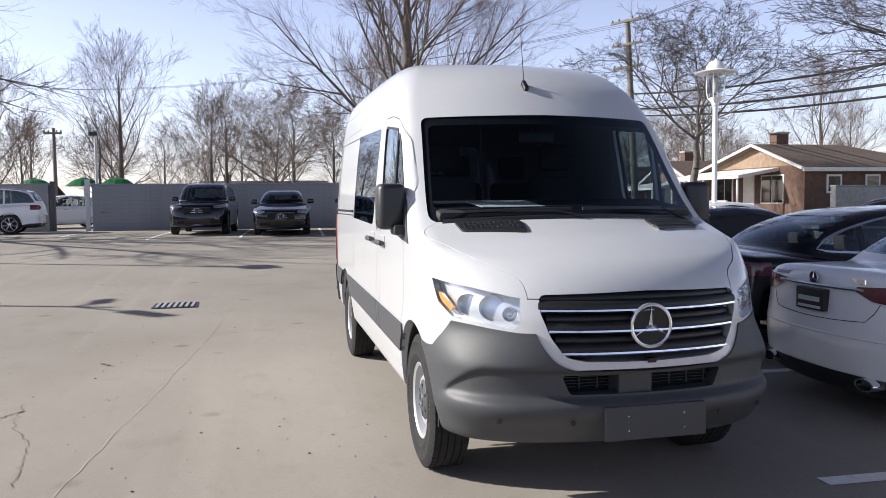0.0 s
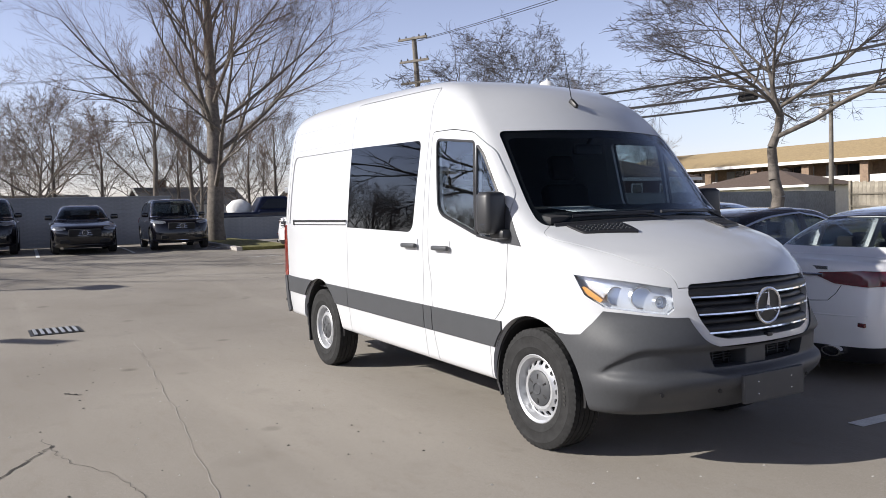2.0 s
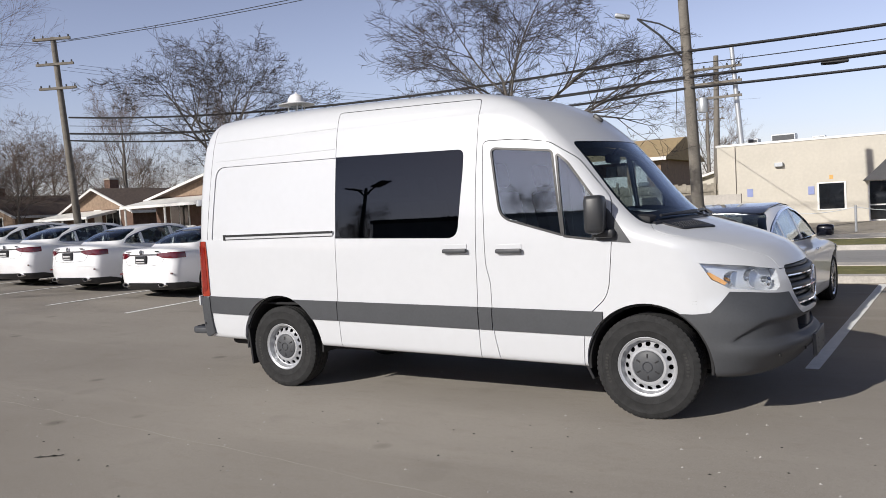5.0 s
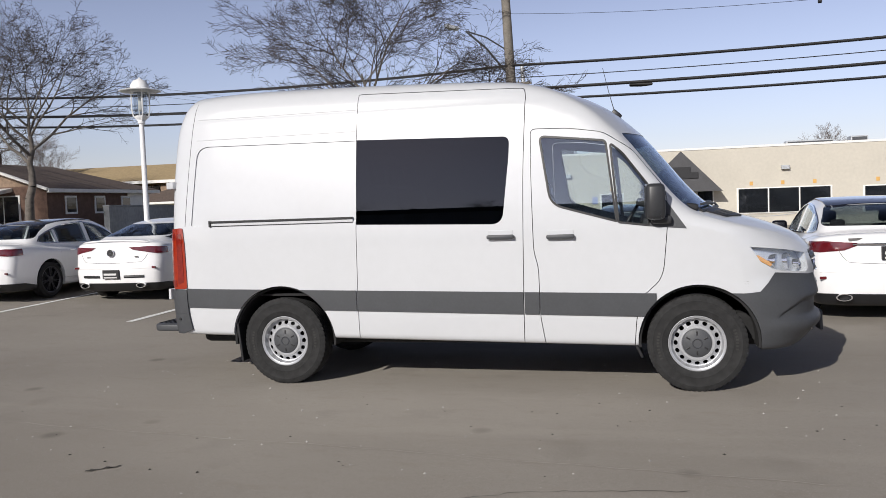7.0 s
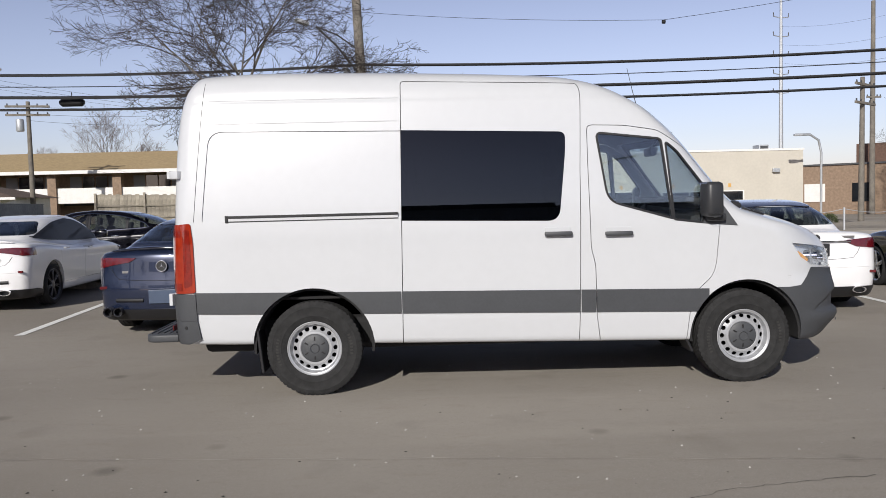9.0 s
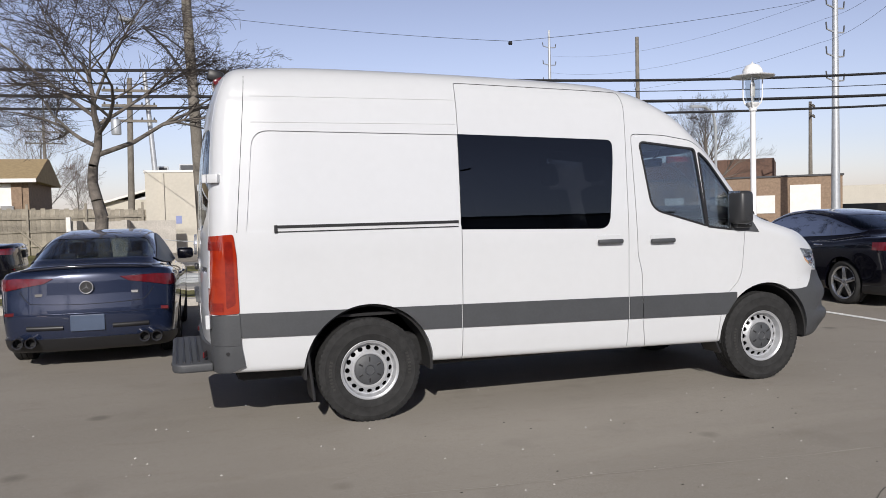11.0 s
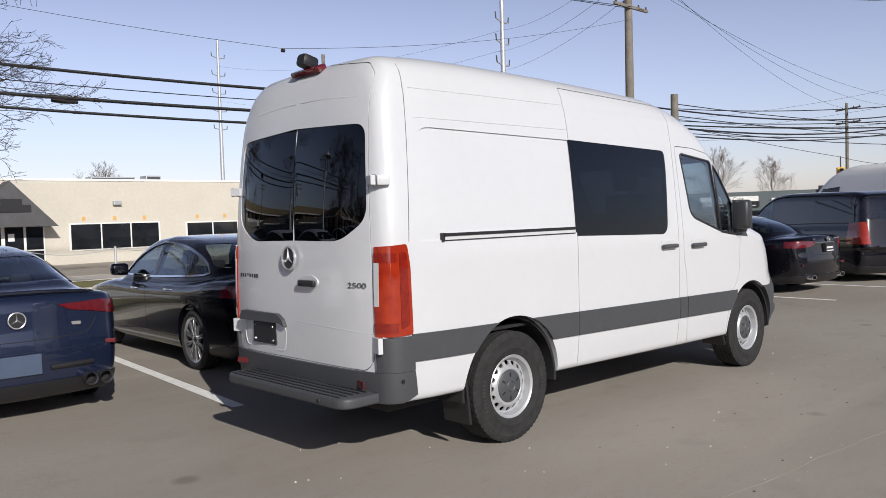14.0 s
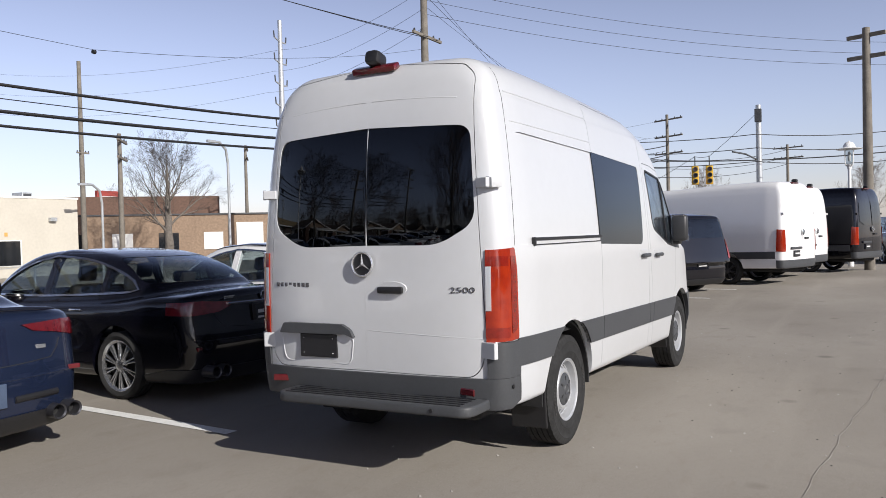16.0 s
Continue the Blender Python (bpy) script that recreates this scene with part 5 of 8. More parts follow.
        if kind == "coupe":
            tz = [(y, zb - 0.004 - 0.05 * (y / 0.8) ** 2) for y in np.linspace(-0.66, 0.66, 13)]
            part("boot_lip", tube([(-L + 0.085 + 0.13 * (y / 0.8) ** 2, y, z + 0.012) for y, z in tz], [0.006] + [0.017] * 11 + [0.006], 8), ROOF_GLASS if paint is not PAINT_WHITE else paint, c, "thin lip on the boot lid", 60)
            for s in (-1, 1):
                part("bumper_pocket", tube([(tail_at(y, low + 0.255) + 0.012, s * y, low + 0.255) for y in np.linspace(0.24, 0.60, 6)], 0.03, 8), BLACK_PLASTIC, c, "black bumper pocket", 60)
        part("bumper_crease", tube([(tail_at(y, low + 0.40) + 0.004, y, low + 0.40) for y in np.linspace(-0.80, 0.80, 17)], 0.010, 8), paint, c, "", 60)
    for s in (-1, 1):
        part("reflector", moved(box(-0.012, 0.012, -0.12, 0.12, -0.018, 0.018, 0.005), pose(-L + 0.145, s * 0.70, low + (0.41 if kind == "coupe" else 0.33)) @ Matrix.Rotation(-s * -0.33, 4, "Z")), DARK_RED, c)
        part("name_badge", moved(box(-0.004, 0.004, -0.09, 0.09, -0.014, 0.014), pose(-L + 0.075, s * 0.42, zbadge - 0.07 if kind == "coupe" else zbadge + 0.01) @ Matrix.Rotation(s * 0.17, 4, "Z")), CHROME, c, "chrome badge as a plain bar")
        if exhaust == "twin":
            for dy in (0.56, 0.685):
                tip = part("exhaust_tip", moved(lathe([(0.045, -0.10), (0.056, -0.11), (0.058, 0.10), (0.045, 0.10), (0.045, -0.10)], 24, "x"), pose(-L + 0.10, s * dy, low + 0.115)), DARK_ALLOY, c, "dark round exhaust tip", 40)
                part("exhaust_bore", moved(lathe([(0, -0.02), (0.044, -0.02), (0.044, 0.02), (0, 0.02)], 16, "x"), pose(-L + 0.10, s * dy, low + 0.115)), MATT_BLACK, tip)
        elif exhaust:
            part("exhaust_tip", moved(lathe([(0.05, -0.10), (0.062, -0.10), (0.062, 0.10), (0.05, 0.10), (0.05, -0.10)], 24, "x"), pose(-L + 0.12, s * 0.56, low + 0.10) @ Matrix.Diagonal((1, 1.5, 0.7, 1))), CHROME, c, "chrome exhaust tip", 40)
    # front: grille, badge, intake
    zg = float(g["belt"](L - 0.2)) - 0.20
    gr = part("grille", moved(box(-0.05, 0.05, -0.44, 0.44, -0.11, 0.11, 0.03), pose(L - 0.045, 0, zg, 0, 6)), MATT_BLACK, c, "black grille with chrome bars", 40)
    for k in range(3):
        part("grille_bar", tube([(L + 0.012 - 0.10 * (y / 0.45) ** 2, y, zg - 0.06 + 0.06 * k) for y in np.linspace(-0.42, 0.42, 7)], 0.010, 6), CHROME, gr, "", 50)
    emblem(c, pose(L + 0.015, 0, zg), 0.085, 0.02)
    part("lower_intake", moved(box(-0.04, 0.04, -0.68, 0.68, -0.06, 0.06, 0.03), pose(L - 0.10, 0, low + 0.17)), MATT_BLACK, c, "", 40)
    part("bumper_lip", tube([(L - 0.02 - 0.26 * (y / 0.7) ** 2, y, low + 0.065) for y in np.linspace(-0.7, 0.7, 9)], 0.016, 6), CHROME if hatch else BLACK_PLASTIC, c, "", 50)
    # mirrors, cabin, wheels
    for s in (-1, 1):
        x, z = d["glass"][1] - 0.28, float(g["belt"](0.8)) + 0.10
        mi = part("mirror", moved(box(-0.06, 0.07, -0.11, 0.11, -0.075, 0.075, 0.04), pose(x - 0.10, s * (W + 0.015), z)), PAINT_BLACK, c, "black mirror cap", 50)
        part("mirror_foot", box(x - 0.13, x - 0.07, s * (W - 0.03) - 0.06, s * (W - 0.03) + 0.06, z - 0.08, z - 0.05, 0.01), BLACK_PLASTIC, mi)
        for y, xx, zz, sc in ((0.38, 0.15, 0.50, 0.80), (0.38, -0.62, 0.47, 0.72)):
            seat(c, pose(xx, s * y, zz) @ Matrix.Scale(sc, 4), CABIN)
        for xx in (g["xf"], g["xr"]):
            alloy_wheel(c, pose(xx, s * (W - 0.13), r, 0, 0, 0 if s > 0 else 180), r, rim)
    part("dashboard", box(0.62, 1.25, -0.70, 0.70, 0.55, 0.93, 0.08), CABIN, c, "", 40)
    ring = tube([(0, 0.18 * math.cos(a), 0.18 * math.sin(a)) for a in np.linspace(0, 2 * math.pi, 20, endpoint=False)], 0.014, 6, None, True)
    part("steering_wheel", moved(ring, pose(0.60, 0.38, 0.88, 0, 25)), CABIN, c, "", 50)
    part("cabin_floor", box(-1.5, 1.3, -0.72, 0.72, 0.50, 0.545), CABIN, c)
    part("underbody", box(-L + 0.25, L - 0.25, -W + 0.32, W - 0.32, low - 0.03, 0.45, 0.03), MATT_BLACK, c)
    return c


def lift(x):
    """How far the ground has risen towards the far end of the lot."""
    return float(0.55 * step01(0, 20, -2 - x))


def at_tail(kind, x, y, rz, scale=1.0):
    """The pose of a car whose tail's middle stands at (x, y) and that faces along rz."""
    a, h = radians(rz), KINDS[kind]["L"] / 2 * scale
    cx, cy = x + h * math.cos(a), y + h * math.sin(a)
    return pose(cx, cy, lift(cx) - 0.001, 0, 0, rz)


car("saloon_car", "saloon", at_tail("saloon", 3.10, 2.15, 87), PAINT_WHITE, "white saloon car with a black glass roof, parked beside the van", roof_panel=ROOF_GLASS, rim="silver")
car("saloon_car", "saloon", at_tail("saloon", 6.10, 2.75, 87), PAINT_WHITE, "white saloon car with a black roof, nose towards the street", roof_panel=ROOF_GLASS)
car("saloon_car", "saloon", at_tail("saloon", 0.70, 2.50, 88), PAINT_BLACK, "glossy black saloon car with chrome window trim behind the van", exhaust="twin", rim="multi")
car("coupe_car", "coupe", at_tail("coupe", -2.27, 2.42, 88), PAINT_BLUE, "metallic dark blue four-door coupe beside the black saloon", plate=False, chrome=False, exhaust="twin")
car("coupe_car", "coupe", at_tail("coupe", -5.95, 4.75, 91), PAINT_WHITE, "white four-door coupe with dark alloy rims and chrome exhaust", rim="dark", chrome=False)
for x, y, tp in ((-8.35, 4.0, ROOF_GLASS), (-10.95, 4.1, None), (-13.5, 4.15, None), (-16.0, 4.3, None)):
    car("saloon_car", "saloon", at_tail("saloon", x, y, 91, 0.97), PAINT_WHITE, "white saloon car in the row along the fence", roof_panel=tp, group="row of white cars", scale=0.97, rim="dark")
car("coupe_car", "coupe", at_tail("coupe", 9.2, 1.9, 86), PAINT_BLACK, "glossy black four-door coupe with a dealer plate", rim="five", chrome=True)
car("saloon_car", "saloon", at_tail("saloon", 11.3, 1.2, 86), PAINT_BLACK, "glossy black saloon car with chrome boot strip", rim="five")
car("passenger_van", "midvan", at_tail("midvan", 13.9, 0.75, 58), PAINT_BLACK, "black mid-size van with a large rear window", "van", chrome=False, exhaust=False, lamp_mat=RED_LENS)
# cars facing the lot at the far wall
def at_nose(kind, x, y, rz, scale=1.0):
    a, h = radians(rz), KINDS[kind]["L"] / 2 * scale
    cx, cy = x - h * math.cos(a), y - h * math.sin(a)
    return pose(cx, cy, lift(cx) - 0.001, 0, 0, rz)


car("suv_car", "suv", at_nose("suv", -19.6, -3.75, -4), PAINT_BLACK, "large black suv with chrome grille bars, facing the lot", rim="silver")
car("saloon_car", "coupe", at_nose("coupe", -18.2, -1.05, -4, 1.02), PAINT_BLACK, "black coupe with clear headlamps, facing the lot", scale=1.02)
car("suv_car", "suv", at_nose("suv", -18.1, 1.75, -4, 0.92), PAINT_BLACK, "compact black suv with roof rails, facing the lot", scale=0.92)
car("suv_car", "suv", pose(-24.4, -11.9, 0.55, 0, 0, -84), PAINT_WHITE, "white suv parked beside the painted hatching", roof_panel=ROOF_GLASS, scale=0.95)
car("saloon_car", "saloon", pose(-31.2, -10.3, 0.55, 0, 0, -55), PAINT_WHITE, "white saloon car beyond the gap in the wall", rim="five")


# ---- the lot, the street and what stands along them ----
def asphalt(name, base, light, crack=True):
    """Worn asphalt: pale dusty patches, fine stones, thin cracks and dark oil spots."""
    m = bpy.data.materials.new(name)
    m.use_nodes = True
    n, l = m.node_tree.nodes, m.node_tree.links
    b = n["Principled BSDF"]
    b.inputs["Roughness"].default_value = 0.85
    b.inputs["Specular IOR Level"].default_value = 0.35
    tc = n.new("ShaderNodeTexCoord")

    def noise_at(scale, detail=4.0, stretch=None):
        t = n.new("ShaderNodeTexNoise")
        t.inputs["Scale"].default_value, t.inputs["Detail"].default_value = scale, detail
        if stretch:
            mp = n.new("ShaderNodeMapping")
            mp.inputs["Scale"].default_value = stretch
            mp.inputs["Rotation"].default_value = (0, 0, 0.05)
            l.new(tc.outputs["Object"], mp.inputs[0])
            l.new(mp.outputs[0], t.inputs["Vector"])
        else:
            l.new(tc.outputs["Object"], t.inputs["Vector"])
        return t.outputs["Fac"]

    def ramp(fac, a, b2, lo=0.0, hi=1.0):
        r = n.new("ShaderNodeMapRange")
        r.inputs[1].default_value, r.inputs[2].default_value, r.inputs[3].default_value, r.inputs[4].default_value = a, b2, lo, hi
        l.new(fac, r.inputs[0])
        return r.outputs[0]

    def mixed(fac, a, b2):
        x = n.new("ShaderNodeMix")
        x.data_type = "RGBA"
        l.new(fac, x.inputs[0])
        for k, v in ((6, a), (7, b2)):
            if isinstance(v, tuple):
                x.inputs[k].default_value = (*v, 1)
            else:
                l.new(v, x.inputs[k])
        return x.outputs[2]
    col = mixed(ramp(noise_at(0.22, 5, (1, 1.6, 1)), 0.35, 0.66), base, light)
    dark = tuple(v * 0.62 for v in base)
    col = mixed(ramp(noise_at(1.4, 3), 0.60, 0.78, 0, 0.35), col, dark)
    col = mixed(ramp(noise_at(0.5, 3, (0.25, 3.5, 1)), 0.56, 0.70, 0, 0.3), col, tuple(min(1, v * 1.18) for v in light))
    col = mixed(ramp(noise_at(26, 4), 0.52, 0.75, 0, 0.22), col, tuple(v * 0.7 for v in base))
    col = mixed(ramp(noise_at(3.2, 5, (1, 2.4, 1)), 0.56, 0.74, 0, 0.28), col, (0.235, 0.198, 0.158))
    col = mixed(ramp(noise_at(140, 2), 0.55, 0.70, 0, 0.42), col, tuple(v * 0.5 for v in base))
    col = mixed(ramp(noise_at(95, 2), 0.60, 0.72, 0, 0.6), col, (0.46, 0.41, 0.40))
    v = n.new("ShaderNodeTexVoronoi")
    v.inputs["Scale"].default_value = 0.9
    l.new(tc.outputs["Object"], v.inputs["Vector"])
    col = mixed(ramp(v.outputs["Distance"], 0.045, 0.10, 0.55, 0), col, tuple(q * 0.45 for q in base))
    l.new(col, b.inputs["Base Color"])
    bn = n.new("ShaderNodeBump")
    bn.inputs["Strength"].default_value, bn.inputs["Distance"].default_value = 0.22, 0.008
    l.new(noise_at(210, 3), bn.inputs["Height"])
    l.new(bn.outputs[0], b.inputs["Normal"])
    return m


ASPHALT = asphalt("lot_asphalt", (0.262, 0.237, 0.205), (0.338, 0.310, 0.272))
ROAD = asphalt("road_asphalt", (0.27, 0.265, 0.26), (0.34, 0.335, 0.33))
LINE = material("line_paint", (0.84, 0.84, 0.82), 0.7, var=0.12, scale=9, bump=0.2, bump_scale=120)
HATCH = material("blue_hatch", (0.03, 0.045, 0.10), 0.7, var=0.2, scale=5)
CONCRETE = material("kerb_concrete", (0.46, 0.43, 0.39), 0.9, var=0.18, scale=3, bump=0.3, bump_scale=60)
GRASS = material("winter_grass", (0.17, 0.15, 0.055), 0.95, var=0.4, scale=3, bump=0.8, bump_scale=80, tint=(0.09, 0.10, 0.03))
SPROUT = material("grass_blades", (0.16, 0.16, 0.05), 0.9, var=0.4, scale=2)
WALL_GREY = material("grey_block", (0.26, 0.275, 0.30), 0.85, var=0.12, scale=1.2, bump=0.2, bump_scale=40)
WALL_DARK = material("dark_block", (0.27, 0.28, 0.295), 0.9, var=0.2, scale=0.8, bump=0.2, bump_scale=40)
BARK = material("grey_bark", (0.145, 0.127, 0.110), 0.95, var=0.4, scale=9, bump=0.8, bump_scale=35)
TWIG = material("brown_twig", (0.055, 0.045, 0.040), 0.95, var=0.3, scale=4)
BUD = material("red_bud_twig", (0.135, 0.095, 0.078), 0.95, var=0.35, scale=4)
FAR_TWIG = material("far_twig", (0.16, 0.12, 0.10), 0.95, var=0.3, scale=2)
POLE_WOOD = material("pole_wood", (0.175, 0.158, 0.135), 0.9, var=0.3, scale=3, bump=0.4, bump_scale=25)
GALV = material("galvanised", (0.48, 0.50, 0.52), 0.45, metal=0.5, var=0.1, scale=5)
WIRE = material("cable_black", (0.012, 0.012, 0.014), 0.6, var=0.1, scale=5)
WHITE_METAL = material("white_enamel", (0.80, 0.80, 0.80), 0.35, var=0.05, scale=4)
CREAM = material("cream_stucco", (0.54, 0.505, 0.435), 0.85, var=0.06, scale=0.9, bump=0.15, bump_scale=30)
BRICK_RED = material("brown_brick", (0.13, 0.078, 0.058), 0.9, var=0.3, scale=6, bump=0.4, bump_scale=30)
BRICK_TAN = material("tan_brick", (0.26, 0.185, 0.13), 0.9, var=0.25, scale=6, bump=0.4, bump_scale=30)
SHINGLE = material("brown_shingle", (0.115, 0.085, 0.07), 0.95, var=0.3, scale=8, bump=0.6, bump_scale=25)
SHINGLE_TAN = material("tan_shingle", (0.36, 0.27, 0.15), 0.95, var=0.2, scale=5, bump=0.5, bump_scale=20)
TRIM_WHITE = material("white_trim", (0.76, 0.75, 0.72), 0.6, var=0.08, scale=3)
DARK_PANE = material("dark_window", (0.012, 0.014, 0.017), 0.06, coat=0.5, var=0.3, scale=1.5)
FENCE_WOOD = material("grey_fence_wood", (0.30, 0.27, 0.22), 0.95, var=0.25, scale=4, bump=0.4, bump_scale=30, rand=0.18)
ROOF_GREY = material("dark_canopy", (0.075, 0.075, 0.08), 0.8, var=0.15, scale=3)
STORE_GREY = material("slate_panel", (0.10, 0.12, 0.125), 0.8, var=0.1, scale=1)
YELLOW = material("signal_yellow", (0.72, 0.42, 0.03), 0.5, var=0.1, scale=6)
BLUE_SIGN = material("blue_sign", (0.24, 0.28, 0.50), 0.5, var=0.05, scale=5)
IRON = material("cast_iron", (0.06, 0.06, 0.062), 0.6, metal=0.5, var=0.3, scale=12)
DECAL = material("orange_decal", (0.62, 0.36, 0.10), 0.6, var=0.1, scale=8)
SHRUB = material("shrub_green", (0.06, 0.075, 0.03), 0.9, var=0.4, scale=8)


def sheet(name, xs, ys, mat, up=0.0, depth=0.0, label="", category="ground", follow=True):
    """A flat sheet that lies on the ground's rise, of a given height above it."""
    b = bmesh.new()
    z = (lambda x: lift(x)) if follow else (lambda x: 0.0)
    top = [[b.verts.new((x, y, z(x) + up)) for y in ys] for x in xs]
    for i in range(len(xs) - 1):
        for j in range(len(ys) - 1):
            b.faces.new((top[i][j], top[i + 1][j], top[i + 1][j + 1], top[i][j + 1]))
    if depth:
        g = bmesh.ops.extrude_face_region(b, geom=list(b.faces))
        bmesh.ops.translate(b, vec=(0, 0, -depth), verts=[v for v in g["geom"] if isinstance(v, bmesh.types.BMVert)])
        bmesh.ops.recalc_face_normals(b, faces=b.faces)
    ob = part(name, b, mat)
    return tagged(ob, label, category, kind="structure")


FINE = list(np.arange(-30, 2.1, 1.0))
sheet("ground", [-700, -200, -90, -45] + FINE + [10, 30, 80, 200, 700], [-700, -200, -60, -20, -8, 0, 8, 20, 60, 200, 700], ASPHALT, label="worn grey asphalt lot with pale patches and cracks")
LOT_X = [-90, -60, -40] + FINE + [12, 30, 60, 100]
sheet("kerb", LOT_X, [8.35, 8.75], CONCRETE, 0.12, 0.16, "pale concrete kerb at the end of the bays", "kerb")
sheet("verge", LOT_X, [8.75, 9.6, 10.6], GRASS, 0.09, 0.2, "brown winter grass verge", "grass")
sheet("pavement", LOT_X, [10.6, 11.3], CONCRETE, 0.11, 0.2, "pale concrete pavement along the road", "pavement")
sheet("road", LOT_X, [11.3, 13.5, 16.0], ROAD, 0.005, label="pale grey asphalt road", category="road")
sheet("verge_far", LOT_X, [16.2, 18.8], GRASS, 0.13, 0.2, "dry grass strip beyond the road", "grass")
sheet("kerb_far", LOT_X, [16.0, 16.2], CONCRETE, 0.13, 0.2, "concrete kerb beyond the road", "kerb")
sheet("pavement_far", LOT_X, [18.8, 21.0], CONCRETE, 0.15, 0.2, "concrete pavement before the shops", "pavement")
sheet("forecourt", [-3, 8, 22, 40], [21.0, 30.0], asphalt("forecourt_asphalt", (0.30, 0.27, 0.23), (0.40, 0.36, 0.30)), 0.16, 0.2, "pale gravelly forecourt", "ground")
sheet("lawn", [-60, -40] + list(np.arange(-30, -3, 1.0)), [21.0, 30, 60], GRASS, 0.12, 0.2, "dry lawn between the houses", "grass")


def painted(name, a, b2, width, label, mat=None):
    """A painted line from a to b on the asphalt."""
    a, b2 = Vector((*a, 0)), Vector((*b2, 0))
    d = (b2 - a).normalized()
    s = Vector((-d.y, d.x, 0)) * width / 2
    bm = bmesh.new()
    n = max(2, int((b2 - a).length / 0.5))
    rows = []
    for k in range(n + 1):
        p = a.lerp(b2, k / n)
        j = 1 + 0.04 * math.sin(k * 7.3)
        rows.append([bm.verts.new((*(p + s * j).xy, lift(p.x) + 0.005)), bm.verts.new((*(p - s * j).xy, lift(p.x) + 0.005))])
    for p, q in zip(rows, rows[1:]):
        bm.faces.new((p[0], p[1], q[1], q[0]))
    ob = part(name, bm, mat or LINE)
    return tagged(ob, label, "line marking", "bay lines", "structure")


for x0, y0, x1, y1 in ((-14.45, 2.7, -14.6, 8.2), (-12.2, 2.6, -12.4, 8.2), (-9.45, 2.6, -9.7, 8.2), (-6.95, 2.5, -7.4, 8.2), (-4.18, 2.7, -4.45, 8.2), (-0.74, 1.64, -0.2, 8.2), (1.83, 1.45, 2.15, 8.2), (4.48, 1.18, 4.75, 8.2), (7.40, 0.95, 7.75, 8.2), (9.87, 0.55, 10.25, 8.2), (12.54, 0.35, 12.95, 8.2), (15.2, 0.2, 15.6, 8.2), (17.9, 0.0, 18.3, 8.2)):
    painted("bay_line", (x0, y0), (x1, y1), 0.12, "white painted bay line")
for y in (-5.15, -2.35, 0.3, 3.0):
    painted("bay_line", (-18.2 - 0.06 * y, y), (-24.5, y + 0.35), 0.10, "white painted bay line at the wall")
for k in range(8):
    painted("hatch_line", (-21.2 - 0.75 * k, -10.2), (-21.6 - 0.75 * k, -8.2), 0.10, "white hatching beside the wall")
painted("hatch_line", (-20.0, -8.1), (-27.0, -8.1), 0.10, "white hatching beside the wall")

# loose grit and pebbles near the walk
rng = random.Random(4)
b = bmesh.new()
for k in range(420):
    x, y, s = rng.uniform(-7, 8), rng.uniform(-6.5, 0.4), rng.uniform(0.004, 0.012)
    q = [b.verts.new((x + s * math.cos(a), y + s * math.sin(a), lift(x) + 0.001)) for a in (0.2, 1.7, 3.3, 4.8)]
    t = b.verts.new((x + rng.uniform(-0.003, 0.003), y, lift(x) + s * 0.9))
    for i in range(4):
        b.faces.new((q[i], q[(i + 1) % 4], t))
grit = part("grit", b, material("pale_grit", (0.40, 0.38, 0.36), 0.9, var=0.5, scale=3))
bd = bmesh.new()
rd = random.Random(77)
for k in range(260):
    x, y, q = rd.uniform(-9, 9), rd.uniform(-7.5, -1.3), rd.uniform(0.004, 0.014)
    v = [bd.verts.new((x + q * rd.uniform(0.6, 1.6) * math.cos(a), y + q * math.sin(a), lift(x) + 0.003)) for a in (0.2, 1.6, 3.0, 4.7)]
    w = bd.verts.new((x, y, lift(x) + 0.003 + q * 0.5))
    for i in range(4):
        bd.faces.new((v[i], v[(i + 1) % 4], w))
tagged(part("tar_crumb", bd, material("dark_crumb", (0.05, 0.045, 0.04), 0.9, var=0.4, scale=5)), "dark crumbs of tar and dirt scattered on the asphalt", "crumb", kind="stuff")
tagged(grit, "pale grit and crumbs scattered on the asphalt", "grit", kind="stuff")


def crack(pts, width, label, mat=None):
    """A tarred crack across the asphalt, of uneven width."""
    rr = random.Random(len(pts))
    bm, rows = bmesh.new(), []
    fine = []
    for p, q in zip(pts, pts[1:]):
        for k in range(8):
            fine.append(Vector(p).lerp(Vector(q), k / 8) + Vector((rr.uniform(-0.02, 0.02), rr.uniform(-0.02, 0.02))))
    for i, p in enumerate(fine):
        w = width * rr.uniform(0.25, 1.0)
        d = (fine[min(i + 1, len(fine) - 1)] - fine[max(i - 1, 0)]).normalized()
        s = Vector((-d.y, d.x)) * w
        rows.append([bm.verts.new((*(p + s), lift(p.x) + 0.004)), bm.verts.new((*(p - s), lift(p.x) + 0.004))])
    for p, q in zip(rows, rows[1:]):
        bm.faces.new((p[0], p[1], q[1], q[0]))
    return tagged(part("tar_crack" if not mat else "asphalt_joint", bm, mat or material("tar", (0.075, 0.068, 0.060), 0.85, var=0.4, scale=20)), label, "crack", kind="structure")


crack([(1.60, -3.60), (1.75, -3.72), (2.0, -3.85), (2.4, -4.1), (2.75, -4.35), (3.0, -4.75), (3.2, -5.2)], 0.012, "dark crack in the worn asphalt")
crack([(2.0, -4.55), (3.1, -4.45), (4.2, -4.25), (5.0, -4.1)], 0.008, "thin dark crack in the asphalt")

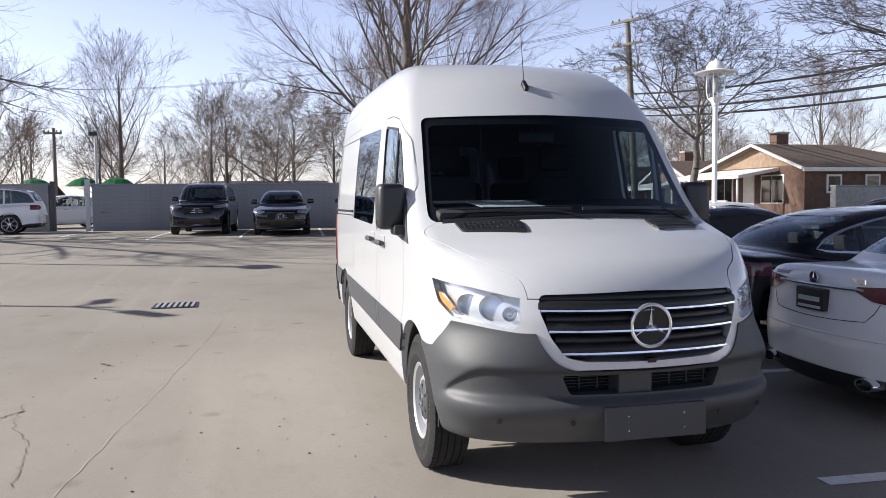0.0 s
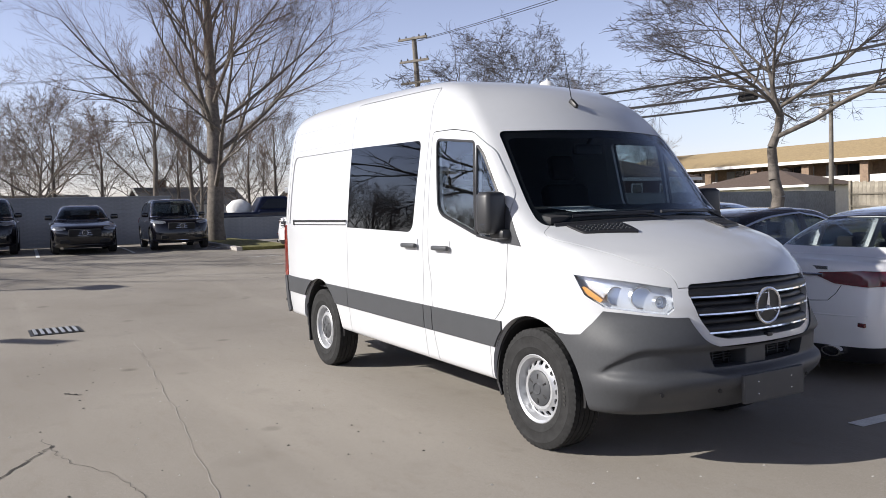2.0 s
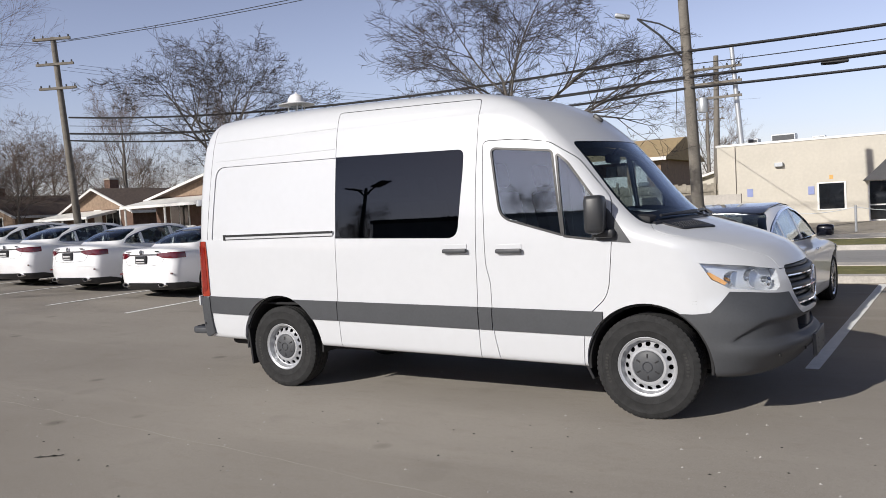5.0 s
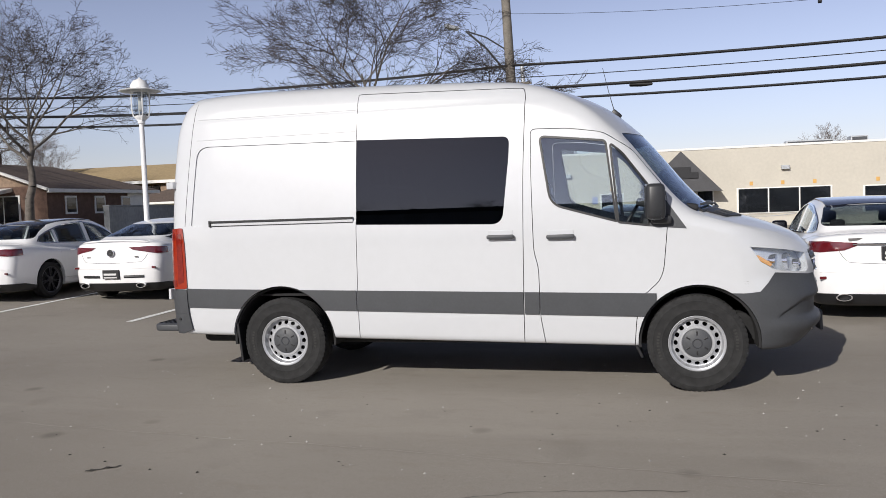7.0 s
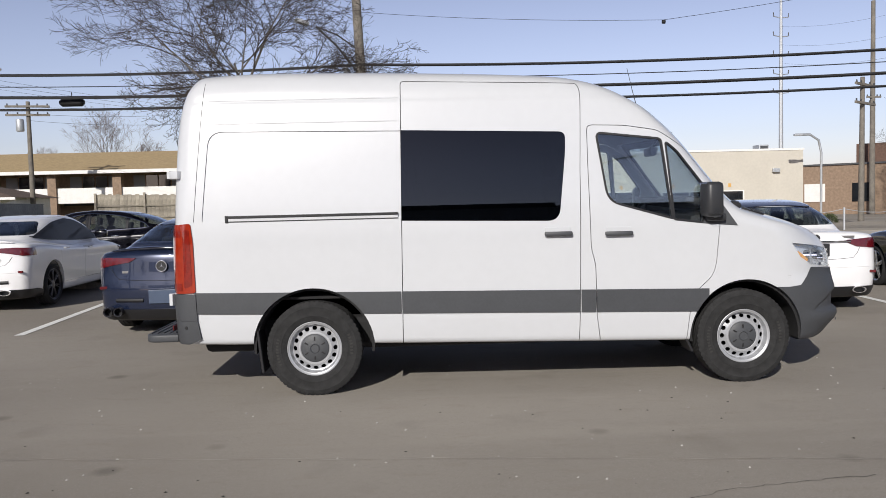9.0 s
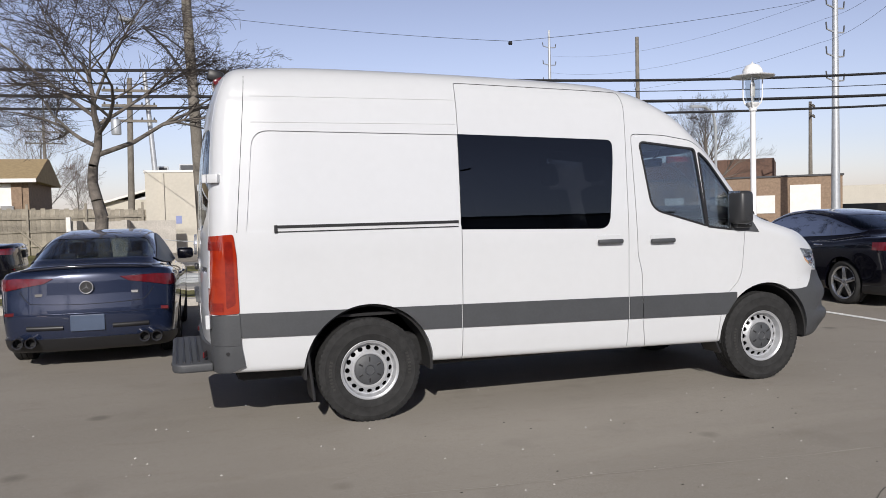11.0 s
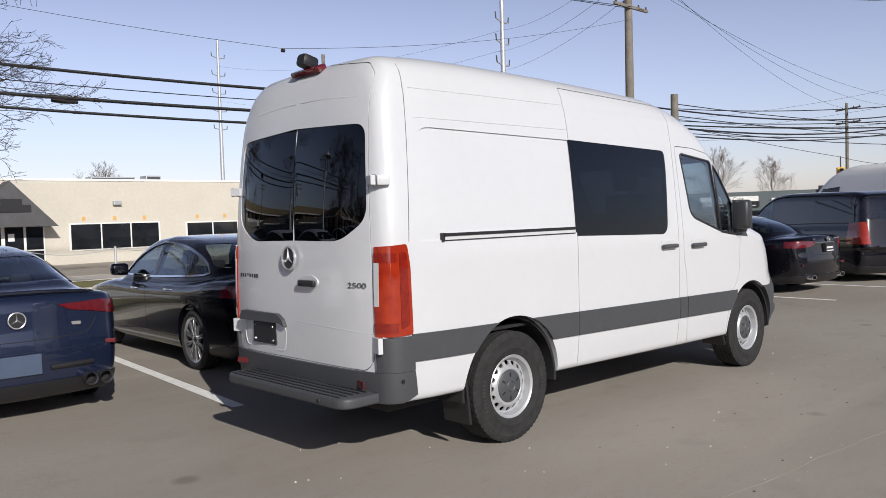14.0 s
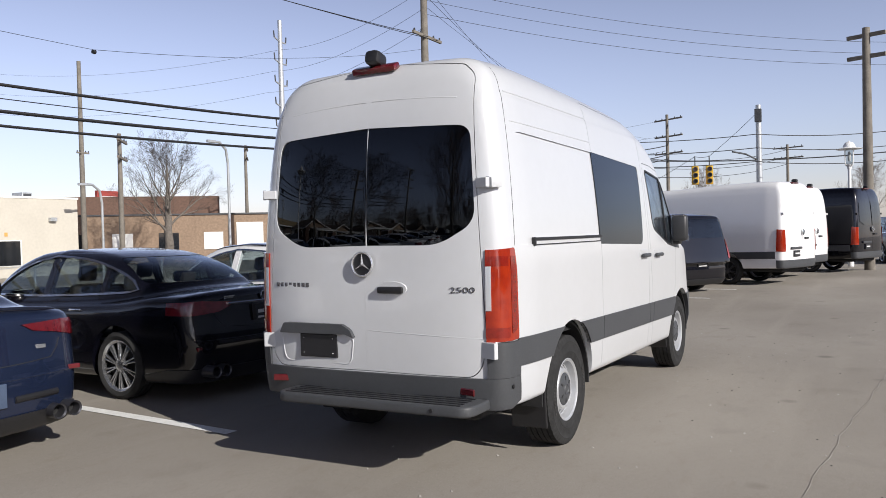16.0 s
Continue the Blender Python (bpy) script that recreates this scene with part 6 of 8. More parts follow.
DUST = material("pale_joint", (0.395, 0.365, 0.325), 0.9, var=0.15, scale=6)
crack([(4.2, -3.02), (3.6, -2.95), (2.0, -2.78), (0.3, -2.60), (-1.5, -2.42), (-3.2, -2.3)], 0.005, "pale worn joint between two lanes of asphalt", DUST)
crack([(3.4, -3.22), (2.95, -3.28), (2.57, -3.34), (2.1, -3.55), (1.78, -3.62), (1.27, -3.69)], 0.0032, "short jagged dark crack in the asphalt")
crack([(-0.2, -3.38), (-0.12, -3.30), (-0.05, -3.26)], 0.018, "small dark patch of tar on the asphalt")
# drain grate
dg = thing("drain_grate", pose(-4.62, -3.07, lift(-4.62)), "square cast iron drain grate set in the asphalt", "drain")
part("frame", box(-0.33, 0.33, -0.33, 0.33, -0.03, 0.006), IRON, dg)
part("pit", box(-0.29, 0.29, -0.29, 0.29, 0.006, 0.008), MATT_BLACK, dg)
for k in range(7):
    part("bar", box(-0.29, 0.29, -0.28 + 0.085 * k, -0.235 + 0.085 * k, 0.008, 0.016, 0.002), GALV, dg)
for k in range(7):
    part("bar", box(-0.28 + 0.085 * k, -0.26 + 0.085 * k, -0.29, 0.29, 0.008, 0.014, 0.002), IRON, dg)


# ---- bare trees ----
def tubes_mesh(name, segs, sides):
    """Many tapered round bars at once, from rows of x0 y0 z0 x1 y1 z1 r0 r1."""
    a = np.array(segs)
    p, q = a[:, :3], a[:, 3:6]
    d = q - p
    d /= np.linalg.norm(d, axis=1)[:, None] + 1e-9
    up = np.where(np.abs(d[:, 2:3]) > 0.9, [[1.0, 0, 0]], [[0, 0, 1.0]])
    u = np.cross(d, up)
    u /= np.linalg.norm(u, axis=1)[:, None] + 1e-9
    w = np.cross(d, u)
    ang = 2 * np.pi * np.arange(sides) / sides
    ring = np.cos(ang)[None, :, None] * u[:, None] + np.sin(ang)[None, :, None] * w[:, None]
    v = np.concatenate([p[:, None] + ring * a[:, 6][:, None, None], q[:, None] + ring * a[:, 7][:, None, None]], 1)
    n = len(a)
    base = (np.arange(n) * 2 * sides)[:, None, None]
    k = np.arange(sides)
    f = np.stack([k, (k + 1) % sides, sides + (k + 1) % sides, sides + k], 1)[None] + base
    mesh = bpy.data.meshes.new(name)
    mesh.from_pydata(v.reshape(-1, 3).tolist(), [], f.reshape(-1, 4).tolist())
    mesh.polygons.foreach_set("use_smooth", [True] * len(mesh.polygons))
    return mesh


def grow(seed, height, trunk, fork, style, levels=4, twigs=1.0, fine=0.0025):
    """The wood of one bare tree: lists of thick and of thin bars."""
    r = random.Random(seed)
    thick, thin = [], []
    wobble = {"spread": 0.17, "up": 0.085, "vase": 0.12}[style]
    child = 0.78 if style == "spread" else 0.6
    rise = {"spread": 0.012, "up": 0.06, "vase": 0.06}[style]

    def branch(p, d, length, rad, level):
        n = (5, 5, 4, 3, 2, 2)[level]
        nodes, dirs, radii = [p], [d], [rad]
        for k in range(n):
            d = (d + Vector((r.uniform(-1, 1), r.uniform(-1, 1), r.uniform(-0.8, 0.9))) * wobble * (1 + 0.25 * level) + Vector((0, 0, rise))).normalized()
            q = p + d * length / n
            r1 = max(rad * (1 - 0.8 * (k + 1) / n), fine)
            (thick if radii[-1] > 0.016 else thin).append((*p, *q, radii[-1], r1))
            p = q
            nodes.append(p)
            dirs.append(d)
            radii.append(r1)
        if level >= levels:
            return
        count = max(2, int((0, 7, 6, 5, 3)[level] * (twigs if level >= 2 else 1) + r.random()))
        for c in range(count):
            t = 0.2 + 0.8 * (c + r.random()) / count
            i = min(int(t * n), n - 1)
            o = nodes[i].lerp(nodes[i + 1], t * n - i)
            ax = dirs[i + 1].orthogonal().normalized()
            ax.rotate(Matrix.Rotation(r.uniform(0, 6.28), 3, dirs[i + 1]))
            a = r.uniform(0.5, 1.0) if style == "spread" else r.uniform(0.35, 0.8)
            nd = (dirs[i + 1] * math.cos(a) + ax * math.sin(a)).normalized()
            if style == "spread" and level >= 1:
                nd = Vector((nd.x, nd.y, 0.62 * nd.z + 0.06)).normalized()
            here = radii[i] + (radii[i + 1] - radii[i]) * (t * n - i)
            branch(o, nd, length * r.uniform(0.42, 0.66) * (1.1 - 0.35 * t), max(here * child, fine * 1.4), level + 1)

    # trunk and leader
    top = {"spread": fork + 0.50 * (height - fork), "up": 0.9 * height, "vase": 0.82 * height}[style]
    n = 14
    p = Vector((0, 0, -0.1))
    pts, rads = [p], [trunk * 1.35]
    for k in range(n):
        w = 0.05 if style != "spread" else 0.09
        q = p + Vector((r.uniform(-w, w), r.uniform(-w, w), (top + 0.1) / n))
        r1 = trunk * (1 - 0.88 * ((k + 1) / n) ** 1.3)
        thick.append((*p, *q, rads[-1], r1))
        p = q
        pts.append(p)
        rads.append(r1)
    limbs = {"spread": 10, "up": 26, "vase": 13}[style]
    for k in range(limbs):
        t = (k + 0.7 * r.random()) / limbs
        h = (fork + (top - fork) * t + 0.1) / (top + 0.1) * n
        i = min(int(h), n - 1)
        start = pts[i].lerp(pts[i + 1], h - i)
        a = 2.4 * k + r.uniform(-0.4, 0.4)
        out = {"spread": 1.22 - 0.80 * t, "up": 0.98 - 0.55 * t, "vase": 0.80 - 0.5 * t}[style] + r.uniform(-0.12, 0.12)
        nd = Vector((math.cos(a) * math.sin(out), math.sin(a) * math.sin(out), math.cos(out)))
        size = {"spread": 1.06 - 0.45 * t, "up": 0.66 - 0.42 * t, "vase": 0.66 - 0.36 * t}[style]
        branch(start, nd, (height - fork) * size * r.uniform(0.85, 1.1), max(rads[i] * (0.58 if style == "spread" else 0.32), 0.016), 1)
    return thick, thin


def tree(name, m, seed, height, trunk, fork, style, label, levels=4, twigs=1.0, twig_mat=None, group="", scale=1.0, fine=0.0025):
    t = thing(name, m, label, "tree", group)
    a, c = grow(seed, height, trunk, fork, style, levels, twigs, fine)
    mesh = tubes_mesh("trunk", a, 8)
    link("trunk", mesh, BARK, t)
    crown = tubes_mesh("crown", c, 3)
    link("crown", crown, twig_mat or TWIG, t)
    t.scale = (scale, scale, scale)
    return t


tree("street_tree", pose(-2.75, 10.0, lift(-2.75) + 0.08), 11, 6.4, 0.155, 2.7, "spread", "bare street tree with a wide crooked crown on the verge", 5, 1.12, None, "", 1.0, 0.0034)
tree("street_tree", pose(-12.4, 10.2, lift(-12.4) + 0.08, 0, 0, 140), 23, 5.9, 0.15, 2.6, "spread", "bare street tree with crooked twigs on the verge", 5, 1.0, None, "", 1.0, 0.0034)
tree("maple_tree", pose(-22.6, 3.95, 0.5), 5, 13.0, 0.34, 2.0, "up", "tall bare maple tree with reddish buds behind the low wall", 5, 1.22, BUD, "", 1.0, 0.0022)
tree("street_tree", pose(31.5, 37.5, 0, 0, 0, 30), 31, 8.0, 0.33, 1.6, "vase", "bare tree before the brick works", 5, 1.0)
# behind the walk
tree("lot_tree", pose(-21.5, -18.5, 0.4, 0, 0, 90), 59, 12.0, 0.36, 4.2, "spread", "tall bare tree at the edge of the lot", 4, 1.1)
# the wood beyond the western wall
first = {}
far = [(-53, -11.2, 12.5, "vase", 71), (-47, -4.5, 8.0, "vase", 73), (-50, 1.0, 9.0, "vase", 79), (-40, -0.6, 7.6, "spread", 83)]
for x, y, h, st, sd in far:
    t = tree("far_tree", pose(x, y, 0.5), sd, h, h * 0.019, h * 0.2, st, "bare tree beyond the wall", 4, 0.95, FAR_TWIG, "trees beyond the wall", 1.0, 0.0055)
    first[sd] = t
rng = random.Random(9)
keys = list(first)
for k in range(62):
    if k >= 48:
        x, y = -34 - rng.uniform(0, 16), 4 + 2.6 * (k - 48) + rng.uniform(-1, 1)
    elif k >= 34:
        x, y = -44 - rng.uniform(0, 14), -40 + 3.6 * (k - 34) + rng.uniform(-1, 1)
    elif k < 16:
        x, y = rng.uniform(-75, -46), -46 + 3.1 * k + rng.uniform(-1, 1)
    elif k < 26:
        x, y = -42 - rng.uniform(0, 22), 8 + 4.2 * (k - 16) + rng.uniform(-1, 1)
    else:
        x, y = -34 + 3.6 * (k - 26), 62 + rng.uniform(0, 10)
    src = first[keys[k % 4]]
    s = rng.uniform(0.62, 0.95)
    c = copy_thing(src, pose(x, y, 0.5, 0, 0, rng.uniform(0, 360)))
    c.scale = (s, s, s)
for k in range(7):
    c = copy_thing(first[keys[k % 4]], pose(-46 + 6 * k + rng.uniform(-2, 2), -58 + rng.uniform(-4, 4), 0.3, 0, 0, 50 * k))
    c["group"], c["label"] = "trees behind the lot", "bare tree behind the lot"
for x, y, s in ((62, 30, 0.7), (75, 12, 0.75), (70, -2, 0.7), (95, 40, 0.8), (48, 55, 0.6), (14, 44, 0.55)):
    c = copy_thing(first[79], pose(x, y, 0, 0, 0, x * 7))
    c.scale = (s, s, s)
    c["group"] = "trees beyond the street"
    c["label"] = "bare tree beyond the street"


def shrub(x, y, z, r, seed, label):
    t = thing("shrub", pose(x, y, z), label, "shrub")
    rr = random.Random(seed)
    bm = bmesh.new()
    for k in range(900):
        d = Vector((rr.gauss(0, 1), rr.gauss(0, 1), rr.gauss(0, 1))).normalized() * r * rr.uniform(0.75, 1.05)
        c = Vector((d.x, d.y, abs(d.z) * 1.1 + 0.05))
        s = r * 0.12
        q = [bm.verts.new(c + Vector((rr.uniform(-s, s), rr.uniform(-s, s), rr.uniform(-s, s)))) for _ in range(3)]
        bm.faces.new(q)
    part("leaves", bm, SHRUB, t)
    part("stem", tube([(0, 0, -0.1), (0, 0, r)], r * 0.08, 6), BARK, t)
    return t


# ---- lamps, poles and wires ----
def yard_lamp(x, y, label):
    t = thing("yard_lamp", pose(x, y, lift(x) + 0.05), label, "street lamp", "white yard lamps")
    part("post", lathe([(0, 0), (0.10, 0), (0.10, 0.25), (0.058, 0.32), (0.052, 3.40), (0.075, 3.42), (0.075, 3.50), (0, 3.50)], 20, "z"), WHITE_METAL, t, "white steel post", 40)
    cage = part("cup", lathe([(0.06, 3.48), (0.12, 3.54), (0.13, 3.58), (0.11, 3.58), (0.05, 3.52), (0.06, 3.48)], 20, "z"), WHITE_METAL, t, "", 40)
    for k in range(4):
        a = math.pi / 4 + k * math.pi / 2
        c, s = math.cos(a), math.sin(a)
        part("cage_bar", tube([(0.05 * c, 0.05 * s, 3.46), (0.16 * c, 0.16 * s, 3.58), (0.185 * c, 0.185 * s, 3.72), (0.185 * c, 0.185 * s, 4.12)], 0.014, 6), WHITE_METAL, t, "", 50)
    part("globe", lathe([(0, 3.58), (0.12, 3.60), (0.14, 3.75), (0.14, 4.08), (0, 4.10)], 20, "z"), glass("globe_glass", (0.75, 0.77, 0.78)), t, "ribbed clear globe", 40)
    part("bulb", lathe([(0, 3.66), (0.05, 3.72), (0.05, 3.95), (0, 4.05)], 12, "z"), TRIM_WHITE, t, "", 40)
    part("shade", lathe([(0.42, 4.10), (0.43, 4.115), (0.20, 4.17), (0.19, 4.24), (0.13, 4.33), (0.03, 4.37), (0, 4.42), (0, 4.36), (0.17, 4.16), (0.42, 4.10)], 32, "z"), WHITE_METAL, t, "broad white enamel shade", 40)
    return t


yard_lamp(-7.2, 7.75, "white yard lamp with a caged globe and broad shade")
yard_lamp(9.85, 6.75, "white yard lamp with a caged globe behind the cars")
yard_lamp(26.0, -2.0, "white yard lamp beyond the white vans")
yard_lamp(-12.5, -9.5, "white yard lamp at the lot's rear edge")


def flood_pole(x, y, h, turn):
    t = thing("flood_lamp", pose(x, y, lift(x), 0, 0, turn), "tall dark lot lamp pole with twin flood heads", "street lamp")
    part("base", lathe([(0, 0), (0.28, 0), (0.28, 0.6), (0, 0.6)], 20, "z"), CONCRETE, t, "", 40)
    part("pole", lathe([(0, 0.5), (0.075, 0.5), (0.05, h), (0, h)], 14, "z"), CLAD, t, "", 40)
    for s in (-1, 1):
        part("arm", tube([(0, 0, h - 0.35), (s * 0.6, 0, h + 0.03)], 0.035, 8), CLAD, t)
        hd = part("head", moved(box(-0.34, 0.34, -0.15, 0.15, -0.04, 0.04, 0.02), pose(s * 0.85, 0, h + 0.08, 0, s * -16)), CLAD, t, "dark flood head", 40)
    return t


flood_pole(-7.65, -12.4, 4.6, 28)
flood_pole(7.0, -20.0, 7.0, 0)
flood_pole(38.5, -6.0, 10.5, 30)


def wood_pole(name, x, y, z, h, arms, label, r=0.15, lean=(0, 0), turn=0, mat=None, spread=1.2):
    t = thing(name, pose(x, y, z, 0, 0, turn), label, "utility pole", "utility poles")
    top = Vector((lean[0], lean[1], h))
    part("pole", tube([(0, 0, -0.3), top * 0.5, top], [r, r * 0.85, r * 0.68], 12), mat or POLE_WOOD, t, "", 50)
    for a in arms:
        c = top * (a / h)
        arm = part("crossarm", box(-spread, spread, c.y - 0.14 - 0.05, c.y - 0.14 + 0.05, a - 0.06, a + 0.06, 0.01), mat or POLE_WOOD, t)
        arm.location = (c.x, 0, 0)
        for k in (-0.9, -0.45, 0.45, 0.9):
            part("insulator", lathe([(0, 0.06), (0.035, 0.06), (0.05, 0.09), (0.03, 0.12), (0.045, 0.15), (0, 0.18)], 8, "z"), CLAD, arm).location = (k * spread, c.y - 0.14, a)
    return t


def transformer(parent, x, y, z):
    part("transformer", moved(lathe([(0, -0.35), (0.20, -0.35), (0.22, -0.3), (0.22, 0.3), (0.18, 0.36), (0, 0.38)], 18, "z"), pose(x, y, z)), GALV, parent, "grey pole transformer can", 40)


ps = wood_pole("utility_pole", -0.55, 18.2, 0.1, 9.6, (), "weathered wooden utility pole with a street light arm", 0.19, (-0.35, 0))
arm = part("lamp_arm", tube([(-0.25, 0, 5.55), (-0.9, -0.35, 6.4), (-1.5, -0.6, 6.95)], 0.035, 8), CLAD, ps, "dark steel lamp arm", 50)
part("arm_brace", tube([(-0.28, 0, 6.35), (-0.9, -0.35, 6.75), (-1.5, -0.6, 6.95)], 0.025, 8), CLAD, arm, "", 50)
part("lamp_head", moved(box(-0.30, 0.16, -0.12, 0.12, -0.06, 0.07, 0.05), pose(-1.85, -0.72, 7.05, 0, 12, 22)), GALV, arm, "grey street light head", 40)
p1 = wood_pole("utility_pole", -29.4, 17.1, 0.5, 10.3, (10.2, 9.0, 7.85), "tall wooden utility pole with three crossarms", 0.19, (-0.75, 0.2), 25, None, 0.95)
p2 = wood_pole("utility_pole", 24.4, 14.1, 0, 13.0, (10.0,), "tall pale wooden utility pole on the verge", 0.21, (0.1, 0))
p3 = wood_pole("utility_pole", 26.4, 13.2, 0, 6.5, (), "short wooden utility pole beside the tall one", 0.23)
pf = wood_pole("utility_pole", -21.6, 40.4, 0, 8.0, (7.7, 7.2), "wooden utility pole with a transformer before the motel", 0.16, (0, 0), 10)
transformer(pf, -0.42, -0.2, 6.6)
pg = wood_pole("utility_pole", -3.4, 33.5, 0, 8.2, (7.6, 6.9, 6.2), "crowded utility pole with transformer cans", 0.17, (0.2, 0))
transformer(pg, -0.45, -0.2, 5.9)
pg2 = wood_pole("utility_pole", -2.0, 33.9, 0, 8.6, (), "grey service pole with conduits", 0.15, (-0.55, 0), 0, GALV)
px = wood_pole("utility_pole", 22.9, 31.5, 0, 7.2, (6.8, 5.9), "utility pole with slanted crossarms", 0.15, (0.1, 0), 40)
for x, y, z, h, arms, tn in ((62, 12.5, 0, 11.0, (10.6, 9.2, 7.8), 60), (70, 22, 0, 10.5, (10, 8.8), 60), (58, 34, 0, 10.0, (9.6, 8.4), 40), (80, 5, 0, 9.5, (9.2, 8.2), 70), (-12, 70, 0, 10, (9.4, 8.4), 10), (46, 44, 0, 9.5, (9.2, 8.4), 40)):
    wood_pole("utility_pole", x, y, z, h, arms, "far utility pole with crossarms", 0.17, (0, 0), tn, None, 1.5)
for x, y, h in ((37.7, 33.0, 16.5), (41.7, 81.0, 23.0)):
    t = thing("steel_mast", pose(x, y, 0), "tall white steel transmission mast with short arms", "mast", "steel masts")
    part("mast", tube([(0, 0, -0.2), (0, 0, h)], [0.28, 0.14], 12), GALV, t, "", 50)
    for k in range(5):
        z = h * (0.55 + 0.09 * k)
        for s in (-1, 1):
            a = part("arm", tube([(0, 0, z), (s * 0.95, 0.3 * s, z + 0.12)], 0.05, 6), GALV, t)
            part("insulator", tube([(s * 0.95, 0.3 * s, z + 0.12), (s * 1.0, 0.3 * s, z + 0.55)], 0.05, 6), CLAD, a)
wood_pole("lattice_pole", 32.3, 46.8, 0, 14.5, (8.0,), "thin brown radio pole with a whip", 0.2, (0, 0), 0, None, 0.5)


def wire(a, b2, sag, r=0.018, n=18):
    a, b2 = Vector(a), Vector(b2)
    pts = []
    for k in range(n + 1):
        t = k / n
        p = a.lerp(b2, t)
        p.z -= sag * 4 * t * (1 - t)
        pts.append(p)
    ob = part("wire", tube(pts, r, 5), WIRE, None, "", 60)
    return tagged(ob, "black overhead cable between utility poles", "wire", "overhead wires")


# along the street
for z, r, sag in ((5.95, 0.045, 0.35), (5.55, 0.014, 0.3), (5.18, 0.05, 0.25), (4.85, 0.04, 0.3)):
    wire((-0.72, 18.1, z), (24.4, 14.0, z + 0.1), sag, r)
    wire((-0.72, 18.1, z), (-29.6, 17.1, z + 1.0), sag + 0.25, r)
    wire((24.4, 14.0, z + 0.1), (62, 12.5, z + 2.5), 0.8, r * 0.8)
wire((24.4, 13.9, 10.0), (-29.5, 16.6, 10.4), 1.1, 0.014)
wire((25.3, 13.9, 10.0), (-28.8, 16.6, 10.4), 1.0, 0.014)
for k in range(3):
    wire((-30.2 + 0.8 * k, 17.1, 10.5), (-70, -24 + 2 * k, 12), 1.2, 0.008)
    wire((-30.2 + 0.8 * k, 17.1, 9.3), (-10 + 2 * k, 62, 9), 1.0, 0.007)
    wire((37.7, 33 + 0.6 * k, 14.5 - 1.4 * k), (41.7, 81, 20 - 2 * k), 1.4, 0.008)
    wire((37.7, 33 + 0.6 * k, 14.5 - 1.4 * k), (24.4, 14.1, 12.0 - 0.8 * k), 0.6, 0.008)
    wire((24.4, 14.1, 12.4 - 0.5 * k), (70, 22 - 3 * k, 10.0), 1.2, 0.009)
    wire((24.4, 14.1, 12.2 - 0.6 * k), (38.5, -6.0, 9.8 - 0.5 * k), 0.7, 0.009)
    wire((62, 12.5, 10.6 - 1.3 * k), (58, 34, 9.6 - 0.9 * k), 0.6, 0.009)
    wire((-21.6, 40.4, 7.7 - 0.4 * k), (-3.4, 33.5, 7.6 - 0.6 * k), 0.5, 0.008)
    wire((26.4, 13.2, 6.1 - 0.5 * k), (80, 5, 9.0 - 0.7 * k), 1.2, 0.02)
    wire((26.4, 13.2, 5.9 - 0.5 * k), (32.2, 1.8, 5.6 - 0.6 * k), 0.35, 0.018)
    wire((32.2, 1.8, 5.6 - 0.6 * k), (38.5, -6.0, 6.2 - 0.7 * k), 0.3, 0.018)
wire((-1.0, 18.0, 5.9), (-7, 40, 5.2), 0.4, 0.012)
sp = thing("cable_splice", pose(-9.75, 18.05, 4.95), "black cable splice closure hung from the overhead cable", "cable splice")
part("closure", moved(lathe([(0, -0.38), (0.06, -0.38), (0.13, -0.30), (0.13, 0.30), (0.06, 0.38), (0, 0.38)], 16, "x"), pose(0, 0, 0)), WIRE, sp, "", 40)
part("hanger", tube([(0, 0, 0.1), (0, 0, 0.32)], 0.015, 6), WIRE, sp)
for x, z in ((3.3, 5.02),):
    c = thing("cable_splice", pose(x, 18.2 - 0.16 * x * 0.9, z), "slim black splice on the overhead cable", "cable splice")
    part("closure", lathe([(0, -0.35), (0.05, -0.33), (0.07, 0), (0.05, 0.33), (0, 0.35)], 12, "x"), WIRE, c, "", 40)
mk = thing("wire_marker", pose(7.5, 13.6, 6.15), "small dark marker hanging on a thin wire", "wire marker")
part("marker", moved(lathe([(0, -0.05), (0.05, -0.04), (0.05, 0.04), (0, 0.05)], 10, "x"), pose(0, 0, 0)), WIRE, mk, "", 40)
wire((-0.9, 18.1, 7.6), (7.5, 13.6, 6.2), 0.1, 0.006)
wire((7.5, 13.6, 6.2), (24.4, 14.0, 9.5), 0.3, 0.006)


# ---- guard rail at the head of the bays ----
gl = thing("guard_rail", pose(0, 8.75, 0.02), "galvanised steel guard rail on short posts at the lot's edge", "guard rail")
part("beam", prism([(0, y, z) for y, z in ((0, 0.34), (-0.03, 0.37), (-0.03, 0.41), (0, 0.43), (0, 0.45), (-0.03, 0.47), (-0.03, 0.51), (0, 0.54), (0.006, 0.54), (-0.022, 0.505), (-0.022, 0.475), (0.008, 0.455), (0.008, 0.425), (-0.022, 0.405), (-0.022, 0.375), (0.006, 0.34))], (1, 0, 0), -3.1, 3.1), GALV, gl, "ribbed steel beam")
for x in (-2.5, 0.47, 2.9):
    part("post", box(x - 0.05, x + 0.05, 0.01, 0.09, -0.1, 0.56, 0.01), GALV, gl)


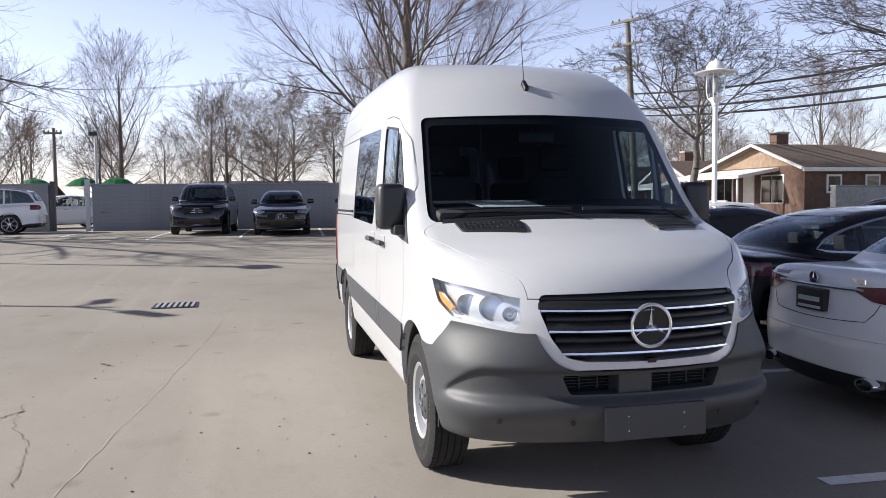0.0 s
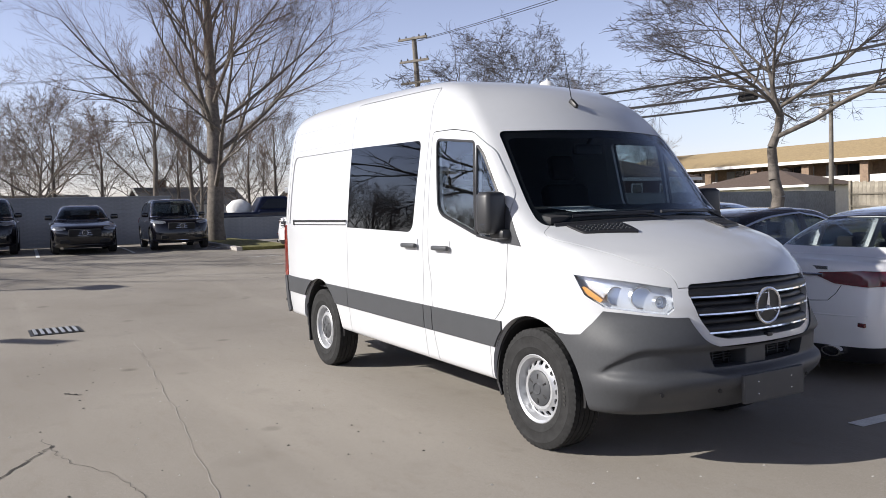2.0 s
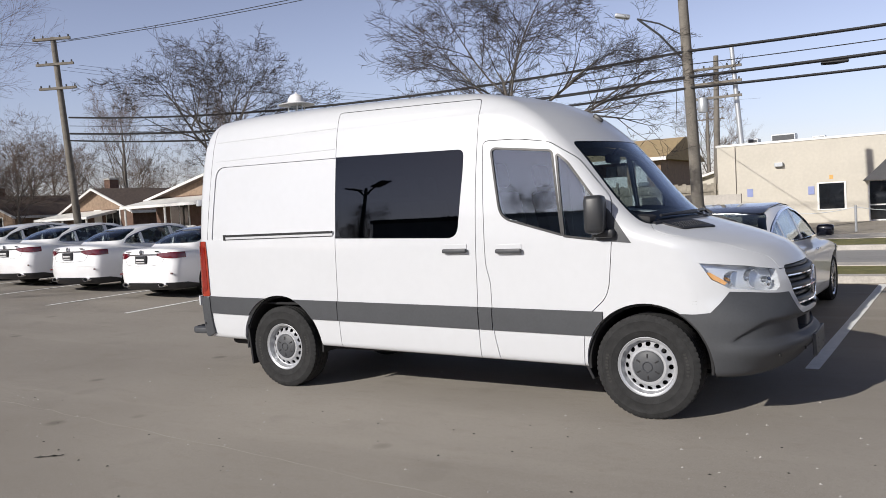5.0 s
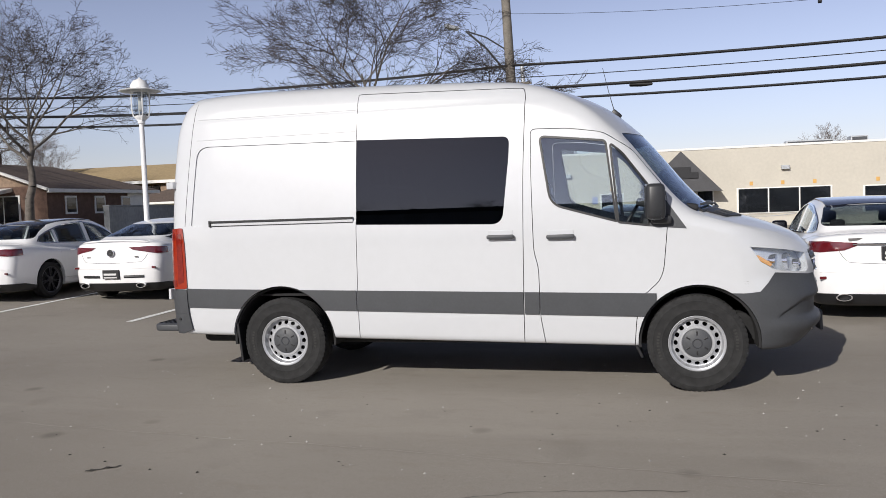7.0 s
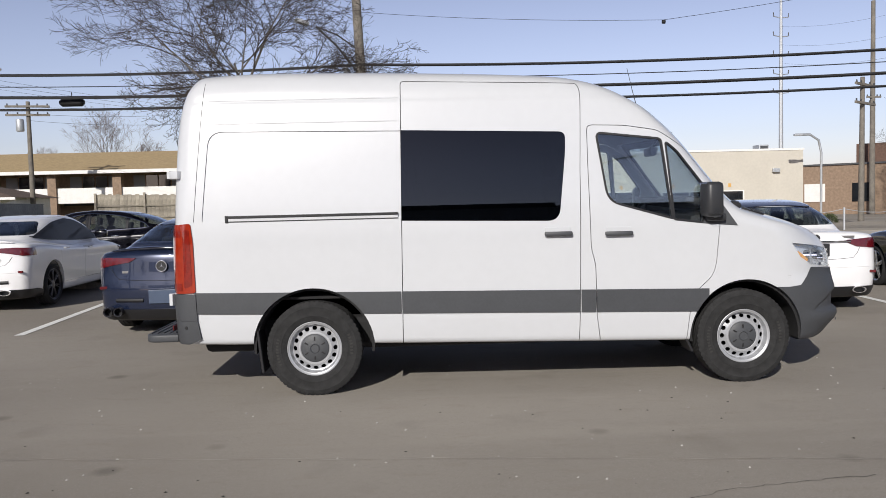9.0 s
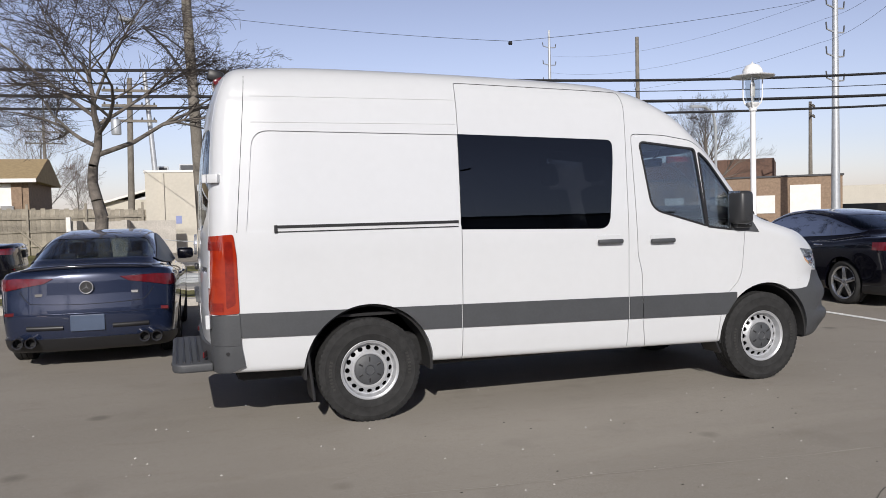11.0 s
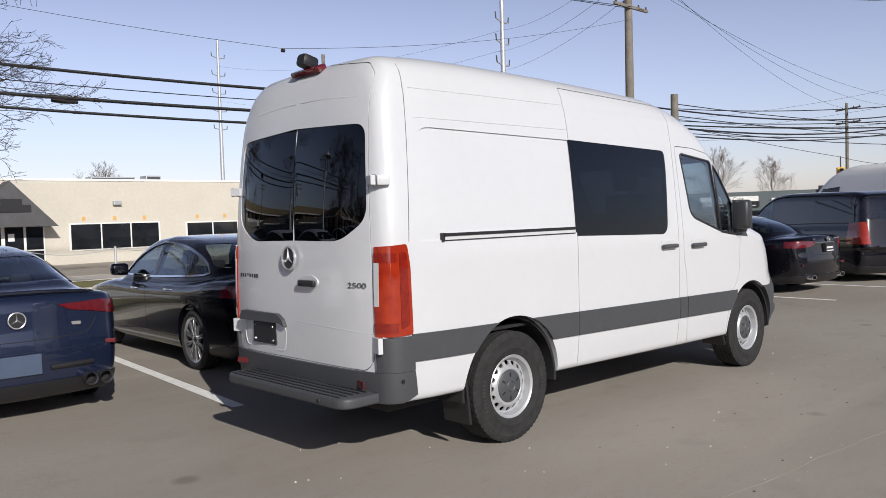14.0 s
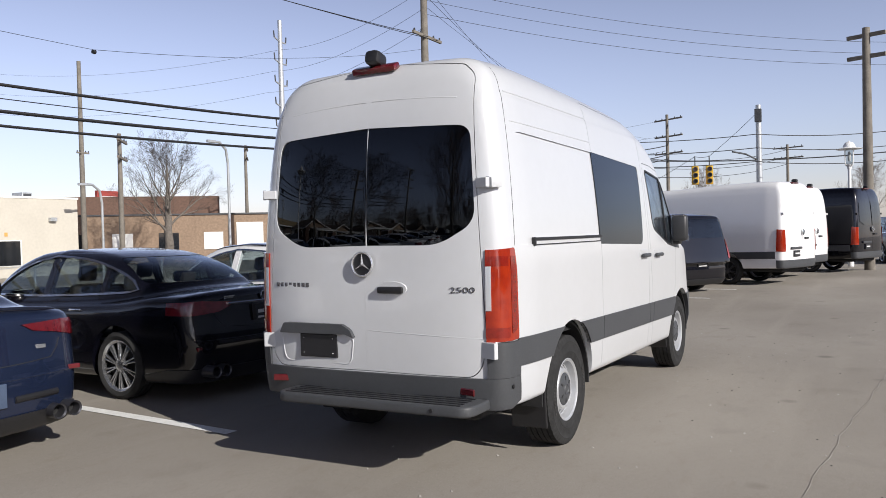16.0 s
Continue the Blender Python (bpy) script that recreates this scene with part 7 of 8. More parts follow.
# ---- walls and fences ----
def block_wall(name, a, b2, z0, z1, thick, mat, label, course=0.2):
    """A wall of laid courses with recessed joints between two points."""
    a, b2 = Vector((*a, 0)), Vector((*b2, 0))
    L = (b2 - a).length
    ang = math.degrees(math.atan2(b2.y - a.y, b2.x - a.x))
    t = thing(name, pose(a.x, a.y, 0, 0, 0, ang), label, "wall", "", "structure")
    part("core", box(0, L, -thick / 2 + 0.012, thick / 2 - 0.012, z0 - 0.4, z1 - 0.02), mat, t)
    n = int((z1 - z0) / course)
    first_mesh = None
    for k in range(n):
        z = z0 + (z1 - z0 - 0.06) * k / n
        if first_mesh is None:
            o = part("course", box(0, L, -thick / 2, thick / 2, 0.004, (z1 - z0 - 0.06) / n - 0.006, 0.004), mat, t)
            first_mesh = o.data
        else:
            o = link("course", first_mesh, None, t)
        o.location = (0, 0, z)
    part("coping", box(-0.02, L + 0.02, -thick / 2 - 0.02, thick / 2 + 0.02, z1 - 0.06, z1, 0.01), mat, t)
    return t


block_wall("wall_west", (-25.6, 3.0), (-26.1, -8.15), 0.53, 2.42, 0.22, WALL_GREY, "grey painted block wall along the lot's end", 0.155)
block_wall("wall_west", (-26.8, -9.9), (-28.5, -34.0), 0.53, 2.46, 0.22, WALL_GREY, "grey painted block wall beyond the gateway", 0.155)
block_wall("wall_low", (-24.6, 3.2), (-25.4, 16.0), 0.50, 1.46, 0.25, WALL_GREY, "low grey block wall under the maple", 0.155)
block_wall("wall_side", (-15.2, 17.2), (-20.4, 38.8), 0.3, 2.0, 0.2, WALL_DARK, "dark grey precast wall beside the brick house", 0.5)
sheet("verge_west", [-29.5, -27, -25.8], [3.4, 9, 16], GRASS, 0.06, 0.2, "grass strip behind the low wall", "grass")
sheet("island_kerb", [-24.2, -21, -16.9], [3.1, 3.28], CONCRETE, 0.12, 0.2, "pale kerb of the planted island", "kerb")
sheet("island_grass", [-24.2, -21, -16.9], [3.28, 5.0], GRASS, 0.10, 0.2, "bare planted island", "grass")
g = thing("gate_post", pose(-26.15, -8.35, 0.55), "grey steel gate post with hinges", "gate post")
part("post", box(-0.08, 0.08, -0.08, 0.08, -0.2, 2.05, 0.01), GALV, g)
for z in (0.55, 1.2, 1.85):
    part("hinge", box(-0.1, 0.1, 0.08, 0.35, z - 0.04, z + 0.04, 0.01), GALV, g)
part("rail", tube([(0.16, 0.5, 0.75), (0.16, 10.8, 0.75)], 0.025, 8), CLAD, g, "dark rail along the wall")
g = thing("gate_post", pose(-26.7, -9.75, 0.55), "grey steel gate post at the wall's end", "gate post")
part("post", box(-0.09, 0.09, -0.09, 0.09, -0.2, 2.0, 0.01), CLAD, g)
lp = thing("lot_lamp", pose(-28.2, -8.35, 0.55), "slim grey lamp post behind the wall", "street lamp")
part("post", tube([(0, 0, -0.2), (0, 0, 4.0)], 0.06, 10), GALV, lp)
part("head", box(-0.15, 0.15, -0.25, 0.1, 3.95, 4.1, 0.03), CLAD, lp)
wood_pole("utility_pole", -40.5, -12.7, 0.5, 5.4, (5.1,), "brown pole with a lamp bar beyond the wall", 0.12, (0, 0), 80, None, 0.5)

fence = thing("wooden_fence", pose(-14.0, 30.3, 0), "weathered grey wooden fence with posts and rails", "fence")
board = None
for k in range(76):
    if board is None:
        o = part("board", box(-0.088, 0.088, 0.03, 0.05, 0.25, 2.3), FENCE_WOOD, fence)
        board = o.data
    else:
        o = link("board", board, None, fence)
    o.location = (0.1 + 0.181 * k, 0, 0.03 * math.sin(k * 2.7) - 0.004 * k)
for k in range(7):
    part("post", box(2.25 * k - 0.05, 2.25 * k + 0.05, -0.07, 0.03, 0.0, 2.35, 0.01), FENCE_WOOD, fence)
for z in (0.6, 1.2, 1.75):
    part("rail", box(0, 13.7, -0.03, 0.03, z - 0.04, z + 0.04), FENCE_WOOD, fence)
part("brace", tube([(6.3, -0.1, 1.4), (7.4, -0.4, 0.4)], 0.05, 6), FENCE_WOOD, fence)
en = thing("refuse_enclosure", pose(-3.6, 29.0, 0), "pale block refuse enclosure beside the fence", "enclosure")
part("wall", box(-1.6, 2.2, -0.1, 0.1, 0, 1.55), CONCRETE, en)
part("wall", box(-1.6, -1.4, -2.2, -0.1, 0, 1.6), CONCRETE, en)
part("wall", box(0.2, 0.4, -2.2, -0.1, 0, 1.6), CONCRETE, en)
part("post", box(-1.75, -1.6, -2.4, -2.2, 0, 1.75), TRIM_WHITE, en)

rl = thing("cable_rail", pose(-2, 22.0, 0.15), "low cable rail on grey posts before the shop", "rail")
for k in range(9):
    part("post", tube([(2.7 * k, 0, -0.15), (2.7 * k, 0, 0.85)], 0.04, 8), GALV, rl)
for k in range(8):
    part("cable", tube([(2.7 * k + 2.7 * t / 6, 0, 0.8 - 0.16 * (t / 6) * (1 - t / 6) * 4) for t in range(7)], 0.012, 5), GALV, rl)


# ---- buildings ----
def window_in(parent, x0, x1, z0, z1, y, panes, trim_mat=None, facing=-1, name="window"):
    """A framed window on a wall that faces -y (or +y), its panes set back."""
    w = part(name, box(x0 - 0.05, x1 + 0.05, y - 0.03, y + 0.05, z0 - 0.05, z1 + 0.05, 0.006), trim_mat or TRIM_WHITE, parent, "white framed window")
    step = (x1 - x0) / panes
    for k in range(panes):
        part("pane", box(x0 + step * k + 0.03, x0 + step * (k + 1) - 0.03, y - 0.04, y - 0.02, z0, z1), DARK_PANE, w)
    return w


shop = thing("shop_building", pose(0, 30.2, 0), "long low cream stuccoed shop building with a dark gable canopy", "building")
part("wall", box(-2.6, 19.35, 0.0, 14.0, -0.2, 3.62), CREAM, shop, "cream stuccoed wall")
part("parapet", box(-2.65, 19.4, -0.03, 14.05, 3.62, 3.72, 0.01), TRIM_WHITE, shop)
part("roof", box(-2.4, 19.1, 0.2, 13.8, 3.5, 3.58), ROOF_GREY, shop)
window_in(shop, 1.45, 2.45, 0.72, 1.78, 0, 1)
window_in(shop, 7.43, 11.25, 0.75, 1.80, 0, 3)
window_in(shop, 12.56, 16.45, 0.68, 1.74, 0, 3)
dr = part("entrance", box(3.30, 6.42, -0.06, 0.04, 0.15, 1.82, 0.006), TRIM_WHITE, shop, "glazed double entrance in white frames")
for x0, x1 in ((3.36, 4.06), (4.14, 4.80), (4.94, 5.62), (5.72, 6.36)):
    part("pane", box(x0, x1, -0.075, -0.055, 0.22, 0.78), DARK_PANE, dr)
    part("pane", box(x0, x1, -0.075, -0.055, 0.84, 1.76), DARK_PANE, dr)
part("notice", box(5.05, 5.28, -0.085, -0.078, 1.2, 1.5), PAPER, dr)
cb = prism([(3.16, 0, 1.80), (4.99, 0, 3.56), (6.72, 0, 1.76)], (0, -1, 0), -0.02, 0.9)
part("canopy", cb, ROOF_GREY, shop, "dark triangular canopy")
part("canopy_sign", box(4.35, 5.70, -0.95, -0.91, 2.35, 2.62), BLACK_PLASTIC, shop, "blank dark sign board")
part("canopy_sign", box(4.62, 5.38, -0.95, -0.91, 2.62, 2.86), BLACK_PLASTIC, shop)
for x in (-0.05, 9.4, 18.0):
    part("wall_lamp", box(x - 0.17, x + 0.17, -0.18, 0, 2.60, 2.78, 0.02), GALV, shop, "grey wall pack lamp")
for x, z in ((-1.26, 1.55), (1.18, 1.52)):
    part("sign_plate", box(x - 0.12, x + 0.12, -0.02, 0, z - 0.17, z + 0.17), BLUE_SIGN, shop, "blue parking sign")
for x in (8.0, 9.3, 10.6, 13.1, 14.5, 15.8, 1.95):
    part("decal", box(x - 0.07, x + 0.07, -0.015, 0, 1.95, 2.12), DECAL, shop)
part("downpipe", box(-1.95, -1.83, -0.08, 0, 0.2, 3.6), CREAM, shop)
for x, y, w, h in ((-1.9, 5.0, 0.5, 0.55), (-0.6, 5.6, 1.1, 0.7), (0.9, 6.2, 0.6, 0.5), (11.5, 6.0, 2.2, 0.55), (14.0, 7.0, 0.8, 0.7), (18.6, 3.0, 0.5, 0.45)):
    u = part("roof_unit", box(x - w / 2, x + w / 2, y - 0.4, y + 0.4, 3.56, 3.62 + h, 0.02), GALV, shop, "grey roof ventilation unit")
    part("grille", box(x - w / 2 + 0.06, x + w / 2 - 0.06, y - 0.42, y - 0.4, 3.70, 3.56 + h), CLAD, u)
an = thing("leanto_building", pose(-4.4, 36.0, 0), "low cream annexe with small windows", "building")
part("wall", box(-0.6, 1.8, 0, 6, -0.2, 2.6), CREAM, an)
part("roof", prism([(-0.8, -0.1, 2.3), (2.0, -0.1, 3.1), (2.0, -0.1, 3.2), (-0.8, -0.1, 2.42)], (0, 1, 0), -0.2, 6.2), TRIM_WHITE, an)
for k in range(3):
    window_in(an, -0.3 + 0.65 * k, 0.05 + 0.65 * k, 0.9, 2.0, 0, 1)

motel = thing("motel_building", pose(0, 46.0, 0.3), "two-storey motel with a tan roof, white balcony fronts and brick piers", "building")
part("wall", box(-46.0, -9.6, 1.3, 9.0, -0.5, 3.9), BRICK_TAN, motel)
part("roof", prism([(0, -0.6, 3.86), (0, 4.2, 5.35), (0, 5.0, 5.35), (0, 9.8, 3.86), (0, 9.8, 3.72), (0, -0.6, 3.72)], (1, 0, 0), -46.5, -9.1), SHINGLE_TAN, motel, "tan shingle roof")
part("fascia", box(-46.5, -9.1, -0.66, -0.6, 3.66, 3.88), TRIM_WHITE, motel)
for k in range(9):
    x = -44.0 + 4.22 * k
    part("pier", box(x - 0.28, x + 0.28, -0.2, 0.3, -0.2, 3.72), BRICK_TAN, motel, "tan brick pier")
    part("balcony_front", box(x + 0.28, min(x + 3.94, -9.7), -0.05, 0.08, 1.75, 2.75), TRIM_WHITE, motel, "white balcony front")
    if k < 8:
        for j in range(4):
            part("window", box(x + 0.6 + 0.85 * j, x + 1.35 + 0.85 * j, 1.24, 1.30, 2.6, 3.55), DARK_PANE if j % 3 else TRIM_GREY, motel)
        part("shadow_gap", box(x + 0.28, x + 3.94, 0.9, 1.2, 1.6, 1.75), ROOF_GREY, motel)
part("end_wall", box(-11.9, -9.6, -0.1, 1.4, -0.2, 3.75), BRICK_TAN, motel)
part("panel", box(-11.3, -10.2, -0.14, -0.1, 1.9, 3.6), TRIM_WHITE, motel, "pale curtained window panel")
part("air_unit", box(-11.1, -10.4, -0.3, -0.1, 2.05, 2.3, 0.02), TRIM_GREY, motel)
dish = thing("satellite_dish", pose(-15.0, 50.5, 5.35), "large dark mesh satellite dish on the motel roof", "satellite dish")
ribs = []
for k in range(12):
    a = 2 * math.pi * k / 12
    part("rib", tube([(0.0, 0, 0), (0.45 * math.cos(a), -0.12, 0.45 * math.sin(a)), (0.9 * math.cos(a), -0.35, 0.9 * math.sin(a))], 0.02, 5), CLAD, dish).location = (0, 0, 0.8)
for r_, y_ in ((0.45, -0.12), (0.7, -0.23), (0.9, -0.35)):
    part("ring", tube([(r_ * math.cos(a), y_, r_ * math.sin(a)) for a in np.linspace(0, 2 * math.pi, 24, endpoint=False)], 0.02, 5, None, True), CLAD, dish).location = (0, 0, 0.8)
part("mast", tube([(0, 0.05, -0.3), (0, 0.05, 0.8)], 0.05, 8), CLAD, dish)


def house(x0, x1, y0, y1, z, eave, ridge, brick, label, porch=True, roof=None, apex=None, hip=0.0):
    """A brick bungalow whose gable faces the street (-y)."""
    t = thing("brick_house", pose(0, 0, z), label, "house", "brick houses")
    mid = apex if apex is not None else (x0 + x1) / 2
    part("wall", box(x0, x1, y0, y1, -0.3, eave), brick, t, "brick wall")
    part("gable", prism([(x0, y0, eave), (mid, y0, ridge - 0.12), (x1, y0, eave)], (0, 1, 0), -0.0, 0.2), BRICK_TAN, t, "tan brick gable")
    if not hip:
        part("gable", prism([(x0, y1, eave), (mid, y1, ridge - 0.12), (x1, y1, eave)], (0, 1, 0), -0.2, 0.0), BRICK_TAN, t)
    o = 0.35
    sl, sr = (ridge - eave) / (mid - x0), (ridge - eave) / (x1 - mid)
    if hip:
        b = bmesh.new()
        za, zb = eave - o * sl, eave - o * sr
        top = [b.verts.new(p) for p in ((x0 - o, y0 - o, za), (mid, y0 - o, ridge), (x1 + o, y0 - o, zb), (x1 + o, y1 + o, zb), (x0 - o, y1 + o, za), (mid, y1 - hip, ridge))]
        for f in ((0, 1, 5, 4), (1, 2, 3, 5), (3, 4, 5)):
            b.faces.new([top[i] for i in f])
        g = bmesh.ops.extrude_face_region(b, geom=list(b.faces))
        bmesh.ops.translate(b, vec=(0, 0, -0.12), verts=[v for v in g["geom"] if isinstance(v, bmesh.types.BMVert)])
        bmesh.ops.recalc_face_normals(b, faces=b.faces)
        part("roof", b, roof or SHINGLE, t, "brown shingle roof with a hipped end")
        part("end_wall", box(x1 - 0.05, x1 + 0.03, y1 - 1.6, y1 + 0.02, -0.2, eave - 0.1), TRIM_WHITE, t, "white boarded end of the wall")
        part("soffit", box(x1 - 0.02, x1 + o, y0, y1, zb - 0.17, zb - 0.13), TRIM_WHITE, t)
    else:
        part("roof", prism([(x0 - o, 0, eave - o * sl), (mid, 0, ridge), (x1 + o, 0, eave - o * sr), (x1 + o, 0, eave - o * sr - 0.12), (mid, 0, ridge - 0.12), (x0 - o, 0, eave - o * sl - 0.12)], (0, 1, 0), y0 - o, y1 + o), roof or SHINGLE, t, "brown shingle roof")
    part("gutter", box(x1 + o - 0.02, x1 + o + 0.06, y0 - o, y1 + o, eave - o * sr - 0.16, eave - o * sr - 0.02), TRIM_WHITE, t, "white gutter")
    for s, e in ((x0 - o, x0), (x1 + o, x1)):
        part("bargeboard", tube([(s, y0 - o - 0.01, eave - o * (sl if s < mid else sr) - 0.05), (mid, y0 - o - 0.01, ridge - 0.05)], 0.07, 4), TRIM_WHITE, t)
    ch = part("chimney", box(mid - 1.5, mid - 1.0, y0 + 1.6, y0 + 2.2, eave, ridge + 0.55), BRICK_RED, t, "brick chimney")
    part("chimney_cap", box(mid - 1.55, mid - 0.95, y0 + 1.55, y0 + 2.25, ridge + 0.55, ridge + 0.63), CONCRETE, ch)
    w = (x1 - x0)
    window_in(t, x0 + 0.15 * w, x0 + 0.32 * w, 0.9, 2.0, y0, 2)
    window_in(t, x0 + 0.62 * w, x0 + 0.82 * w, 0.9, 2.0, y0, 2)
    part("front_door", box(x0 + 0.44 * w, x0 + 0.55 * w, y0 - 0.04, y0 + 0.02, 0.1, 2.1), TRIM_WHITE, t, "white front door")
    for k in range(3):
        yy = y0 + (y1 - y0) * (0.2 + 0.27 * k)
        sw = part("side_window", box(x1 - 0.02, x1 + 0.04, yy - 0.35, yy + 0.35, 1.25, 2.0, 0.006), TRIM_WHITE, t, "small white side window")
        part("pane", box(x1 + 0.03, x1 + 0.05, yy - 0.27, yy + 0.27, 1.33, 1.92), DARK_PANE, sw)
    if porch:
        p = part("porch_roof", prism([(0, y0, eave - 0.05), (0, y0 - 1.9, eave - 0.38), (0, y0 - 1.9, eave - 0.5), (0, y0, eave - 0.2)], (1, 0, 0), x0 - 0.2, x0 + 0.78 * w), TRIM_WHITE, t, "white porch awning")
        for x in (x0, x0 + 0.38 * w, x0 + 0.74 * w):
            part("porch_post", tube([(x, y0 - 1.75, -0.2), (x, y0 - 1.75, eave - 0.4)], 0.05, 6), TRIM_WHITE, p)
        part("porch_floor", box(x0, x0 + 0.74 * w, y0 - 1.9, y0, -0.3, 0.25), CONCRETE, p)
        for k in range(14):
            part("baluster", box(x0 + 0.4 * w + 0.13 * k, x0 + 0.4 * w + 0.13 * k + 0.04, y0 - 1.86, y0 - 1.82, 0.25, 0.95), TRIM_WHITE, p)
        part("handrail", box(x0 + 0.4 * w, x0 + 0.4 * w + 1.85, y0 - 1.88, y0 - 1.8, 0.95, 1.0), TRIM_WHITE, p)
    return t


house(-26.6, -19.4, 19.3, 26.0, 0.5, 2.4, 3.4, BRICK_RED, "brown brick bungalow with a white porch awning", True, None, -22.4, 2.6)
house(-37.0, -31.2, 21.5, 31.0, 0.5, 2.1, 3.3, BRICK_RED, "brick bungalow with a grey porch beyond the street", True)
house(-47.5, -40.5, 20.5, 30.0, 0.5, 2.2, 3.4, BRICK_TAN, "tan brick bungalow beyond the street", True)
house(-60.5, -53.0, 19.5, 30.0, 0.5, 2.2, 3.3, TRIM_WHITE, "pale bungalow with a grey roof", True, ROOF_GREY)
house(-56.0, -49.0, 6.5, 13.0, 0.5, 2.0, 3.2, TRIM_WHITE, "pale bungalow with a grey hipped roof", False, ROOF_GREY)
house(-66.0, -58.0, -6.0, 4.0, 0.5, 1.9, 3.0, BRICK_TAN, "low house with a grey roof beyond the wall", False, ROOF_GREY)
house(-62.0, -55.0, -26.0, -17.0, 0.5, 1.8, 2.7, BRICK_RED, "low brick house beyond the wall", False)
gr = thing("garage_building", pose(-26.3, 38.5, 0.3), "pale garage with a brown hipped roof", "garage")
part("wall", box(-4.1, 4.3, 0, 5, -0.3, 2.15), TRIM_WHITE, gr)
b = bmesh.new()
q = [b.verts.new(p) for p in ((-4.6, -0.4, 2.1), (4.8, -0.4, 2.1), (4.8, 5.4, 2.1), (-4.6, 5.4, 2.1), (-0.6, 2.5, 3.15), (0.8, 2.5, 3.15))]
for f_ in ((0, 1, 5, 4), (1, 2, 5), (2, 3, 4, 5), (3, 0, 4), (3, 2, 1, 0)):
    b.faces.new([q[i] for i in f_])
part("roof", b, SHINGLE, gr, "brown hipped roof")
part("fascia", box(-4.62, 4.82, -0.45, -0.40, 1.98, 2.12), TRIM_WHITE, gr)
for x, y, r_, sd in ((-24.2, 17.4, 0.55, 3), (-21.4, 18.0, 0.5, 5), (-30.3, 20.3, 0.75, 7), (-28.9, 20.5, 0.6, 8), (20.2, 29.4, 0.4, 9), (44, 30, 1.1, 10)):
    shrub(x, y, lift(x) + 0.1, r_, sd, "rounded evergreen shrub before a wall")

bw = thing("brick_works", pose(36.5, 44.0, 0, 0, 0, -42), "long tan brick works with blind openings and a white door", "building")
part("wall", box(-14, 9, 0, 9, -0.2, 3.5), BRICK_TAN, bw)
part("wall", box(-6.5, 4.5, 1.5, 9, 3.5, 5.0), BRICK_RED, bw)
part("coping", box(-14.1, 9.1, -0.1, 9.1, 3.5, 3.62), ROOF_GREY, bw)
for k in range(6):
    part("window", box(-12.8 + 3.2 * k, -11.4 + 3.2 * k, -0.06, 0.02, 0.9, 2.2), TRIM_WHITE if k % 2 else DARK_PANE, bw)
part("loading_door", box(5.6, 7.6, -0.07, 0.02, 0.0, 2.9), TRIM_WHITE, bw, "white loading door")

st = thing("store_building", pose(82.6, 45.0, 0, 0, 0, -64), "dark grey store with a white sign band", "building")
part("wall", box(-4, 30, 0, 10, -0.3, 3.5), STORE_GREY, st)
part("shopfront", box(-3, 29, -0.1, 0, 0, 1.3), DARK_PANE, st)
sb = part("sign_board", box(1.8, 8.2, -0.2, -0.05, 2.4, 3.0), TRIM_WHITE, st, "white sign with dark lettering")
tx = link("lettering", text_mesh("Quality Caps", 0.62), BLACK_PLASTIC, sb)
tx.matrix_basis = pose(5.0, -0.23, 2.68, 90, 0, 0)
part("sign_board", box(1.6, 8.3, -0.2, -0.05, 1.75, 2.38), BLACK_PLASTIC, st, "black sign with pale bars")
for k in range(3):
    part("sign_bar", box(2.0, 7.9 - 0.8 * k, -0.22, -0.2, 1.85 + 0.17 * k, 1.95 + 0.17 * k), PLATE_BAR, st)
part("sign_board", box(9.6, 12.4, -0.2, -0.05, 2.0, 2.7), TRIM_WHITE, st)
part("sign_board", box(14.5, 18.5, -0.25, -0.05, 2.6, 3.9), BLACK_PLASTIC, st)
wh = thing("white_store", pose(66, 66, 0, 0, 0, -50), "far pale flat-roofed store", "building")
part("wall", box(-16, 16, 0, 8, -0.3, 3.4), CREAM, wh)
part("shopfront", box(-14, 10, -0.1, 0, 0, 1.4), DARK_PANE, wh)
bx = thing("roadside_sign", pose(45, 60, 0), "small red lettered signboard on a pole, far off", "sign")
part("pole", tube([(0, 0, 0), (0, 0, 6.2)], 0.12, 8), CLAD, bx)
part("board", box(-1.3, 1.3, -0.15, 0.15, 5.0, 6.4), material("sign_red", (0.30, 0.05, 0.04), 0.6, var=0.2, scale=3), bx)
part("print", box(-0.9, 0.9, -0.17, -0.15, 5.5, 5.9), PLATE_BAR, bx)


# ---- showroom behind the walk ----
room = thing("showroom", pose(4.0, -40.0, 0), "low dark showroom building with a stepped parapet", "building")
part("wall", box(-28, 22, -5, 5, -0.1, 5.7, 0.02), WALL_DARK, room)
part("parapet", box(-28.15, 4, -5.15, 5.15, 5.7, 6.3, 0.02), CLAD, room, "dark metal parapet")
part("parapet", box(4.2, 22.15, -5.15, 5.15, 5.7, 5.95, 0.02), CLAD, room, "dark metal parapet")
for k in range(9):
    w = part("window", box(-19.6 + 4.6 * k, -16.0 + 4.6 * k, 4.98, 5.03, 0.3, 3.2, 0.01), DARK_PANE, room, "dark shop window")

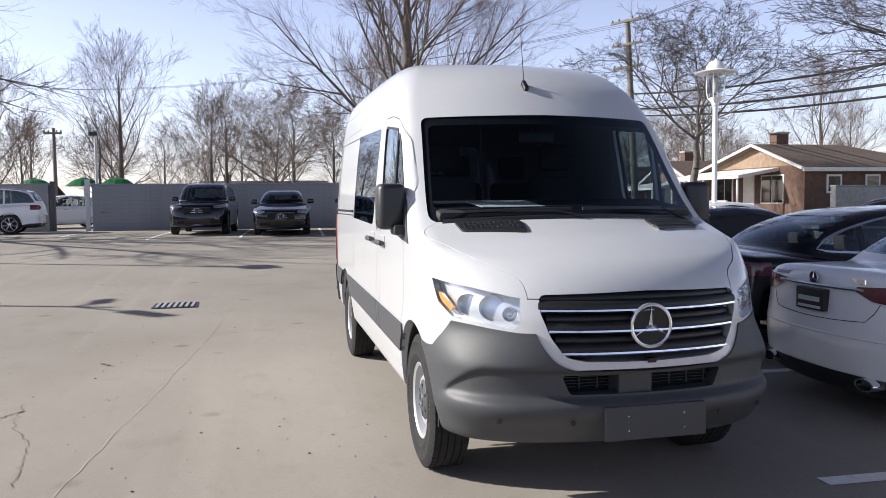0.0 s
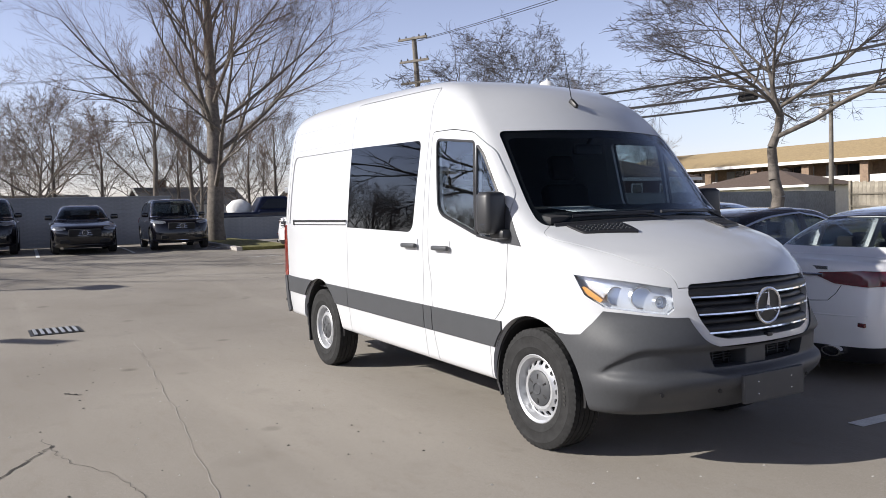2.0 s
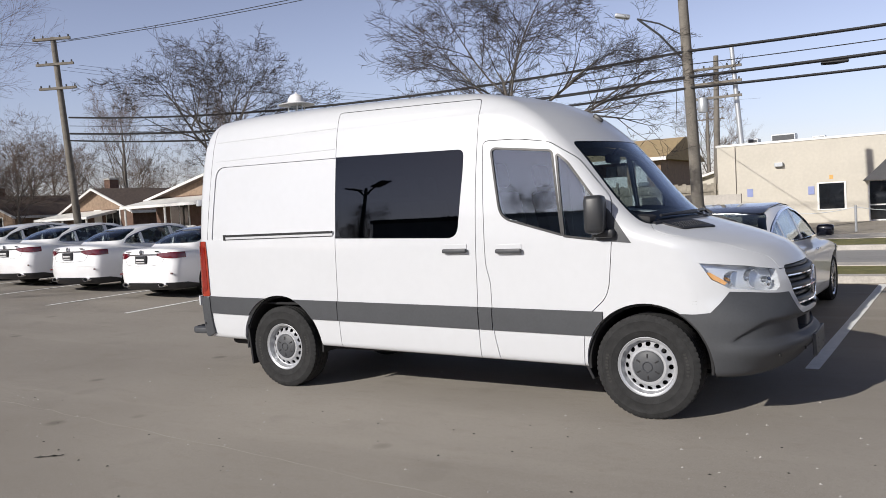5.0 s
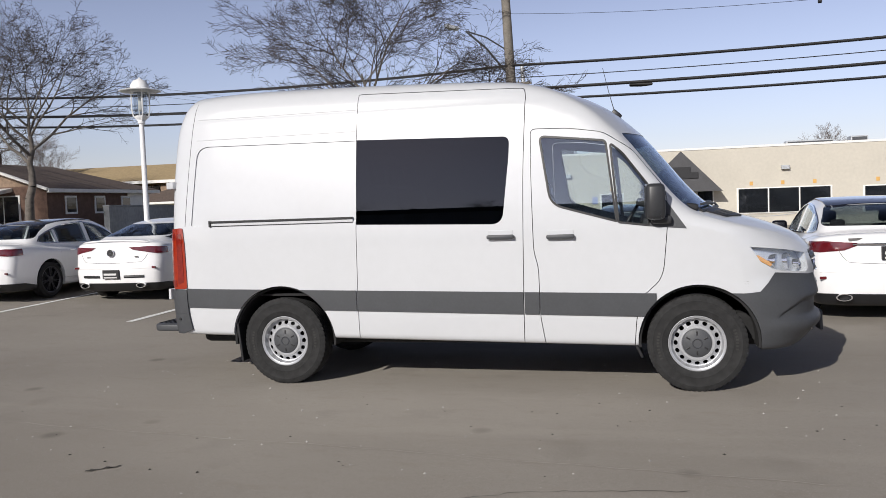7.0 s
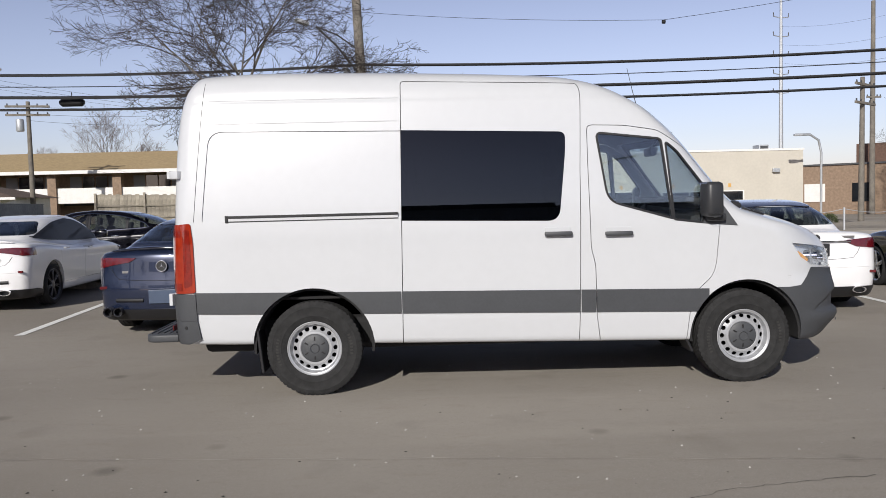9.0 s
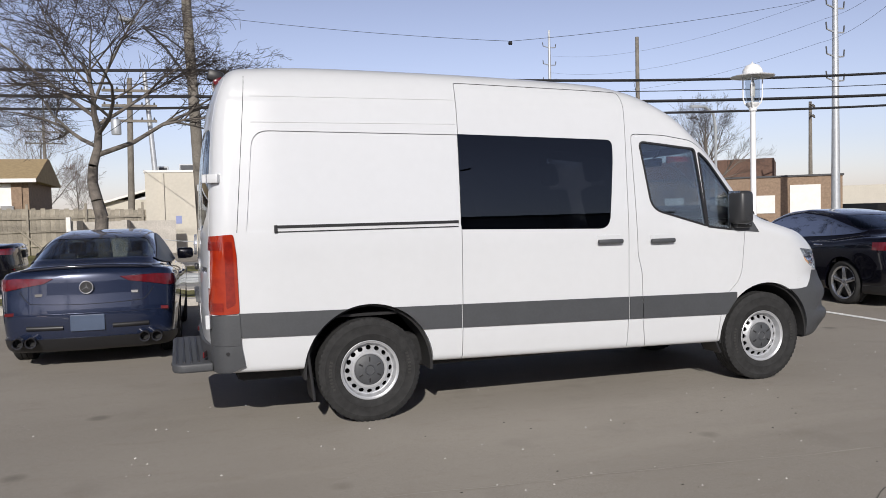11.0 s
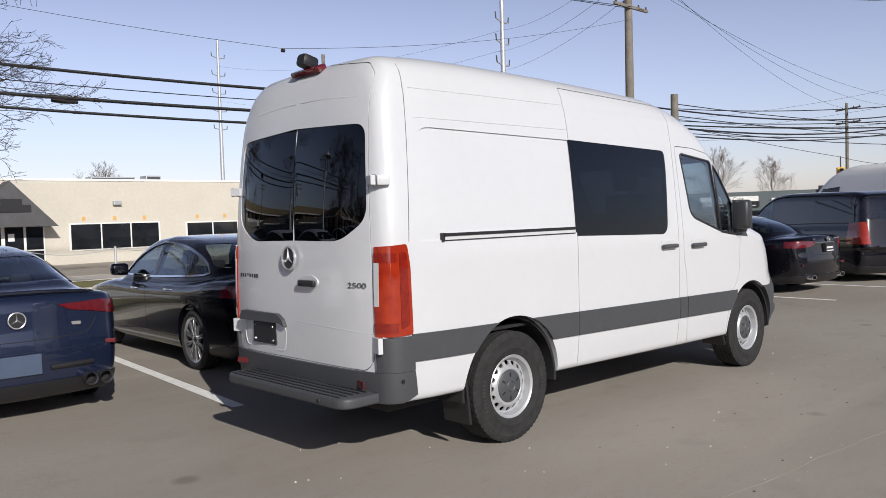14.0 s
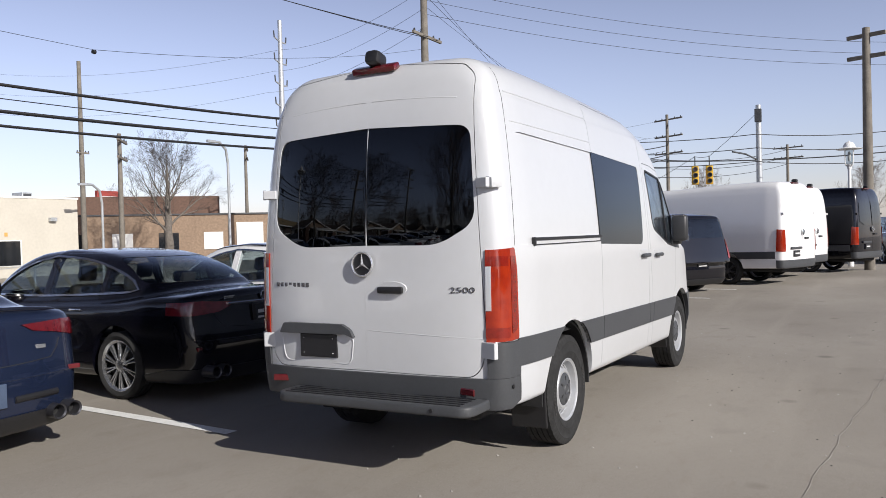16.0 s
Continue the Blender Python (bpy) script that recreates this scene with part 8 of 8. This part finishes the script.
# ---- traffic signals ----
def signal(x, y, z, turn):
    t = thing("traffic_signal", pose(x, y, z, 0, 0, turn), "yellow traffic signal hung from a span wire", "traffic signal", "traffic signals")
    part("housing", box(-0.18, 0.18, -0.16, 0.16, -0.5, 0.5, 0.03), YELLOW, t)
    for k in range(3):
        part("visor", moved(lathe([(0.10, 0), (0.13, 0), (0.13, 0.16), (0.10, 0.16), (0.10, 0)], 16), pose(0, -0.32, 0.32 - 0.32 * k)), CLAD, t)
        part("lens", moved(lathe([(0, 0), (0.11, 0), (0.11, 0.02), (0, 0.02)], 16), pose(0, -0.18, 0.32 - 0.32 * k)), DARK_RED if k == 0 else CLAD, t)
    part("hanger", tube([(0, 0, 0.5), (0, 0, 1.05)], 0.03, 6), CLAD, t)
    return t


def span(points):
    for p, q in zip(points, points[1:]):
        wire(p, q, 0.05, 0.012)


span([(26.4, 13.2, 5.2), (38.0, 10.8, 4.02), (40.0, 9.5, 3.62), (39.5, 5.9, 5.42), (39.8, 5.2, 5.42), (34.5, 2.0, 6.9)])
for x, y, z, tn in ((40.0, 9.5, 2.6, -60), (39.5, 5.9, 4.4, -75), (39.8, 5.2, 4.4, -75), (38.0, 10.8, 3.0, -60)):
    signal(x, y, z, tn)
wire((26.4, 13.2, 5.2), (44, -4, 5.4), 0.5, 0.03)
sg = thing("signal_mast", pose(34.5, 2.0, 0), "grey steel signal mast with a lamp bracket", "mast")
part("mast", tube([(0, 0, -0.2), (0, 0, 7.2)], [0.16, 0.12], 12), GALV, sg, "", 50)
part("bracket", tube([(0, 0, 4.6), (-0.6, 0.5, 4.9), (-1.2, 1.0, 5.0)], 0.04, 6), CLAD, sg)
part("control_box", box(-0.2, 0.0, -0.15, 0.15, 6.4, 7.0, 0.02), CLAD, sg)
hv = thing("utility_pole", pose(24.5, -2.6, 0), "thick dark wooden pole at the end of the lot", "utility pole", "utility poles")
part("pole", tube([(0, 0, -0.2), (0.05, 0, 4.5), (0.1, 0, 8.0)], [0.17, 0.15, 0.12], 12), POLE_WOOD, hv, "", 50)
for z in (7.75, 7.05):
    part("crossarm", moved(box(-0.6, 0.6, -0.06, 0.06, z - 0.06, z + 0.06), pose(0.1, 0, 0, 0, 0, 70)), POLE_WOOD, hv)
for x, y, h in ((19.3, 28.4, 4.2), (19.9, 21.2, 5.6), (44, 52, 5.0)):
    t = thing("road_lamp", pose(x, y, 0), "slim pale road lamp with a curved arm", "street lamp")
    part("post", tube([(0, 0, -0.2), (0, 0, h - 0.8), (-0.15, -0.05, h - 0.25), (-0.6, -0.15, h), (-1.0, -0.2, h)], 0.055, 8), GALV, t, "", 60)
    part("head", box(-1.35, -0.95, -0.28, -0.12, h - 0.06, h + 0.05, 0.02), GALV, t)


# ---- the other vans and far vehicles ----
def big_van(m, paint, length_extra, label, high=1.0):
    """A longer cargo van seen from behind: shell, doors, lamps, bumper and wheels."""
    t = thing("cargo_van", m, label, "van", "parked cargo vans")
    ext = length_extra
    key = ("bigvan", ext)
    if key not in made:
        g = lambda x, y, z: van_body(np.where(x < 2.0 - ext, x + ext, np.maximum(x, 2.0)), y, z)
        lo, hi = (-1.4 - ext, -1.15, 0.2), (4.9, 1.15, 2.85)
        outer = surface(g, lo, hi, 0.045)
        arches = bmesh.new()
        for x in (-0.0 - ext * 0.55, 3.625):
            for s in (-1, 1):
                merge(arches, moved(lathe([(0, 0.6), (0.47, 0.6), (0.47, 1.3), (0, 1.3)], 32), pose(x, 0, 0.40) @ Matrix.Diagonal((1, s, 1, 1))))
        bmesh.ops.recalc_face_normals(arches, faces=arches.faces)
        arches = solid_mesh(arches)
        gap = bmesh.new()
        box(-1.5 - ext, -0.95 - ext, -0.006, 0.006, 0.66, 2.6, 0, gap)
        body = boolean(outer, ("DIFFERENCE", arches), ("DIFFERENCE", solid_mesh(gap)))
        skin = boolean(surface(lambda x, y, z: g(x, y, z) - 0.014, lo, hi, 0.045), ("DIFFERENCE", surface(lambda x, y, z: g(x, y, z) + 0.02, lo, hi, 0.045)))
        pr = lambda pts: solid_mesh(prism([(x - ext, 0, z) for x, z in pts], (0, 1, 0), -1.2, 1.2))
        rear = lambda pts: solid_mesh(prism([(0, y, z) for y, z in pts], (1, 0, 0), -1.5 - ext, -0.9 - ext))
        made[key] = dict(body=body, bumper=boolean(skin, ("INTERSECT", pr([(-1.6, 0.66), (-0.92, 0.66), (-0.92, 0.42), (-1.6, 0.42)]))),
                         strip=boolean(skin, ("INTERSECT", solid_mesh(prism([(-0.9 - ext, 0, 0.88), (3.2, 0, 0.82), (3.2, 0, 0.62), (-0.9 - ext, 0, 0.70)], (0, 1, 0), -1.2, 1.2))), ("DIFFERENCE", arches)),
                         nose=boolean(skin, ("INTERSECT", solid_mesh(prism([(3.95, 0, 0.8), (4.2, 0, 0.95), (5, 0, 0.92), (5, 0, 0.2), (3.95, 0, 0.2)], (0, 1, 0), -1.2, 1.2)))),
                         lamp=[boolean(skin, ("INTERSECT", solid_mesh(prism([(-1.25 - ext, 0, 1.43), (-0.955 - ext, 0, 1.45), (-0.93 - ext, 0, 0.885), (-1.25 - ext, 0, 0.875)], (0, s, 0), 0.85, 1.2)))) for s in (-1, 1)],
                         glass=[boolean(skin, ("INTERSECT", rear([(s * 0.03, 2.24), (s * 0.74, 2.2), (s * 0.78, 1.62), (s * 0.53, 1.49), (s * 0.03, 1.49)][::s]))) for s in (-1, 1)],
                         side=[boolean(skin, ("INTERSECT", solid_mesh(prism([(2.4, 0, 2.1), (2.92, 0, 2.05), (3.25, 0, 1.65), (3.2, 0, 1.38), (2.5, 0, 1.55)], (0, s, 0), 0.5, 1.2)))) for s in (-1, 1)],
                         screen=boolean(skin, ("INTERSECT", solid_mesh(prism([(0, -0.79, 2.12), (0, 0.79, 2.12), (0, 0.85, 1.46), (0, -0.85, 1.46)], (1, 0, 0), 2.5, 4.2)))))
    d = made[key]
    cp = lambda nm, me, mat, lab="": link(nm, me.copy(), mat, t, lab, 32)
    cp("body", d["body"], paint)
    cp("rear_bumper", d["bumper"], CLAD, "grey plastic bumper")
    cp("side_strip", d["strip"], CLAD)
    cp("front_bumper", d["nose"], CLAD)
    for me in d["lamp"]:
        cp("tail_lamp", me, RED_LENS, "red tail lamp")
    if paint is PAINT_BLACK:
        for me in d["glass"]:
            cp("rear_window", me, DARK_PANE, "dark rear window")
    for me in d["side"]:
        cp("side_window", me, DARK_PANE)
    cp("windscreen", d["screen"], DARK_PANE)
    x = -1.18 - ext
    part("number_plate", box(x - 0.02, x + 0.03, 0.20, 0.52, 0.74, 0.90, 0.006), PLATE, t, "dealer plate with plain bars")
    part("plate_bars", box(x - 0.024, x - 0.018, 0.24, 0.48, 0.80, 0.84), PLATE_BAR, t)
    part("plate_light", box(x - 0.025, x + 0.02, 0.08, 0.66, 0.93, 0.99, 0.01), CLAD, t)
    part("door_handle", box(x - 0.03, x + 0.02, -0.3, -0.1, 1.18, 1.23, 0.01), BLACK_PLASTIC, t)
    emblem(t, pose(x - 0.005, 0, 1.36, 0, 0, 180), 0.08)
    tb = part("brake_lamp", box(x + 0.16, x + 0.24, -0.16, 0.16, 2.63, 2.67, 0.01), DARK_RED, t)
    part("camera_housing", box(x + 0.12, x + 0.26, -0.06, 0.06, 2.66, 2.75, 0.03), BLACK_PLASTIC, tb)
    part("underbody", box(-0.95 - ext, 4.3, -0.7, 0.7, 0.34, 0.6, 0.05), MATT_BLACK, t)
    for s in (-1, 1):
        for zz in (1.85, 0.83):
            part("hinge", box(x + 0.07, x + 0.13, s * 0.87 - 0.03, s * 0.87 + 0.03, zz - 0.03, zz + 0.03, 0.006), paint, t)
        part("mirror", box(3.24, 3.38, s * 1.06 - 0.08, s * 1.06 + 0.08, 1.42, 1.70, 0.04), CLAD, t)
        for xx in (-ext * 0.55, 3.61):
            alloy_wheel(t, pose(xx, s * 0.83, 0.37, 0, 0, 0 if s > 0 else 180), 0.37, "dark")
    return t


def van_at(x, y, rz, ext):
    a = radians(rz)
    return pose(x + (1.18 + ext) * math.cos(a), y + (1.18 + ext) * math.sin(a), 0, 0, 0, rz)


big_van(van_at(17.3, -1.15, 70, 1.0), PAINT_WHITE, 1.0, "white long cargo van backed into the row")
big_van(van_at(20.3, -1.3, 70, 1.0), PAINT_WHITE, 1.0, "white long cargo van in the row")
big_van(van_at(23.4, -2.7, 68, 1.0), PAINT_BLACK, 1.0, "black long cargo van with a dark rear window")
car("saloon_car", "saloon", pose(-6.9, 12.4, lift(-6.9) + 0.005, 0, 0, 180), PAINT_BLACK, "black saloon car with chrome trim parked on the road")
car("suv_car", "suv", pose(31.0, -3.4, 0, 0, 0, 20), PAINT_NAVY, "dark suv at the far end of the lot")


def pickup(m, paint, label):
    """A pickup truck: cab, bed with an open load space, and a covered load."""
    t = thing("pickup_truck", m, label, "pickup")
    f, lo, hi = lambda x, y, z: smin(smax(smax(smax(np.abs(y) - 0.95, z - np.where(x > 1.0, 1.18, 1.25), 0.1), np.abs(x) - 2.85, 0.12), 0.35 - z, 0.05), smax(smax(np.abs(y) - 0.85 + 0.28 * (z - 1.2), z - 1.88, 0.14), np.abs(x - 0.25) - 0.95 + 0.55 * (z - 1.2), 0.12), 0.06), (-3.1, -1.1, 0.2), (3.1, 1.1, 2.1)
    arches = bmesh.new()
    for x in (-1.75, 1.85):
        for s in (-1, 1):
            merge(arches, moved(lathe([(0, 0.62), (0.46, 0.62), (0.46, 1.3), (0, 1.3)], 32), pose(x, 0, 0.42) @ Matrix.Diagonal((1, s, 1, 1))))
    bmesh.ops.recalc_face_normals(arches, faces=arches.faces)
    body = boolean(surface(f, lo, hi, 0.05), ("DIFFERENCE", solid_mesh(arches)), ("DIFFERENCE", solid_mesh(box(-2.75, -0.85, -0.82, 0.82, 0.7, 1.6))))
    link("body", body, paint, t, "", 32)
    skin = boolean(surface(lambda x, y, z: f(x, y, z) - 0.008, lo, hi, 0.05), ("DIFFERENCE", surface(lambda x, y, z: f(x, y, z) + 0.03, lo, hi, 0.05)))
    for s in (-1, 1):
        link("window", boolean(skin, ("INTERSECT", side_prism([(-0.35, 1.32), (-0.15, 1.76), (0.55, 1.76), (0.92, 1.32)], s, 0.4))), DARK_PANE, t, "dark side window", 32)
        for x in (-1.75, 1.85):
            alloy_wheel(t, pose(x, s * 0.82, 0.39, 0, 0, 0 if s > 0 else 180), 0.39, "dark")
    rr = random.Random(2)
    bm = bmesh.new()
    bmesh.ops.create_icosphere(bm, subdivisions=3, radius=1)
    for v in bm.verts:
        k = 1 + 0.12 * noise.noise(v.co * 2.2)
        v.co = Vector((v.co.x * 0.55 * k - 0.0, v.co.y * 0.5 * k, v.co.z * 0.42 * k))
    part("covered_load", moved(bm, pose(1.75, 0, 1.35)), PAPER, t, "white wrapped bundle", 50)
    return t


pickup(pose(-28.0, 8.3, 0.5, 0, 0, -98), PAINT_NAVY, "dark blue pickup truck parked behind the low wall")
for k, (x, y) in enumerate(((-45.5, -15.0), (-44.5, -12.0), (-44.0, -10.0))):
    um = thing("parasol", pose(x, y, 0.5), "green garden parasol beyond the wall", "parasol", "green parasols")
    part("pole", tube([(0, 0, 0), (0, 0, 2.6)], 0.03, 6), GALV, um)
    part("canopy", lathe([(1.1, 2.25), (0.6, 2.62), (0, 2.8), (0, 2.77), (0.6, 2.58), (1.1, 2.25)], 12, "z"), material("parasol_green", (0.03, 0.22, 0.08), 0.8, var=0.15, scale=4), um)
